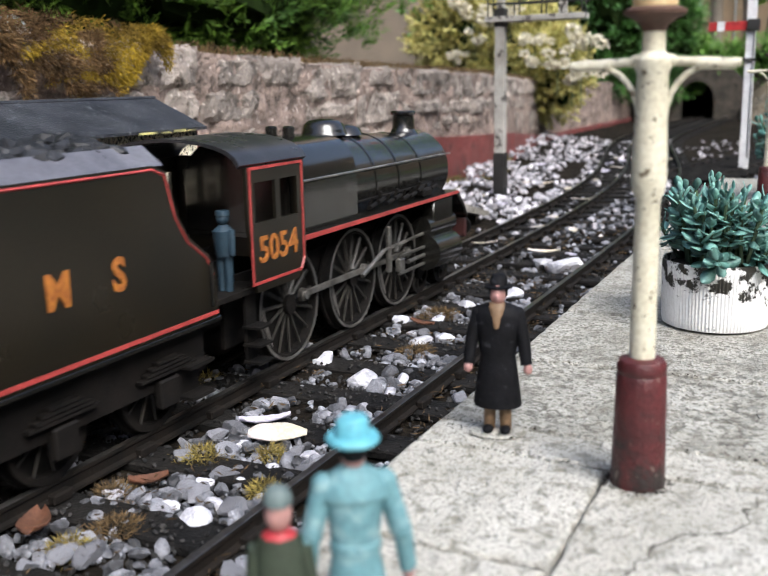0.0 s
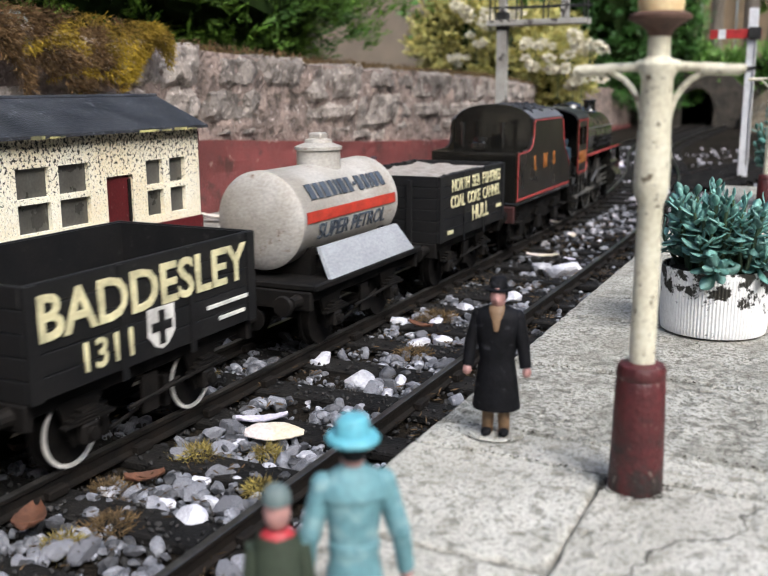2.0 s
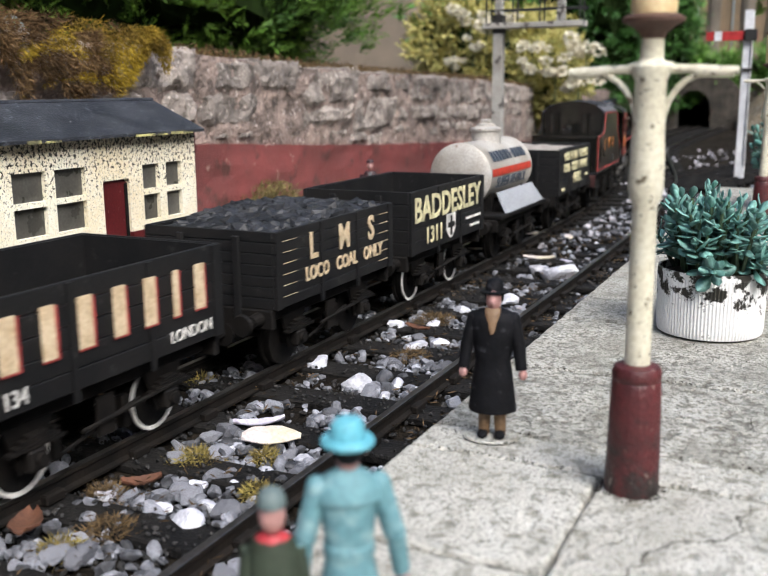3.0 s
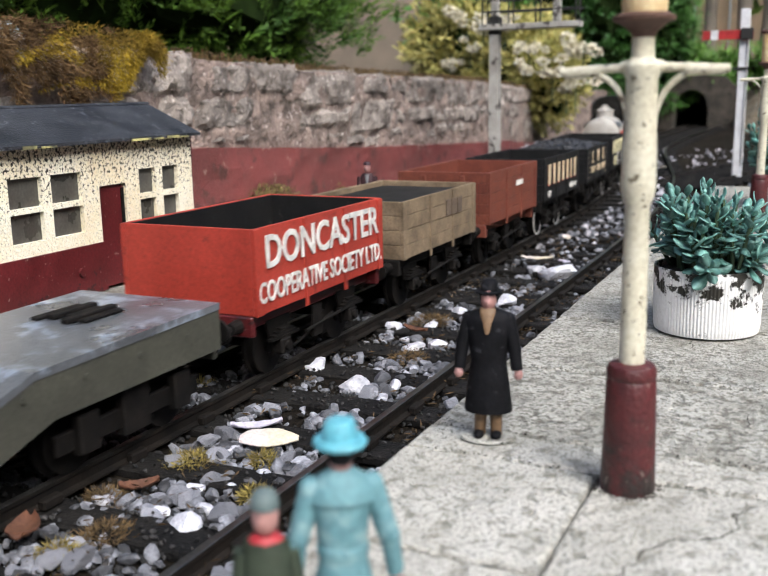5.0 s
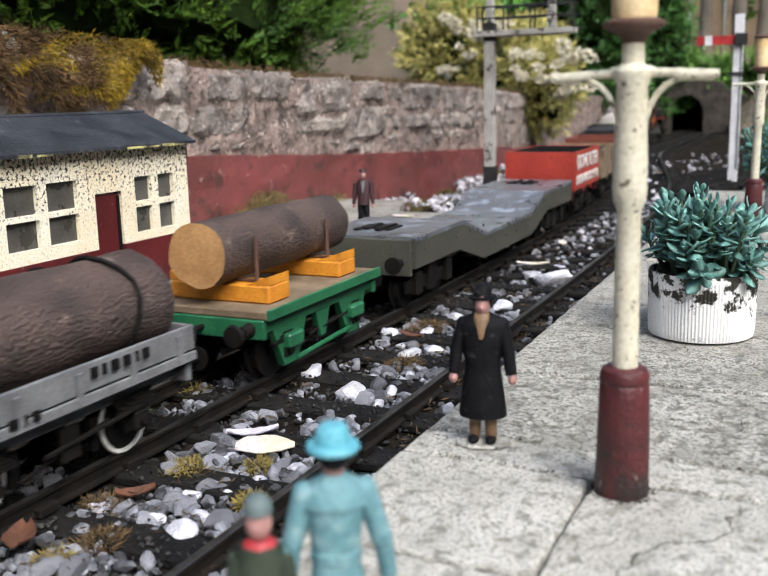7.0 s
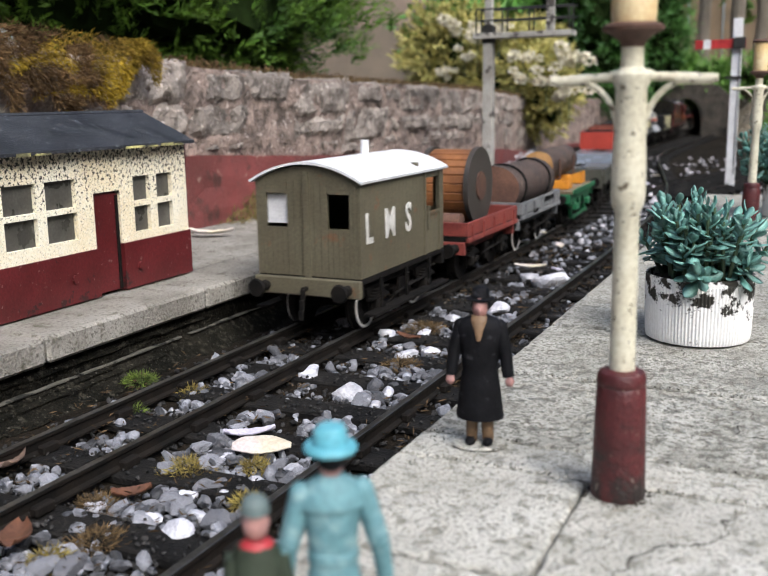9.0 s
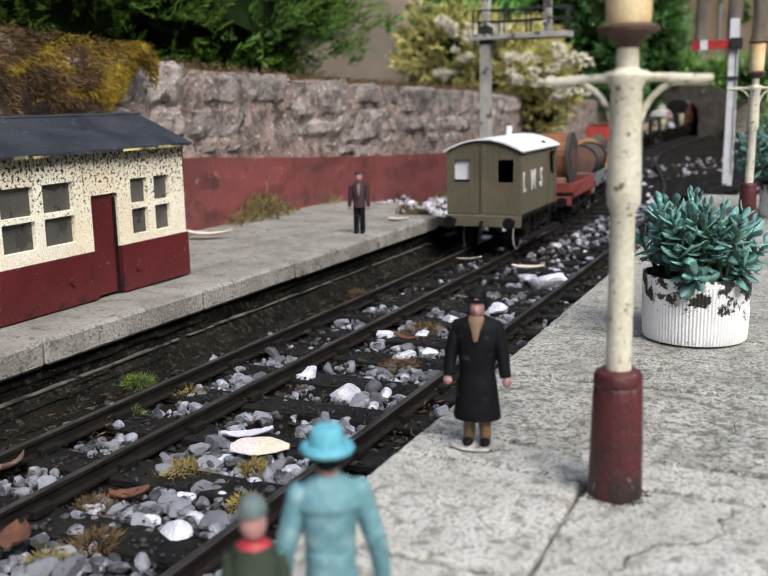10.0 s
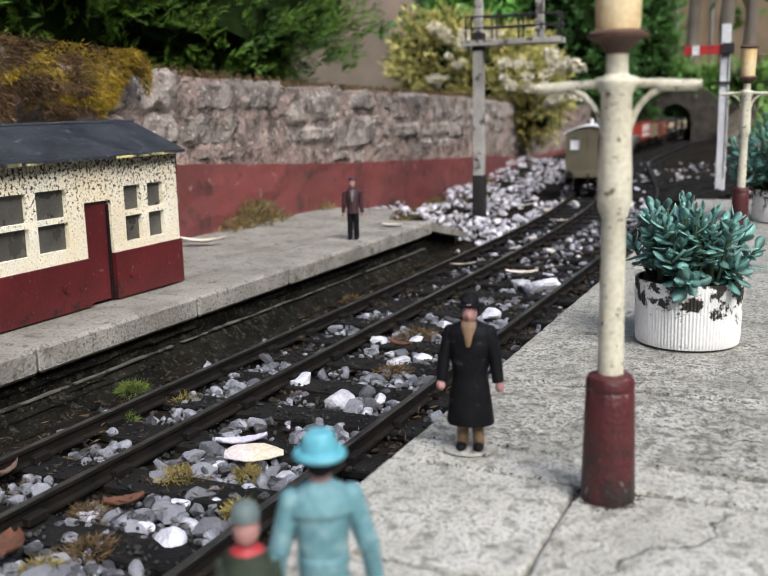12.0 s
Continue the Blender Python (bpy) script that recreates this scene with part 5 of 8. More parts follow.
    for y in (-h + 0.012, h - 0.012):
        part("cradle", bm_box(B(), -0.017, 0.017, y - 0.002, y + 0.002, 0.0290, 0.040), M_FRAME, root)
    underframe(root, L, 0.054, None, None, 0.0262)
    TRAIN.append((root, (s_rear + s_front) / 2, L * 0.3))


def well_wagon(s_rear, s_front):
    mid = (s_rear + s_front) / 2
    u = lambda s: s - mid
    root = thing("well_wagon", "long grey well wagon with a lowered glossy deck", "wagon", "vehicles of the goods train")
    top = [(u(-1.252), 0.0362), (u(-1.185), 0.0362), (u(-1.147), 0.0245), (u(-1.051), 0.0245), (u(-1.016), 0.0352), (u(-0.937), 0.0362)]
    bot = [(u(-0.937), 0.0218), (u(-1.010), 0.0218), (u(-1.049), 0.0105), (u(-1.150), 0.0105), (u(-1.190), 0.0218), (u(-1.252), 0.0218)]
    for sx in (-1, 1):
        bm = B()
        bm_prism(bm, top + bot, "x", sx * 0.0272 - 0.0010, sx * 0.0272 + 0.0010)
        part("side_girder", bm, M_WELL, root, "grey-green painted side girder")
    bm = B()
    for (a, b), (c, d) in zip(top, top[1:]):
        bm_prism(bm, [(a, b - 0.0014), (c, d - 0.0014), (c, d + 0.0008), (a, b + 0.0008)], "x", -0.0285, 0.0285)
    part("deck", bm, M_WELLTOP, root, "glossy grey deck with pale reflections painted in as spots")
    bm = B()
    for y in (u(-1.225), u(-0.965)):
        for k in range(5):
            bm_box(bm, -0.012 + 0.004 * k, -0.009 + 0.004 * k, y - 0.012 + 0.003 * (k % 3), y + 0.008 + 0.002 * (k % 2), 0.0368, 0.0378 + 0.0006 * (k % 2), 0.0003)
    part("bolster", bm, M_FRAME, root, "black scraps of plate on the deck")
    bm = B()
    for y in (u(-1.252), u(-0.937)):
        sy = 1 if y > 0 else -1
        bm_box(bm, -0.0260, 0.0260, y - 0.0012, y + 0.0012, 0.0180, 0.0358, 0.0004)
    part("headstock", bm, M_WELL, root)
    for y in (u(-1.252), u(-0.937)):
        sy = 1 if y > 0 else -1
        for sx in (-1, 1):
            bm = B()
            bm_cyl(bm, (sx * 0.0205, y, 0.0245), (sx * 0.0205, y + sy * 0.009, 0.0245), 0.0022, 0.0016, seg=12)
            bm_cyl(bm, (sx * 0.0205, y + sy * 0.009, 0.0245), (sx * 0.0205, y + sy * 0.0103, 0.0245), 0.0042, seg=18)
            part("buffer", bm, M_FRAME, root)
    for yc in (u(-1.219), u(-0.974)):
        bm = B()
        for sx in (-1, 1):
            bm_box(bm, sx * 0.0218 - 0.001, sx * 0.0218 + 0.001, yc - 0.031, yc + 0.031, 0.0085, 0.0145, 0.0004)
            for dy in (-0.0205, 0.0205):
                bm_box(bm, sx * 0.0235 - 0.0018, sx * 0.0235 + 0.0018, yc + dy - 0.004, yc + dy + 0.004, 0.0070, 0.0185, 0.0006)
            bm_box(bm, sx * 0.0225 - 0.0018, sx * 0.0225 + 0.0018, yc - 0.006, yc + 0.006, 0.006, 0.0215, 0.0006)
        bm_box(bm, -0.0215, 0.0215, yc - 0.004, yc + 0.004, 0.010, 0.0215)
        part("bogie_frame", bm, M_FRAME, root)
        for dy in (-0.0205, 0.0205):
            wheelset(root, yc + dy, 0.0100)
    bm = B()
    rng = random.Random(12)
    for k in range(14):
        y = u(-1.24 + 0.022 * k)
        bm_cyl(bm, (0.0281, y, 0.018 if abs(u(-1.1) - y) < 0.045 else 0.030), (0.0288, y, 0.018 if abs(u(-1.1) - y) < 0.045 else 0.030), 0.0009, seg=8)
    part("rivet", bm, M_WELL, root)
    TRAIN.append((root, mid, 0.118))


def log_mesh(name, r, L, material, endmat, seed, ring=24, segs=26):
    rng = random.Random(seed)
    bm = B()
    rings = []
    for k in range(segs + 1):
        y = -L / 2 + L * k / segs
        row = []
        for i in range(ring):
            a = 2 * math.pi * i / ring
            q = r * (1 + 0.07 * noise.noise(Vector((math.cos(a) * 1.5, y * 25, math.sin(a) * 1.5 + seed))) + 0.05 * noise.noise(Vector((math.cos(a) * 6, y * 60, math.sin(a) * 6))))
            row.append(bm.verts.new((q * math.cos(a), y, q * math.sin(a))))
        rings.append(row)
    for a, b in zip(rings, rings[1:]):
        for i in range(ring):
            bm.faces.new((a[i], a[(i + 1) % ring], b[(i + 1) % ring], b[i]))
    f0 = bm.faces.new(rings[0])
    f1 = bm.faces.new(rings[-1][::-1])
    f0.material_index = f1.material_index = 1
    bmesh.ops.recalc_face_normals(bm, faces=bm.faces)
    return mesh_of(name, bm, [material, endmat], True)


def log(label, mid, half, offset, r, L, endmat, seed, chains=()):
    """A log carried by the wagon whose middle is at mid; offset is its place on it."""
    ob = new("log", log_mesh("log", r, L, M_BARK, endmat, seed))
    tagged(ob, label, "log", "logs on the wagons")
    for y in chains:
        bm = B()
        n = 20
        for i in range(n):
            a, b = 2 * math.pi * i / n, 2 * math.pi * (i + 1) / n
            bm_cyl(bm, (r * 1.06 * math.cos(a), y + 0.002 * math.sin(3 * a), r * 1.06 * math.sin(a)), (r * 1.06 * math.cos(b), y + 0.002 * math.sin(3 * b), r * 1.06 * math.sin(b)), 0.0008, seg=5)
        part("chain", bm, M_FRAME, ob, "dark lashing chain")
    TRAIN_LOADS.append((ob, mid, half, offset))
    return ob


def flat_wagon(label, s_rear, s_front, mat_body, deck_z, deck_mat, kind):
    L = s_front - s_rear
    mid = (s_rear + s_front) / 2
    root = thing("flat_wagon", label, "wagon", "vehicles of the goods train")
    W = 0.028
    bm = B()
    bm_box(bm, -W, W, -L / 2, L / 2, deck_z - 0.003, deck_z, 0.0004)
    part("deck", bm, deck_mat, root)
    if kind == "green":
        for sx in (-1, 1):
            bm = B()
            bm_box(bm, sx * (W + 0.0002) - 0.0008, sx * (W + 0.0002) + 0.0008, -L / 2, L / 2, deck_z - 0.0032, deck_z + 0.0008, 0.0003)
            bm_box(bm, sx * (W - 0.004) - 0.001, sx * (W - 0.004) + 0.001, -L / 2 + 0.001, L / 2 - 0.001, deck_z - 0.0085, deck_z - 0.003, 0.0003)
            for y in (-L * 0.28, L * 0.28):
                bm_prism(bm, [(y - 0.0125, deck_z - 0.008), (y + 0.0125, deck_z - 0.008), (y + 0.005, 0.0055), (y - 0.005, 0.0055)], "x", sx * 0.0235 - 0.0014, sx * 0.0235 + 0.0014)
                bm_box(bm, sx * 0.0255 - 0.0025, sx * 0.0255 + 0.0025, y - 0.0055, y + 0.0055, 0.012, 0.0175, 0.0008)
            bm_prism(bm, [(-0.006, deck_z - 0.008), (0.006, deck_z - 0.008), (0.002, 0.010), (-0.002, 0.010)], "x", sx * 0.0235 - 0.0012, sx * 0.0235 + 0.0012)
            bm_cyl(bm, (sx * 0.0248, -L * 0.24, 0.0062), (sx * 0.0248, L * 0.24, 0.0078), 0.0010, seg=8)
            part("side_frame", bm, mat_body, root, "bright green moulded side frame")
        for y in (-L * 0.30, L * 0.30):
            bm = B()
            bm_box(bm, -0.0222, 0.0222, y - 0.0075, y + 0.0075, deck_z, deck_z + 0.0070, 0.0008)
            for sx in (-1, 1):
                bm_prism(bm, [(sx * 0.0220, deck_z + 0.0070), (sx * 0.012, deck_z + 0.0070), (sx * 0.0220, deck_z + 0.0105)], "y", y - 0.0070, y + 0.0070)
            part("bolster", bm, M_YELLOW, root, "orange-yellow cradle block")
            bm = B()
            for sx in (-1, 1):
                bm_cyl(bm, (sx * 0.0138, y - 0.002, deck_z + 0.007), (sx * 0.0138, y - 0.002, deck_z + 0.024), 0.0008, seg=6)
            bm_cyl(bm, (-0.0138, y - 0.002, deck_z + 0.0078), (0.0138, y - 0.002, deck_z + 0.0078), 0.0006, seg=6)
            part("stake", bm, M_RUST, root, "rusty iron stake")
    else:
        for sx in (-1, 1):
            bm = B()
            bm_box(bm, sx * (W - 0.0006) - 0.0007, sx * (W - 0.0006) + 0.0007, -L / 2, L / 2, deck_z, deck_z + 0.0078, 0.0003)
            bm_box(bm, sx * (W - 0.0004) - 0.0011, sx * (W - 0.0004) + 0.0011, -L / 2, L / 2, deck_z - 0.0034, deck_z - 0.0004, 0.0003)
            for k in range(5):
                y = -L * 0.42 + L * 0.21 * k
                bm_box(bm, sx * (W + 0.0004) - 0.0006, sx * (W + 0.0004) + 0.0006, y - 0.0012, y + 0.0012, deck_z - 0.003, deck_z + 0.006)
            part("drop_side", bm, mat_body, root)
        for sy in (-1, 1):
            bm = B()
            bm_box(bm, -W + 0.0012, W - 0.0012, sy * (L / 2 - 0.0006) - 0.0007, sy * (L / 2 - 0.0006) + 0.0007, deck_z, deck_z + 0.0078, 0.0003)
            part("end", bm, mat_body, root)
    underframe(root, L, 0.056, M_LWHITE if kind == "grey" else None, mat_body if kind != "red" else M_DROPRED, deck_z - 0.003)
    TRAIN.append((root, mid, L * 0.3))
    return root, L, mid


def brake_van(s_rear, s_front):
    L = s_front - s_rear
    mid = (s_rear + s_front) / 2
    root = thing("brake_van", "olive-brown goods brake van with a white roof", "brake van", "vehicles of the goods train")
    W, f, t, h = 0.0258, 0.0262, 0.0680, L / 2
    bm = B()
    bm_box(bm, -W, W, -h, h, f - 0.003, f, 0.0004)
    part("floor", bm, M_FRAME, root)

    def boards(bm, x0, x1, y0, y1, z0, z1, n):
        """Upright boards with fine joints between them."""
        for k in range(n):
            if x1 - x0 > y1 - y0:
                a, b = x0 + (x1 - x0) * k / n, x0 + (x1 - x0) * (k + 1) / n
                bm_box(bm, a + 0.00008, b - 0.00008, y0, y1, z0, z1)
            else:
                a, b = y0 + (y1 - y0) * k / n, y0 + (y1 - y0) * (k + 1) / n
                bm_box(bm, x0, x1, a + 0.00008, b - 0.00008, z0, z1)

    for sx in (-1, 1):
        bm = B()
        x0, x1 = sorted((sx * W, sx * (W - 0.0012)))
        # side: closed body, then an open veranda with a door towards the front
        boards(bm, x0, x1, -h, h * 0.36, f, t, 16)
        boards(bm, x0, x1, h * 0.36, h * 0.48, f, t, 2)
        boards(bm, x0, x1, h * 0.48, h * 0.86, f, f + 0.020, 4)
        boards(bm, x0, x1, h * 0.86, h, f, t, 2)
        boards(bm, x0, x1, h * 0.48, h * 0.86, t - 0.004, t, 1)
        side = part("side", bm, M_OLIVE, root, "olive-brown boarded side with rust streaks")
        bm = B()
        for y in (h * 0.47, h * 0.87):
            bm_box(bm, sx * (W + 0.0004) - 0.0004, sx * (W + 0.0004) + 0.0004, y - 0.0008, y + 0.0008, f, t)
        bm_box(bm, sx * (W + 0.0004) - 0.0004, sx * (W + 0.0004) + 0.0004, h * 0.48, h * 0.86, f + 0.0195, f + 0.0210)
        bm_cyl(bm, (sx * (W + 0.001), h * 0.54, f + 0.012), (sx * (W + 0.001), h * 0.54, f + 0.024), 0.0005, seg=6)
        part("trim", bm, M_OLIVE, side)
    for sy, hole in ((-1, True), (1, True)):
        bm = B()
        y0, y1 = sorted((sy * h, sy * (h - 0.0012)))
        z1, z2 = t - 0.0205, t - 0.0055
        for a, b in ((-W + 0.0013, -0.0205), (-0.0100, 0.0100), (0.0205, W - 0.0013)):
            boards(bm, a, b, y0, y1, f, t, 6 if b - a > 0.01 else 2)
        for a, b in ((-0.0205, -0.0100), (0.0100, 0.0205)):
            boards(bm, a, b, y0, y1, f, z1, 4)
            boards(bm, a, b, y0, y1, z2, t, 1)
        arch = [(-W, t)] + [(W * (-1 + 2 * i / 12), t + 0.0065 * (1 - (-1 + 2 * i / 12) ** 2)) for i in range(13)]
        bm_prism(bm, arch[1:], "y", y0, y1)
        end = part("end", bm, M_OLIVE, root, "olive-brown boarded end with two square openings")
        bm = B()
        bm_box(bm, -0.0013, 0.0013, sy * (h + 0.0006) - 0.0006, sy * (h + 0.0006) + 0.0006, f - 0.002, t + 0.004)
        part("trim", bm, M_OLIVE, end)
    bm = B()
    bm_box(bm, -0.0225, -0.0100, -h + 0.0022, -h + 0.0028, t - 0.0190, t - 0.0060)
    part("blind", bm, M_WHITE, root, "white blind behind one window")
    bm = B()
    bm_box(bm, -W + 0.0014, W - 0.0014, h * 0.36, h * 0.40, f, t + 0.004)
    part("partition", bm, M_OLIVE, root)
    bm = B()
    outer = [((W + 0.0020) * (-1 + 2 * i / 16), t + 0.0002 + 0.0082 * (1 - (-1 + 2 * i / 16) ** 2)) for i in range(17)]
    inner = [(x * 0.99, z - 0.0011) for x, z in reversed(outer)]
    bm_prism(bm, outer + inner, "y", -h - 0.0022, h + 0.0022)
    roof = part("roof", bm, M_WHITE, root, "white painted curved roof", True)
    bm = B()
    bm_cyl(bm, (0.0, 0.010, t + 0.007), (0.0, 0.010, t + 0.0150), 0.0021, seg=14)
    part("stove_pipe", bm, M_WHITE, roof, "", True)
    for ch, y in (("L", -0.0405), ("M", -0.0185), ("S", 0.0025)):
        side_text(root, ch, 0.0185, M_LWHITE, y, f + 0.0150, x=W + 0.0003, bold=0.0012, stretch=0.82)
    underframe(root, L, 0.056, M_LWHITE, None, f - 0.001)
    bm = B()
    for sx in (-1, 1):
        bm_box(bm, sx * 0.0275 - 0.003, sx * 0.0275 + 0.003, -h + 0.004, h - 0.004, 0.0092, 0.0102)
        for y in (-h + 0.02, 0, h - 0.02):
            bm_box(bm, sx * 0.026 - 0.0005, sx * 0.026 + 0.0005, y - 0.001, y + 0.001, 0.010, f - 0.002)
    part("footboard", bm, M_FRAME, root)
    bm = B()
    bm_box(bm, -0.0265, 0.0265, -h - 0.0028, -h - 0.0002, f - 0.0085, f - 0.0005, 0.0005)
    part("headstock", bm, M_OLIVE, root)
    TRAIN.append((root, mid, 0.028))


# ---- the train, from the engine to the van ----
locomotive(0.284, 0.492)
tender(0.135, 0.266)

w, L = open_wagon("black coal wagon with cream lettering and a pale load", 0.0, 0.100, M_WBLACK, top=0.0590, planks=6, load="sacking")
side_text(w, "NORTH  SEA  FISHERIES", 0.0088, M_CREAM, 0.004, 0.0500, width=0.076, bold=0.0003)
side_text(w, "COAL  COKE  CANNEL", 0.0088, M_CREAM, 0.003, 0.0418, width=0.077, bold=0.0003)
side_text(w, "HULL", 0.0108, M_CREAM, 0.009, 0.0322, width=0.026, bold=0.0006)
bars(w, [0.008], 0.0018, M_CREAM, 0.040, 0.0345)
bars(w, [0.004, 0.003], 0.0018, M_CREAM, -0.036, 0.0290)

tank_wagon(-0.133, -0.032)

w, L = open_wagon("black open wagon with large cream lettering and white rims", -0.274, -0.174, M_WBLACK, top=0.0560, planks=5, rim=M_LWHITE)
side_text(w, "BADDESLEY", 0.0165, M_CREAM, -0.0005, 0.0412, width=0.091, bold=0.0009)
side_text(w, "1311", 0.0112, M_CREAM, -0.0215, 0.0296, width=0.0190, bold=0.0005)
bm = B()
bm_prism(bm, [(-0.0055, 0.0405), (0.0065, 0.0405), (0.0065, 0.0325), (0.0035, 0.0292), (0.0005, 0.0280), (-0.0025, 0.0292), (-0.0055, 0.0325)], "x", 0.0281, 0.0285)
shield = part("shield", bm, M_LWHITE, w, "white shield with a dark cross")
bm = B()
bm_box(bm, 0.0284, 0.0287, -0.0008, 0.0018, 0.0295, 0.0395)
bm_box(bm, 0.0284, 0.0287, -0.0040, 0.0050, 0.0335, 0.0362)
part("cross", bm, M_WBLACK, shield)
bars(w, [0.022], 0.0011, M_LWHITE, 0.034, 0.0345)
bars(w, [0.014], 0.0011, M_LWHITE, 0.036, 0.0300)

w, L = open_wagon("black wagon heaped with coal and plain white lettering", -0.401, -0.304, M_WBLACK, top=0.0540, planks=7, load="coal")
for ch, y in (("L", -0.022), ("M", 0.003), ("S", 0.027)):
    side_text(w, ch, 0.0138, M_TANL, y, 0.0410, bold=0.0010, stretch=0.9)
for word, y in (("LOCO", -0.019), ("COAL", 0.005), ("ONLY", 0.029)):
    side_text(w, word, 0.0074, M_TANL, y, 0.0330, bold=0.0005, width=0.018)
bm = B()
for k in range(1, 7):
    z = 0.026 + 0.0040 * k
    bm_box(bm, 0.0279, 0.0282, -0.045, -0.034, z - 0.00005, z + 0.00005)
    bm_box(bm, 0.0279, 0.0282, 0.036, 0.046, z - 0.00008, z + 0.00008)
part("plank_line", bm, M_TANL, w, "fine white plank lines")

w, L = open_wagon("black open wagon with tall pale lettering shaded in red", -0.535, -0.434, M_WBLACK, top=0.0555, planks=5, rim=M_LWHITE)
bars(w, [0.0064, 0.0056, 0.0062, 0.0058, 0.0058, 0.0034, 0.0056], 0.0140, M_REDLINE, 0.0012, 0.0362, x=0.0283, gap=1.02)
bars(w, [0.0054, 0.0046, 0.0052, 0.0048, 0.0048, 0.0024, 0.0046], 0.0138, M_TANL, 0.0004, 0.0369, x=0.0286, gap=1.18)
side_text(w, "LONDON", 0.0052, M_LWHITE, 0.034, 0.0290, stretch=0.9)
side_text(w, "134", 0.0062, M_LWHITE, -0.036, 0.0282, stretch=0.9, bold=0.0001)

w, L = open_wagon("rusty brown open wagon with ribbed sides", -0.652, -0.555, M_BROWN, top=0.0560, planks=5, strap=M_BROWN, inner=M_BROWN, sole=M_BROWN)
bars(w, [0.004, 0.004, 0.004], 0.0030, M_LWHITE, 0.010, 0.0440)
w, L = open_wagon("bare pale timber wagon with four open-jointed planks", -0.788, -0.691, M_TAN, top=0.0530, planks=4, load="dark", strap=M_TAN, sole=M_FRAME)
bars(w, [0.006, 0.007, 0.006], 0.0080, mat("faded_letters", (0.14, 0.10, 0.07), rough=0.8), 0.016, 0.040)
w, L = open_wagon("bright red open wagon with white lettering", -0.915, -0.814, M_RED, top=0.0575, floor_z=0.0270, planks=1, strap=M_RED, inner=M_WBLACK, sole=M_MAROON, plain=True)
side_text(w, "DONCASTER", 0.0160, M_LWHITE, 0.0015, 0.0432, width=0.090, bold=0.0009)
side_text(w, "COOPERATIVE SOCIETY LTD.", 0.0105, M_LWHITE, 0.000, 0.0312, width=0.0975, bold=0.0004)

well_wagon(-1.252, -0.937)

w, L, mid = flat_wagon("green flat wagon with orange cradles for a log", -1.393, -1.301, M_GREEN, 0.0290, M_TAN, "green")
log("brown bark log with a pale sawn end on cradles", mid, L * 0.3, Matrix.Translation((0.0, 0.001, 0.0290 + 0.0070 + 0.0122)), 0.0122, 0.096, M_LOGEND, 3)
w, L, mid = flat_wagon("grey low-sided wagon carrying chained dark logs", -1.538, -1.436, M_GREY, 0.0270, M_FRAME, "grey")
log("dark brown log with a knotty end, chained to its wagon", mid, L * 0.3, Matrix.Translation((0.0098, -0.001, 0.0270 + 0.0155)), 0.0152, 0.094, M_LOGDARK, 7, (-0.033, 0.030))
log("dark brown log chained beside another one", mid, L * 0.3, Matrix.Translation((-0.0145, 0.003, 0.0270 + 0.0130)), 0.0122, 0.090, M_LOGDARK, 11, (-0.028, 0.031))
bars(w, [0.0024, 0.0012, 0.0028, 0.0026, 0.0012, 0.0024], 0.0030, M_FRAME, 0.016, 0.0305, x=0.0290, gap=1.5)
bars(w, [0.0028, 0.0010, 0.0022], 0.0026, M_FRAME, -0.020, 0.0255, x=0.0290, gap=1.5)
w, L, mid = flat_wagon("dull red low-sided wagon carrying a cable drum", -1.643, -1.550, M_DROPRED, 0.0270, M_FRAME, "red")
bm = B()
for sy in (-1, 1):
    bm_cyl(bm, (0, sy * 0.0130, 0), (0, sy * 0.0160, 0), 0.0232, seg=40)
ob = new("cable_drum", mesh_of("cable_drum", bm, mat("drum_cheek", (0.05, 0.042, 0.036), (0.03, 0.026, 0.022), rough=0.6), True))
tagged(ob, "wooden cable drum with dark round cheeks on a wagon", "cable drum")
bm = B()
for i in range(26):
    a = 2 * math.pi * i / 26
    c, s_ = math.cos(a), math.sin(a)
    r = 0.0205
    q = Matrix.Rotation(-a, 3, "Y")
    start = len(bm.verts)
    bm_box(bm, r - 0.001, r + 0.0012, -0.0130, 0.0130, -0.0024, 0.0024, 0.0004)
    bm.verts.ensure_lookup_table()
    for v in bm.verts[start:]:
        v.co = q @ v.co
part("stave", bm, M_COPPER, ob, "varnished orange-brown staves")
for sy in (-1, 1):
    bm = B()
    bm_cyl(bm, (0, sy * 0.0160, 0), (0, sy * 0.0168, 0), 0.0085, seg=24)
    hub = part("hub", bm, M_RUST, ob, "rusty round hub plate")
TRAIN_LOADS.append((ob, mid, L * 0.3, Matrix.Translation((0, 0.010, 0.0270 + 0.0232)) @ Matrix.Rotation(radians(90), 4, "Z")))
bm = B()
bm_cyl(bm, (-0.018, -0.030, 0.0325), (0.018, -0.030, 0.0325), 0.0055, seg=20)
ob = new("timber_chock", mesh_of("timber_chock", bm, M_LOGDARK, True))
tagged(ob, "short dark timber roller lying on the wagon deck", "timber")
TRAIN_LOADS.append((ob, mid, L * 0.3, Matrix.Identity(4)))

brake_van(-1.790, -1.693)


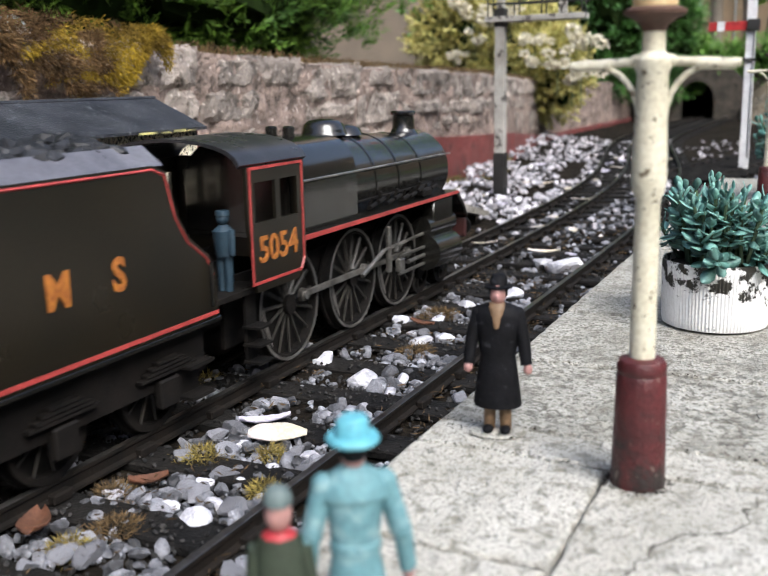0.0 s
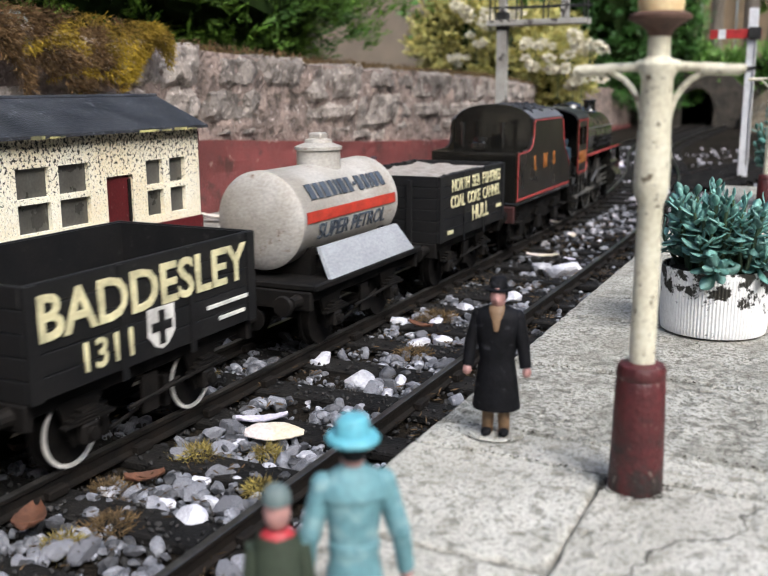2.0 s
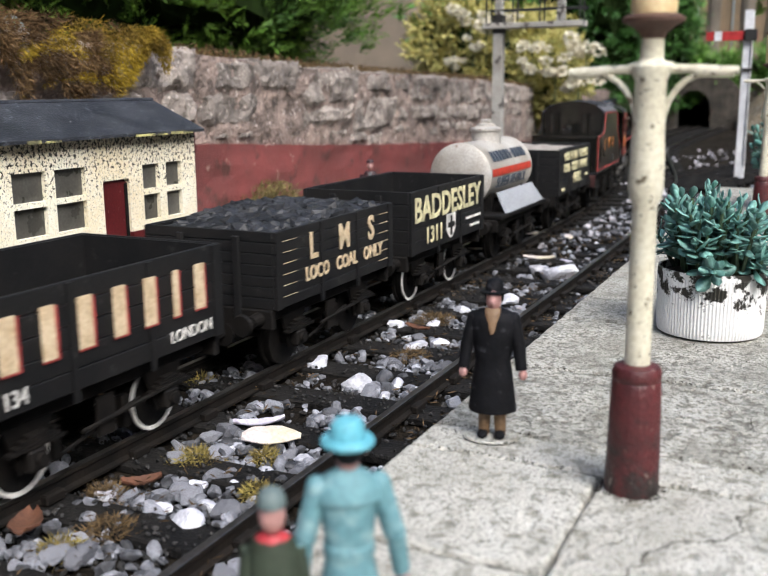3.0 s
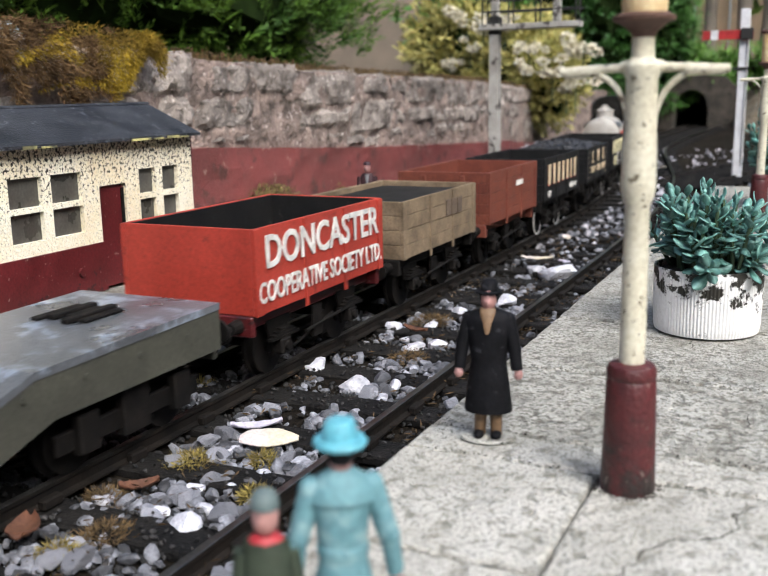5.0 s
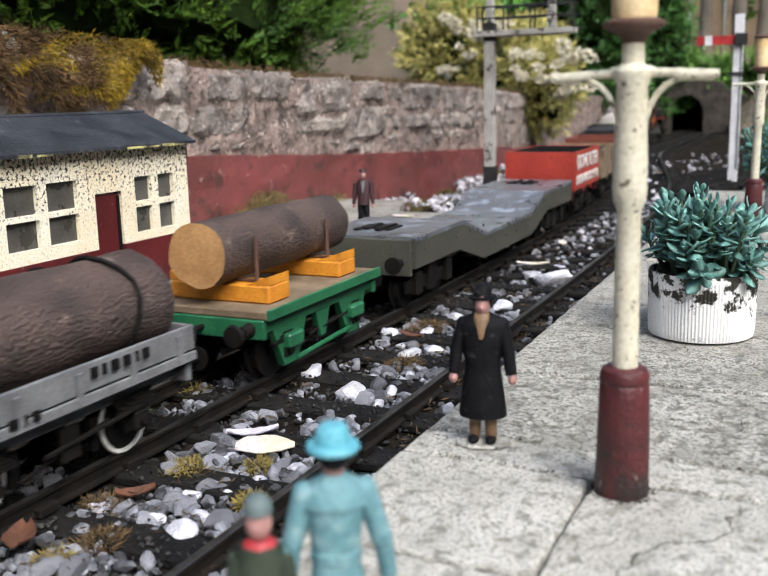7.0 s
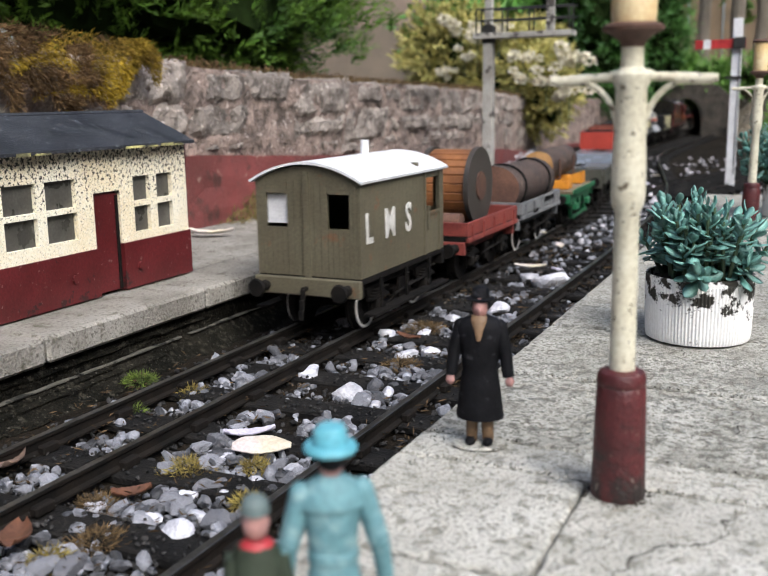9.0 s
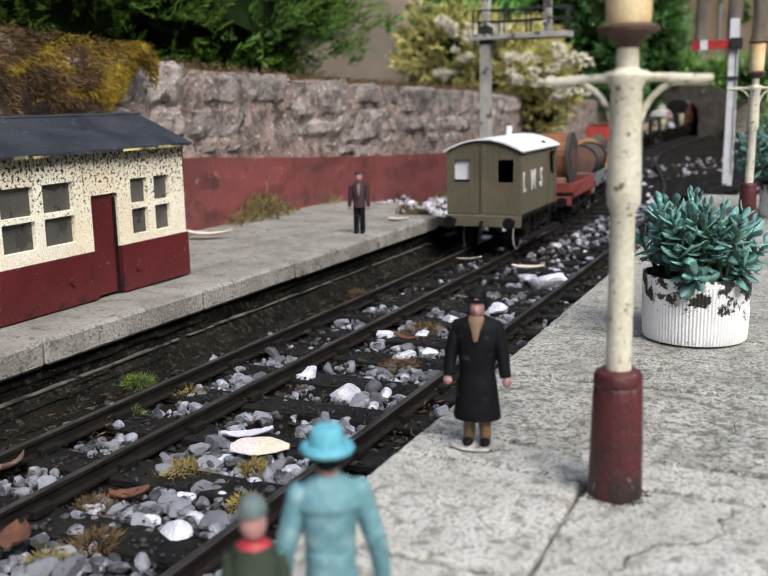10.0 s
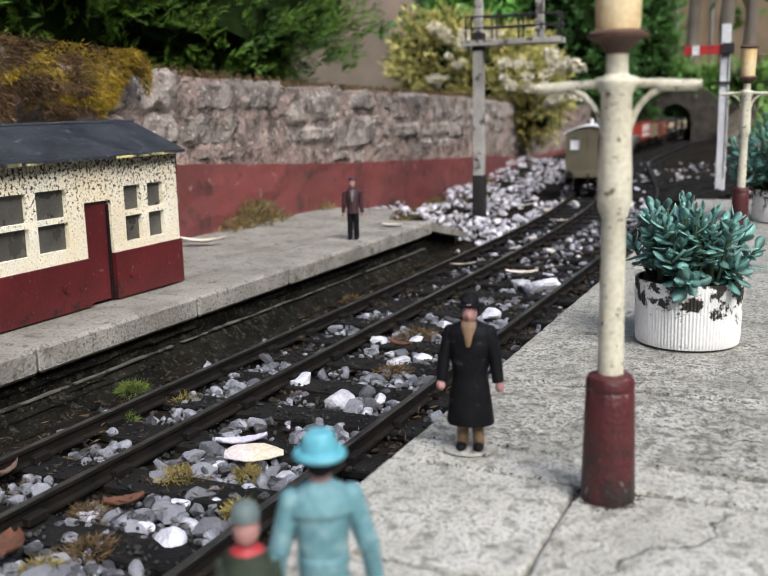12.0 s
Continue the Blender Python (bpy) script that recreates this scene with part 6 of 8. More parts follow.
# ---- the station hut on the far platform ----
def hut():
    y0, y1, xf, xb = 0.016, 0.200, -0.1913, -0.2420
    root = thing("station_hut", "small cream and maroon station building with a slate roof", "building")
    ze, zr, zd = 0.0640, 0.0768, 0.0215
    panes = []
    for cy in (0.0945, 0.1165):
        panes += [(cy - 0.0085, cy + 0.0085, 0.0405, 0.0520), (cy - 0.0085, cy + 0.0085, 0.0270, 0.0383)]
    for cy in (0.1668, 0.1832):
        panes += [(cy - 0.0057, cy + 0.0057, 0.0392, 0.0502), (cy - 0.0057, cy + 0.0057, 0.0252, 0.0367)]
    for cy in (0.0265, 0.0425):
        panes += [(cy - 0.0057, cy + 0.0057, 0.0392, 0.0502), (cy - 0.0057, cy + 0.0057, 0.0252, 0.0367)]
    door = (0.1352, 0.1518)
    ys = sorted({y0, y1, *door, *[p[0] for p in panes], *[p[1] for p in panes]})
    zs = sorted({zd, ze, 0.0450, *[p[2] for p in panes], *[p[3] for p in panes]})

    def hole(y, z):
        return any(a < y < b and c < z < d for a, b, c, d in panes) or (door[0] < y < door[1] and z < 0.0450)

    bm = B()
    for a, b in zip(ys, ys[1:]):
        run = None
        for c, d in zip(zs, zs[1:]):
            if not hole((a + b) / 2, (c + d) / 2):
                run = (run[0], d) if run else (c, d)
            elif run:
                bm_box(bm, xf - 0.0026, xf, a, b, *run)
                run = None
        if run:
            bm_box(bm, xf - 0.0026, xf, a, b, *run)
    bmesh.ops.remove_doubles(bm, verts=bm.verts, dist=1e-6)
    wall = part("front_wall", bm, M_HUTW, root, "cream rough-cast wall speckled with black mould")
    bm = B()
    bm_box(bm, xf - 0.0030, xf + 0.0008, y0, door[0], 0.0008, zd)
    bm_box(bm, xf - 0.0030, xf + 0.0008, door[1], y1 + 0.0006, 0.0008, zd)
    part("plinth", bm, M_MAROON, root, "maroon painted lower wall")
    bm = B()
    bm_box(bm, xb, xf - 0.0026, y1 - 0.0026, y1, 0.0008, ze)
    bm_box(bm, xb, xf - 0.0026, y0, y0 + 0.0026, 0.0008, ze)
    bm_box(bm, xb - 0.0026, xb, y0, y1, 0.0008, ze)
    for a in (y0, y1 - 0.0026):
        bm_prism(bm, [(xb, ze), (xf, ze), ((xf + xb) / 2, zr - 0.002)], "y", a, a + 0.0026)
    part("end_wall", bm, M_MAROON, root)
    bm = B()
    bm_prism(bm, [(door[0] + 0.0004, 0.0015), (door[1] - 0.0004, 0.0015), (door[1] - 0.0004, 0.0435), ((door[0] + door[1]) / 2, 0.0452), (door[0] + 0.0004, 0.0438)], "x", xf - 0.0030, xf - 0.0012)
    d = part("door", bm, M_MAROON, root, "closed maroon door with a curved head")
    bm = B()
    bm_box(bm, xf - 0.0012, xf - 0.0006, door[1] - 0.0024, door[1] - 0.0008, 0.0015, 0.0430)
    part("door_stile", bm, M_FRAME, d)
    for i, (a, b, c, e) in enumerate(panes):
        bm = B()
        bm_box(bm, xf - 0.0026, xf - 0.0021, a - 0.0006, b + 0.0006, c - 0.0006, e + 0.0006)
        part("pane", bm, M_PANE, wall, "dusty grey pane")
    xm = (xf + xb) / 2
    t = 0.0013
    for sx in (1, -1):
        xe = xf + 0.0048 if sx > 0 else xb - 0.0048
        bm = B()
        prof = [(xe, 0.0632), (xm, zr), (xm, zr + t), (xe, 0.0632 + t)]
        bm_prism(bm, prof, "y", y0 - 0.006, y1 + 0.0020)
        part("roof_slope", bm, M_ROOF, root, "dark worn slate-grey roof slope")
    bm = B()
    rng = random.Random(6)
    y = y0 - 0.005
    while y < y1 + 0.003:
        w = rng.uniform(0.004, 0.013)
        if rng.random() < 0.62:
            bm_box(bm, xf + 0.0045, xf + 0.0051, y, y + w, 0.0629, 0.0629 + rng.uniform(0.0007, 0.0015))
        y += w + rng.uniform(0.0005, 0.003)
    part("gutter_paint", bm, M_ROOFEDGE, root, "flaking yellow paint along the eave")
    bm = B()
    bm_cyl(bm, (xm, y0 - 0.006, zr + t), (xm, y1 + 0.0020, zr + t), 0.0010, seg=8)
    part("ridge", bm, M_ROOF, root)
    bm = B()
    bm_box(bm, xf - 0.008, xf - 0.002, y1 + 0.0006, y1 + 0.0040, 0.0500, 0.0625, 0.0004)
    part("bracket", bm, M_MAROON, root)
    bm = B()
    for y, z in ((0.120, 0.011), (0.162, 0.010)):
        bm_cyl(bm, (xf, y, z), (xf + 0.0018, y, z), 0.0018, seg=12)
    part("wall_boss", bm, M_MAROON, root)
    return root


hut()


# ---- platform lamps ----
def lamp():
    root = thing("platform_lamp", "cream iron platform lamp post on a maroon base", "lamp", "platform lamps")
    bm = B()
    bm_lathe(bm, [(0.0057, 0.0), (0.0056, 0.003), (0.0054, 0.008), (0.0051, 0.020), (0.0050, 0.0236), (0.0048, 0.0240), (0.0050, 0.0244), (0.0050, 0.0258), (0.0045, 0.0269), (0.0026, 0.0274)], seg=28)
    for v in bm.verts:
        if v.co.z < 0.004:
            k = 1 + 0.10 * noise.noise(Vector((v.co.x * 300, v.co.y * 300, 1)))
            v.co.x *= k
            v.co.y *= k
    part("base", bm, M_LAMPBASE, root, "worn maroon cylindrical base", True)
    bm = B()
    bm_lathe(bm, [(0.0026, 0.0272), (0.0025, 0.045), (0.0024, 0.0595), (0.0031, 0.0610), (0.0034, 0.0630), (0.0033, 0.0700), (0.0031, 0.0740), (0.0030, 0.0835), (0.0036, 0.0847), (0.0036, 0.0862), (0.0022, 0.0876), (0.0021, 0.0930)], seg=24)
    part("post", bm, M_LAMPW, root, "chipped cream painted iron post", True)
    for sx in (-1, 1):
        bm = B()
        bm_cyl(bm, (sx * 0.002, 0, 0.0858), (sx * 0.0158, 0.0, 0.0852), 0.0009, 0.0008, seg=10)
        bm_cyl(bm, (sx * 0.0080, 0, 0.0853), (sx * 0.0150, 0.0, 0.0850), 0.0012, 0.0010, seg=10)
        bm_cyl(bm, (sx * 0.0028, 0, 0.0858), (sx * 0.0042, 0, 0.0858), 0.0014, 0.0010, seg=10)
        pts = [(0.0024 + 0.0080 * (1 - math.cos(radians(a))), 0.0745 + 0.0104 * math.sin(radians(a))) for a in range(0, 91, 15)]
        for (a, b), (c, d) in zip(pts, pts[1:]):
            bm_cyl(bm, (sx * a, 0, b), (sx * c, 0, d), 0.0006, seg=8)
        part("ladder_arm", bm, M_LAMPW, root, "", True)
    bm = B()
    bm_lathe(bm, [(0.0021, 0.0912), (0.0026, 0.0924), (0.0042, 0.0936), (0.0058, 0.0944), (0.0059, 0.0951), (0.0044, 0.0958)], seg=24)
    part("lantern_seat", bm, M_RUST, root, "rusty brown collar", True)
    bm = B()
    bm_lathe(bm, [(0.0041, 0.0956), (0.0043, 0.0970), (0.0046, 0.1120), (0.0043, 0.1130)], seg=24)
    part("lantern", bm, M_GLOBE, root, "yellowed cream lantern", True)
    bm = B()
    bm_lathe(bm, [(0.0052, 0.1126), (0.0056, 0.1134), (0.0050, 0.1143), (0.0046, 0.1146)], seg=24)
    part("lantern_cap", bm, M_RUST, root, "", True)
    return root


near_lamp = lamp()
near_lamp.matrix_world = pose(0.0531, 0.0143, 0, 0.3, 0.0, 0)
copy_thing(near_lamp, pose(0.0478, 0.4613, 0, 0, 0.6, 4))


# ---- planters ----
def planter(cx, cy, r, h, seed, leaves, far=False, grow=1.0):
    rng = random.Random(seed)
    root = thing("planter", "white ribbed pot with blue-green succulents, stained with soil", "planter", "planters", (cx, cy, 0))
    bm = B()
    seg = 192
    rings = []
    for z, rr, rib in ((0.0006, 0.955, 1), (0.0025, 0.975, 1), (h - 0.0022, 1.0, 1), (h - 0.0018, 1.0, 0), (h, 1.0, 0), (h, 0.95, 0), (h - 0.004, 0.94, 0)):
        ring = []
        for i in range(seg):
            a = 2 * math.pi * i / seg
            q = r * rr * (1 + (0.010 if i % 2 else -0.004) * rib)
            ring.append(bm.verts.new((q * math.cos(a), q * math.sin(a), z)))
        rings.append(ring)
    for a, b in zip(rings, rings[1:]):
        for i in range(seg):
            bm.faces.new((a[i], a[(i + 1) % seg], b[(i + 1) % seg], b[i]))
    bm.faces.new(rings[0][::-1])
    pot = part("pot", bm, M_POT, root, "white ribbed pot flecked with dark soil")
    bm = B()
    bm_lathe(bm, [(r * 0.2, h - 0.004), (r * 0.94, h - 0.0035), (r * 0.9, h - 0.002), (r * 0.3, h - 0.001)], seg=24)
    part("soil", bm, M_SOIL, root, "dark potting soil")
    # one succulent leaf: a thick pointed oval
    verts, faces = [], []
    for k, (t, w, z) in enumerate(((0, 0.10, 0), (0.25, 0.52, 0.05), (0.55, 0.92, 0.10), (0.8, 0.78, 0.20), (0.95, 0.35, 0.30), (1.0, 0.04, 0.34))):
        for s, dz in ((-1, 0.03), (0, -0.07), (1, 0.03), (0, 0.08)):
            verts.append((s * w * 0.33, t, z * 0.45 + dz * (1 - 0.6 * t)))
    for k in range(5):
        for s in range(4):
            faces.append((k * 4 + s, k * 4 + (s + 1) % 4, k * 4 + 4 + (s + 1) % 4, k * 4 + 4 + s))
    faces.append((20, 21, 22, 23))
    leafmat = M_LEAF2 if far else M_LEAF
    leaf = quads("leaf", verts, faces, leafmat)
    leaf.polygons.foreach_set("use_smooth", [True] * len(leaf.polygons))
    stems = B()
    heads = []
    n = leaves // 11 if far else 66
    for k in range(n):
        a = rng.uniform(0, 6.28)
        rad = r * 0.80 * math.sqrt((k + 0.5) / n)
        b = Vector((rad * math.cos(a + k * 2.4), rad * math.sin(a + k * 2.4), h - 0.002))
        out = Vector((b.x, b.y, 0)) / r
        tall = rng.uniform(0.005, 0.027) * (1.15 - 0.40 * out.length) * grow
        tip = b + Vector((out.x * 0.007 * grow ** 2, out.y * 0.007 * grow ** 2, tall)) + Vector((rng.uniform(-1, 1), rng.uniform(-1, 1), 0)) * 0.004
        bm_cyl(stems, b, tip, 0.0008, 0.0006, seg=6)
        heads.append((b, tip))
    tagged(part("stem_mass", stems, M_STEM, root), kind="stuff")
    joined_v, joined_f = [], []
    for h_, (b, tip) in enumerate(heads):
        axis = (tip - b).normalized()
        for j in range(11):
            t = 0.40 + 0.60 * j / 10
            p = b.lerp(tip, t)
            ang = j * 2.4 + rng.uniform(-0.3, 0.3)
            lean = radians(92 - 62 * (j / 10) ** 1.6 + rng.uniform(-16, 16))
            size = (0.0066 if j < 8 else 0.0050) * rng.uniform(0.7, 1.2) * grow ** 0.3
            m = Matrix.Translation(p) @ axis.to_track_quat("Z", "Y").to_matrix().to_4x4() @ Matrix.Rotation(ang, 4, "Z") @ Matrix.Rotation(radians(90) - lean, 4, "X") @ Matrix.Scale(size, 4)
            if far or h_ % 3:
                o = len(joined_v)
                joined_v += [tuple(m @ v.co) for v in leaf.vertices]
                joined_f += [tuple(o + i for i in f.vertices) for f in leaf.polygons]
            else:
                piece("leaf", leaf, root, m)
    if joined_v:
        ob = new("foliage", quads("foliage", joined_v, joined_f, M_LEAF2))
        ob.data.polygons.foreach_set("use_smooth", [True] * len(ob.data.polygons))
        ob.parent = root
        tagged(ob, "blue-green succulent leaves", kind="stuff")
    return root


planter(0.0520, 0.1580, 0.0178, 0.0225, 5, 297)
planter(0.0730, 0.5200, 0.0215, 0.0220, 8, 900, True, 1.9)


# ---- painted figures, each one plain shape ----
def figure(name, label, at, rz, mats, lofts, tubes, balls, slim=1.0):
    bm = B()

    def paint(before, i):
        for f in bm.faces:
            if f not in before:
                f.material_index = i

    for rings, i in lofts:
        k = set(bm.faces)
        seg = 20
        rows = [[bm.verts.new((cx + rx * math.cos(2 * math.pi * j / seg), cy + ry * math.sin(2 * math.pi * j / seg), z)) for j in range(seg)] for z, rx, ry, cx, cy in rings]
        for a, b in zip(rows, rows[1:]):
            for j in range(seg):
                bm.faces.new((a[j], a[(j + 1) % seg], b[(j + 1) % seg], b[j]))
        bm.faces.new(rows[0][::-1])
        bm.faces.new(rows[-1])
        paint(k, i)
    for a, b, r0, r1, i in tubes:
        k = set(bm.faces)
        bm_cyl(bm, a, b, r0, r1, seg=12)
        paint(k, i)
    for c, s, i in balls:
        k = set(bm.faces)
        bmesh.ops.create_icosphere(bm, subdivisions=3, radius=1, matrix=Matrix.Translation(c) @ Matrix.Diagonal((*s, 1)))
        paint(k, i)
    for v in bm.verts:
        v.co.x *= slim
        v.co.y *= slim
    ob = new(name, mesh_of(name, bm, mats, True))
    ob.matrix_world = pose(*at, rz=rz)
    return tagged(ob, label, "figurine", "painted figurines")


# facing the camera's side of the platform
figure("standing_figurine", "painted figurine in a long black coat and hat", (0.0170, 0.0303, 0), 12,
       [M_COATB, M_SKIN, M_LEG, M_SLAB],
       [([(0.0003, 0.0076, 0.0055, 0, 0), (0.0008, 0.0072, 0.0052, 0, 0)], 3),
        ([(0.0072, 0.0062, 0.0046, 0, 0), (0.0078, 0.0064, 0.0047, 0, 0), (0.0160, 0.0052, 0.0040, 0, 0), (0.0195, 0.0046, 0.0034, 0, 0), (0.0255, 0.0058, 0.0040, 0, 0), (0.0292, 0.0066, 0.0040, 0, 0), (0.0312, 0.0052, 0.0034, 0, 0), (0.0322, 0.0024, 0.0022, 0, 0)], 0),
        ([(0.0358, 0.0036, 0.0038, 0, 0.0004), (0.0362, 0.0037, 0.0039, 0, 0.0004), (0.0364, 0.0024, 0.0026, 0, 0.0006), (0.0382, 0.0022, 0.0024, 0, 0.0008), (0.0389, 0.0016, 0.0018, 0, 0.0008), (0.0391, 0.0007, 0.0009, 0, 0.0008)], 0),
        ([(0.0268, 0.0005, 0.0005, 0, -0.0040), (0.0315, 0.0020, 0.0006, 0, -0.0032), (0.0325, 0.0020, 0.0010, 0, -0.0018)], 2)],
       [((-0.0022, 0, 0.0012), (-0.0020, 0, 0.0075), 0.0015, 0.0017, 2), ((0.0022, 0, 0.0012), (0.0020, 0, 0.0075), 0.0015, 0.0017, 2),
        ((-0.0050, 0, 0.0298), (-0.0068, -0.0006, 0.0235), 0.0019, 0.0018, 0), ((-0.0068, -0.0006, 0.0238), (-0.0074, -0.0016, 0.0178), 0.0018, 0.0015, 0),
        ((0.0050, 0, 0.0298), (0.0066, -0.0006, 0.0235), 0.0019, 0.0018, 0), ((0.0066, -0.0006, 0.0238), (0.0076, -0.0016, 0.0178), 0.0018, 0.0015, 0)],
       [((0, -0.0008, 0.0342), (0.0020, 0.0024, 0.0027), 1), ((0, 0.0008, 0.0347), (0.0025, 0.0023, 0.0024), 0), ((-0.0050, 0, 0.0296), (0.0020, 0.0020, 0.0018), 0), ((0.0050, 0, 0.0296), (0.0020, 0.0020, 0.0018), 0), ((0, -0.0030, 0.0340), (0.0005, 0.0007, 0.0007), 1), ((-0.0076, -0.0020, 0.0168), (0.0012, 0.0013, 0.0013), 1), ((0.0080, -0.0020, 0.0168), (0.0012, 0.0013, 0.0013), 1),
        ((-0.0023, -0.0018, 0.0016), (0.0014, 0.0024, 0.0010), 0), ((0.0023, -0.0018, 0.0016), (0.0014, 0.0024, 0.0010), 0)], 0.90)

figure("woman_figurine", "painted figurine of a woman in a turquoise coat and brimmed hat", (0.0287, -0.0668, 0), 34,
       [M_TEAL, M_HAT, M_SKIN, M_COATB],
       [([(0.0010, 0.0062, 0.0050, 0, 0), (0.0080, 0.0060, 0.0048, 0, 0), (0.0150, 0.0054, 0.0043, 0, 0), (0.0190, 0.0043, 0.0034, 0, 0), (0.0200, 0.0044, 0.0035, 0, 0), (0.0250, 0.0052, 0.0038, 0, 0), (0.0285, 0.0062, 0.0038, 0, 0), (0.0303, 0.0050, 0.0032, 0, 0), (0.0315, 0.0022, 0.0020, 0, 0)], 0),
        ([(0.0350, 0.0048, 0.0050, 0, 0), (0.0354, 0.0050, 0.0052, 0, 0), (0.0359, 0.0046, 0.0048, 0, 0), (0.0360, 0.0034, 0.0035, 0, 0), (0.0366, 0.0032, 0.0033, 0, 0), (0.0378, 0.0030, 0.0031, 0, 0), (0.0385, 0.0024, 0.0025, 0.0002, 0), (0.0387, 0.0012, 0.0013, 0.0004, 0)], 1),
        ([(0.0003, 0.0070, 0.0055, 0, 0), (0.0012, 0.0068, 0.0053, 0, 0)], 0),
        ([(0.0188, 0.0045, 0.0036, 0, 0), (0.0190, 0.0048, 0.0039, 0, 0), (0.0203, 0.0048, 0.0039, 0, 0), (0.0205, 0.0045, 0.0036, 0, 0)], 0),
        ([(0.0272, 0.0068, 0.0044, 0, 0), (0.0290, 0.0062, 0.0041, 0, 0), (0.0308, 0.0036, 0.0029, 0, 0)], 0)],
       [((-0.0056, 0, 0.0288), (-0.0082, -0.0004, 0.0215), 0.0022, 0.0020, 0), ((-0.0084, -0.0004, 0.0215), (-0.0090, 0.0014, 0.0150), 0.0019, 0.0016, 0),
        ((0.0056, 0, 0.0288), (0.0084, -0.0004, 0.0215), 0.0022, 0.0020, 0), ((0.0086, -0.0004, 0.0215), (0.0100, 0.0014, 0.0150), 0.0019, 0.0016, 0)],
       [((0, 0.0003, 0.0335), (0.0024, 0.0026, 0.0030), 2), ((0, -0.0006, 0.0340), (0.0026, 0.0024, 0.0021), 3), ((-0.0056, 0, 0.0287), (0.0023, 0.0022, 0.0020), 0), ((0.0056, 0, 0.0287), (0.0023, 0.0022, 0.0020), 0), ((-0.0091, 0.0018, 0.0140), (0.0012, 0.0013, 0.0014), 2), ((0.0102, 0.0018, 0.0140), (0.0012, 0.0013, 0.0014), 2)], 0.76)

figure("child_figurine", "painted child figurine in a dark green coat and red scarf", (0.0204, -0.0735, 0), 30,
       [M_OLIVEC, M_SCARF, M_SKIN, mat("grey_green_cap", (0.11, 0.15, 0.15), rough=0.6)],
       [([(0.0004, 0.0050, 0.0042, 0, 0), (0.0080, 0.0049, 0.0040, 0, 0), (0.0160, 0.0044, 0.0034, 0, 0), (0.0205, 0.0046, 0.0032, 0, 0), (0.0225, 0.0036, 0.0027, 0, 0)], 0),
        ([(0.0205, 0.0034, 0.0028, 0, 0), (0.0214, 0.0035, 0.0029, 0, 0), (0.0226, 0.0031, 0.0027, 0, 0), (0.0232, 0.0020, 0.0019, 0, 0)], 1),
        ([(0.0272, 0.0026, 0.0028, 0, 0), (0.0284, 0.0025, 0.0027, 0, 0), (0.0293, 0.0019, 0.0020, 0, 0), (0.0297, 0.0009, 0.0010, 0, 0)], 3)],
       [((-0.0042, 0, 0.0208), (-0.0058, 0.0004, 0.0120), 0.0016, 0.0013, 0), ((0.0042, 0, 0.0208), (0.0058, 0.0004, 0.0120), 0.0016, 0.0013, 0)],
       [((0, 0, 0.0256), (0.0024, 0.0025, 0.0026), 2)], 0.78)

figure("distant_figurine", "small painted figurine in a dark maroon suit", (-0.1754, 0.3595, 0), 20,
       [M_MAN, M_SKIN, M_COATB, M_GREY],
       [([(0.0165, 0.0040, 0.0030, 0, 0), (0.0210, 0.0036, 0.0027, 0, 0), (0.0290, 0.0050, 0.0030, 0, 0), (0.0320, 0.0030, 0.0024, 0, 0)], 0),
        ([(0.0373, 0.0026, 0.0027, 0, 0), (0.0388, 0.0022, 0.0023, 0, 0), (0.0393, 0.0010, 0.0011, 0, 0)], 0),
        ([(0.0240, 0.0004, 0.0004, 0, -0.0032), (0.0315, 0.0014, 0.0006, 0, -0.0026)], 3)],
       [((-0.0020, 0, 0.0008), (-0.0018, 0, 0.0175), 0.0016, 0.0020, 2), ((0.0020, 0, 0.0008), (0.0018, 0, 0.0175), 0.0016, 0.0020, 2),
        ((-0.0048, 0, 0.0300), (-0.0060, -0.0010, 0.0170), 0.0016, 0.0012, 0), ((0.0048, 0, 0.0300), (0.0060, -0.0010, 0.0170), 0.0016, 0.0012, 0)],
       [((0, 0, 0.0352), (0.0022, 0.0024, 0.0028), 1), ((-0.0060, -0.001, 0.0160), (0.0011, 0.0011, 0.0013), 1), ((0.0060, -0.001, 0.0160), (0.0011, 0.0011, 0.0013), 1), ((-0.002, -0.0015, 0.001), (0.0014, 0.0024, 0.001), 2), ((0.002, -0.0015, 0.001), (0.0014, 0.0024, 0.001), 2)])


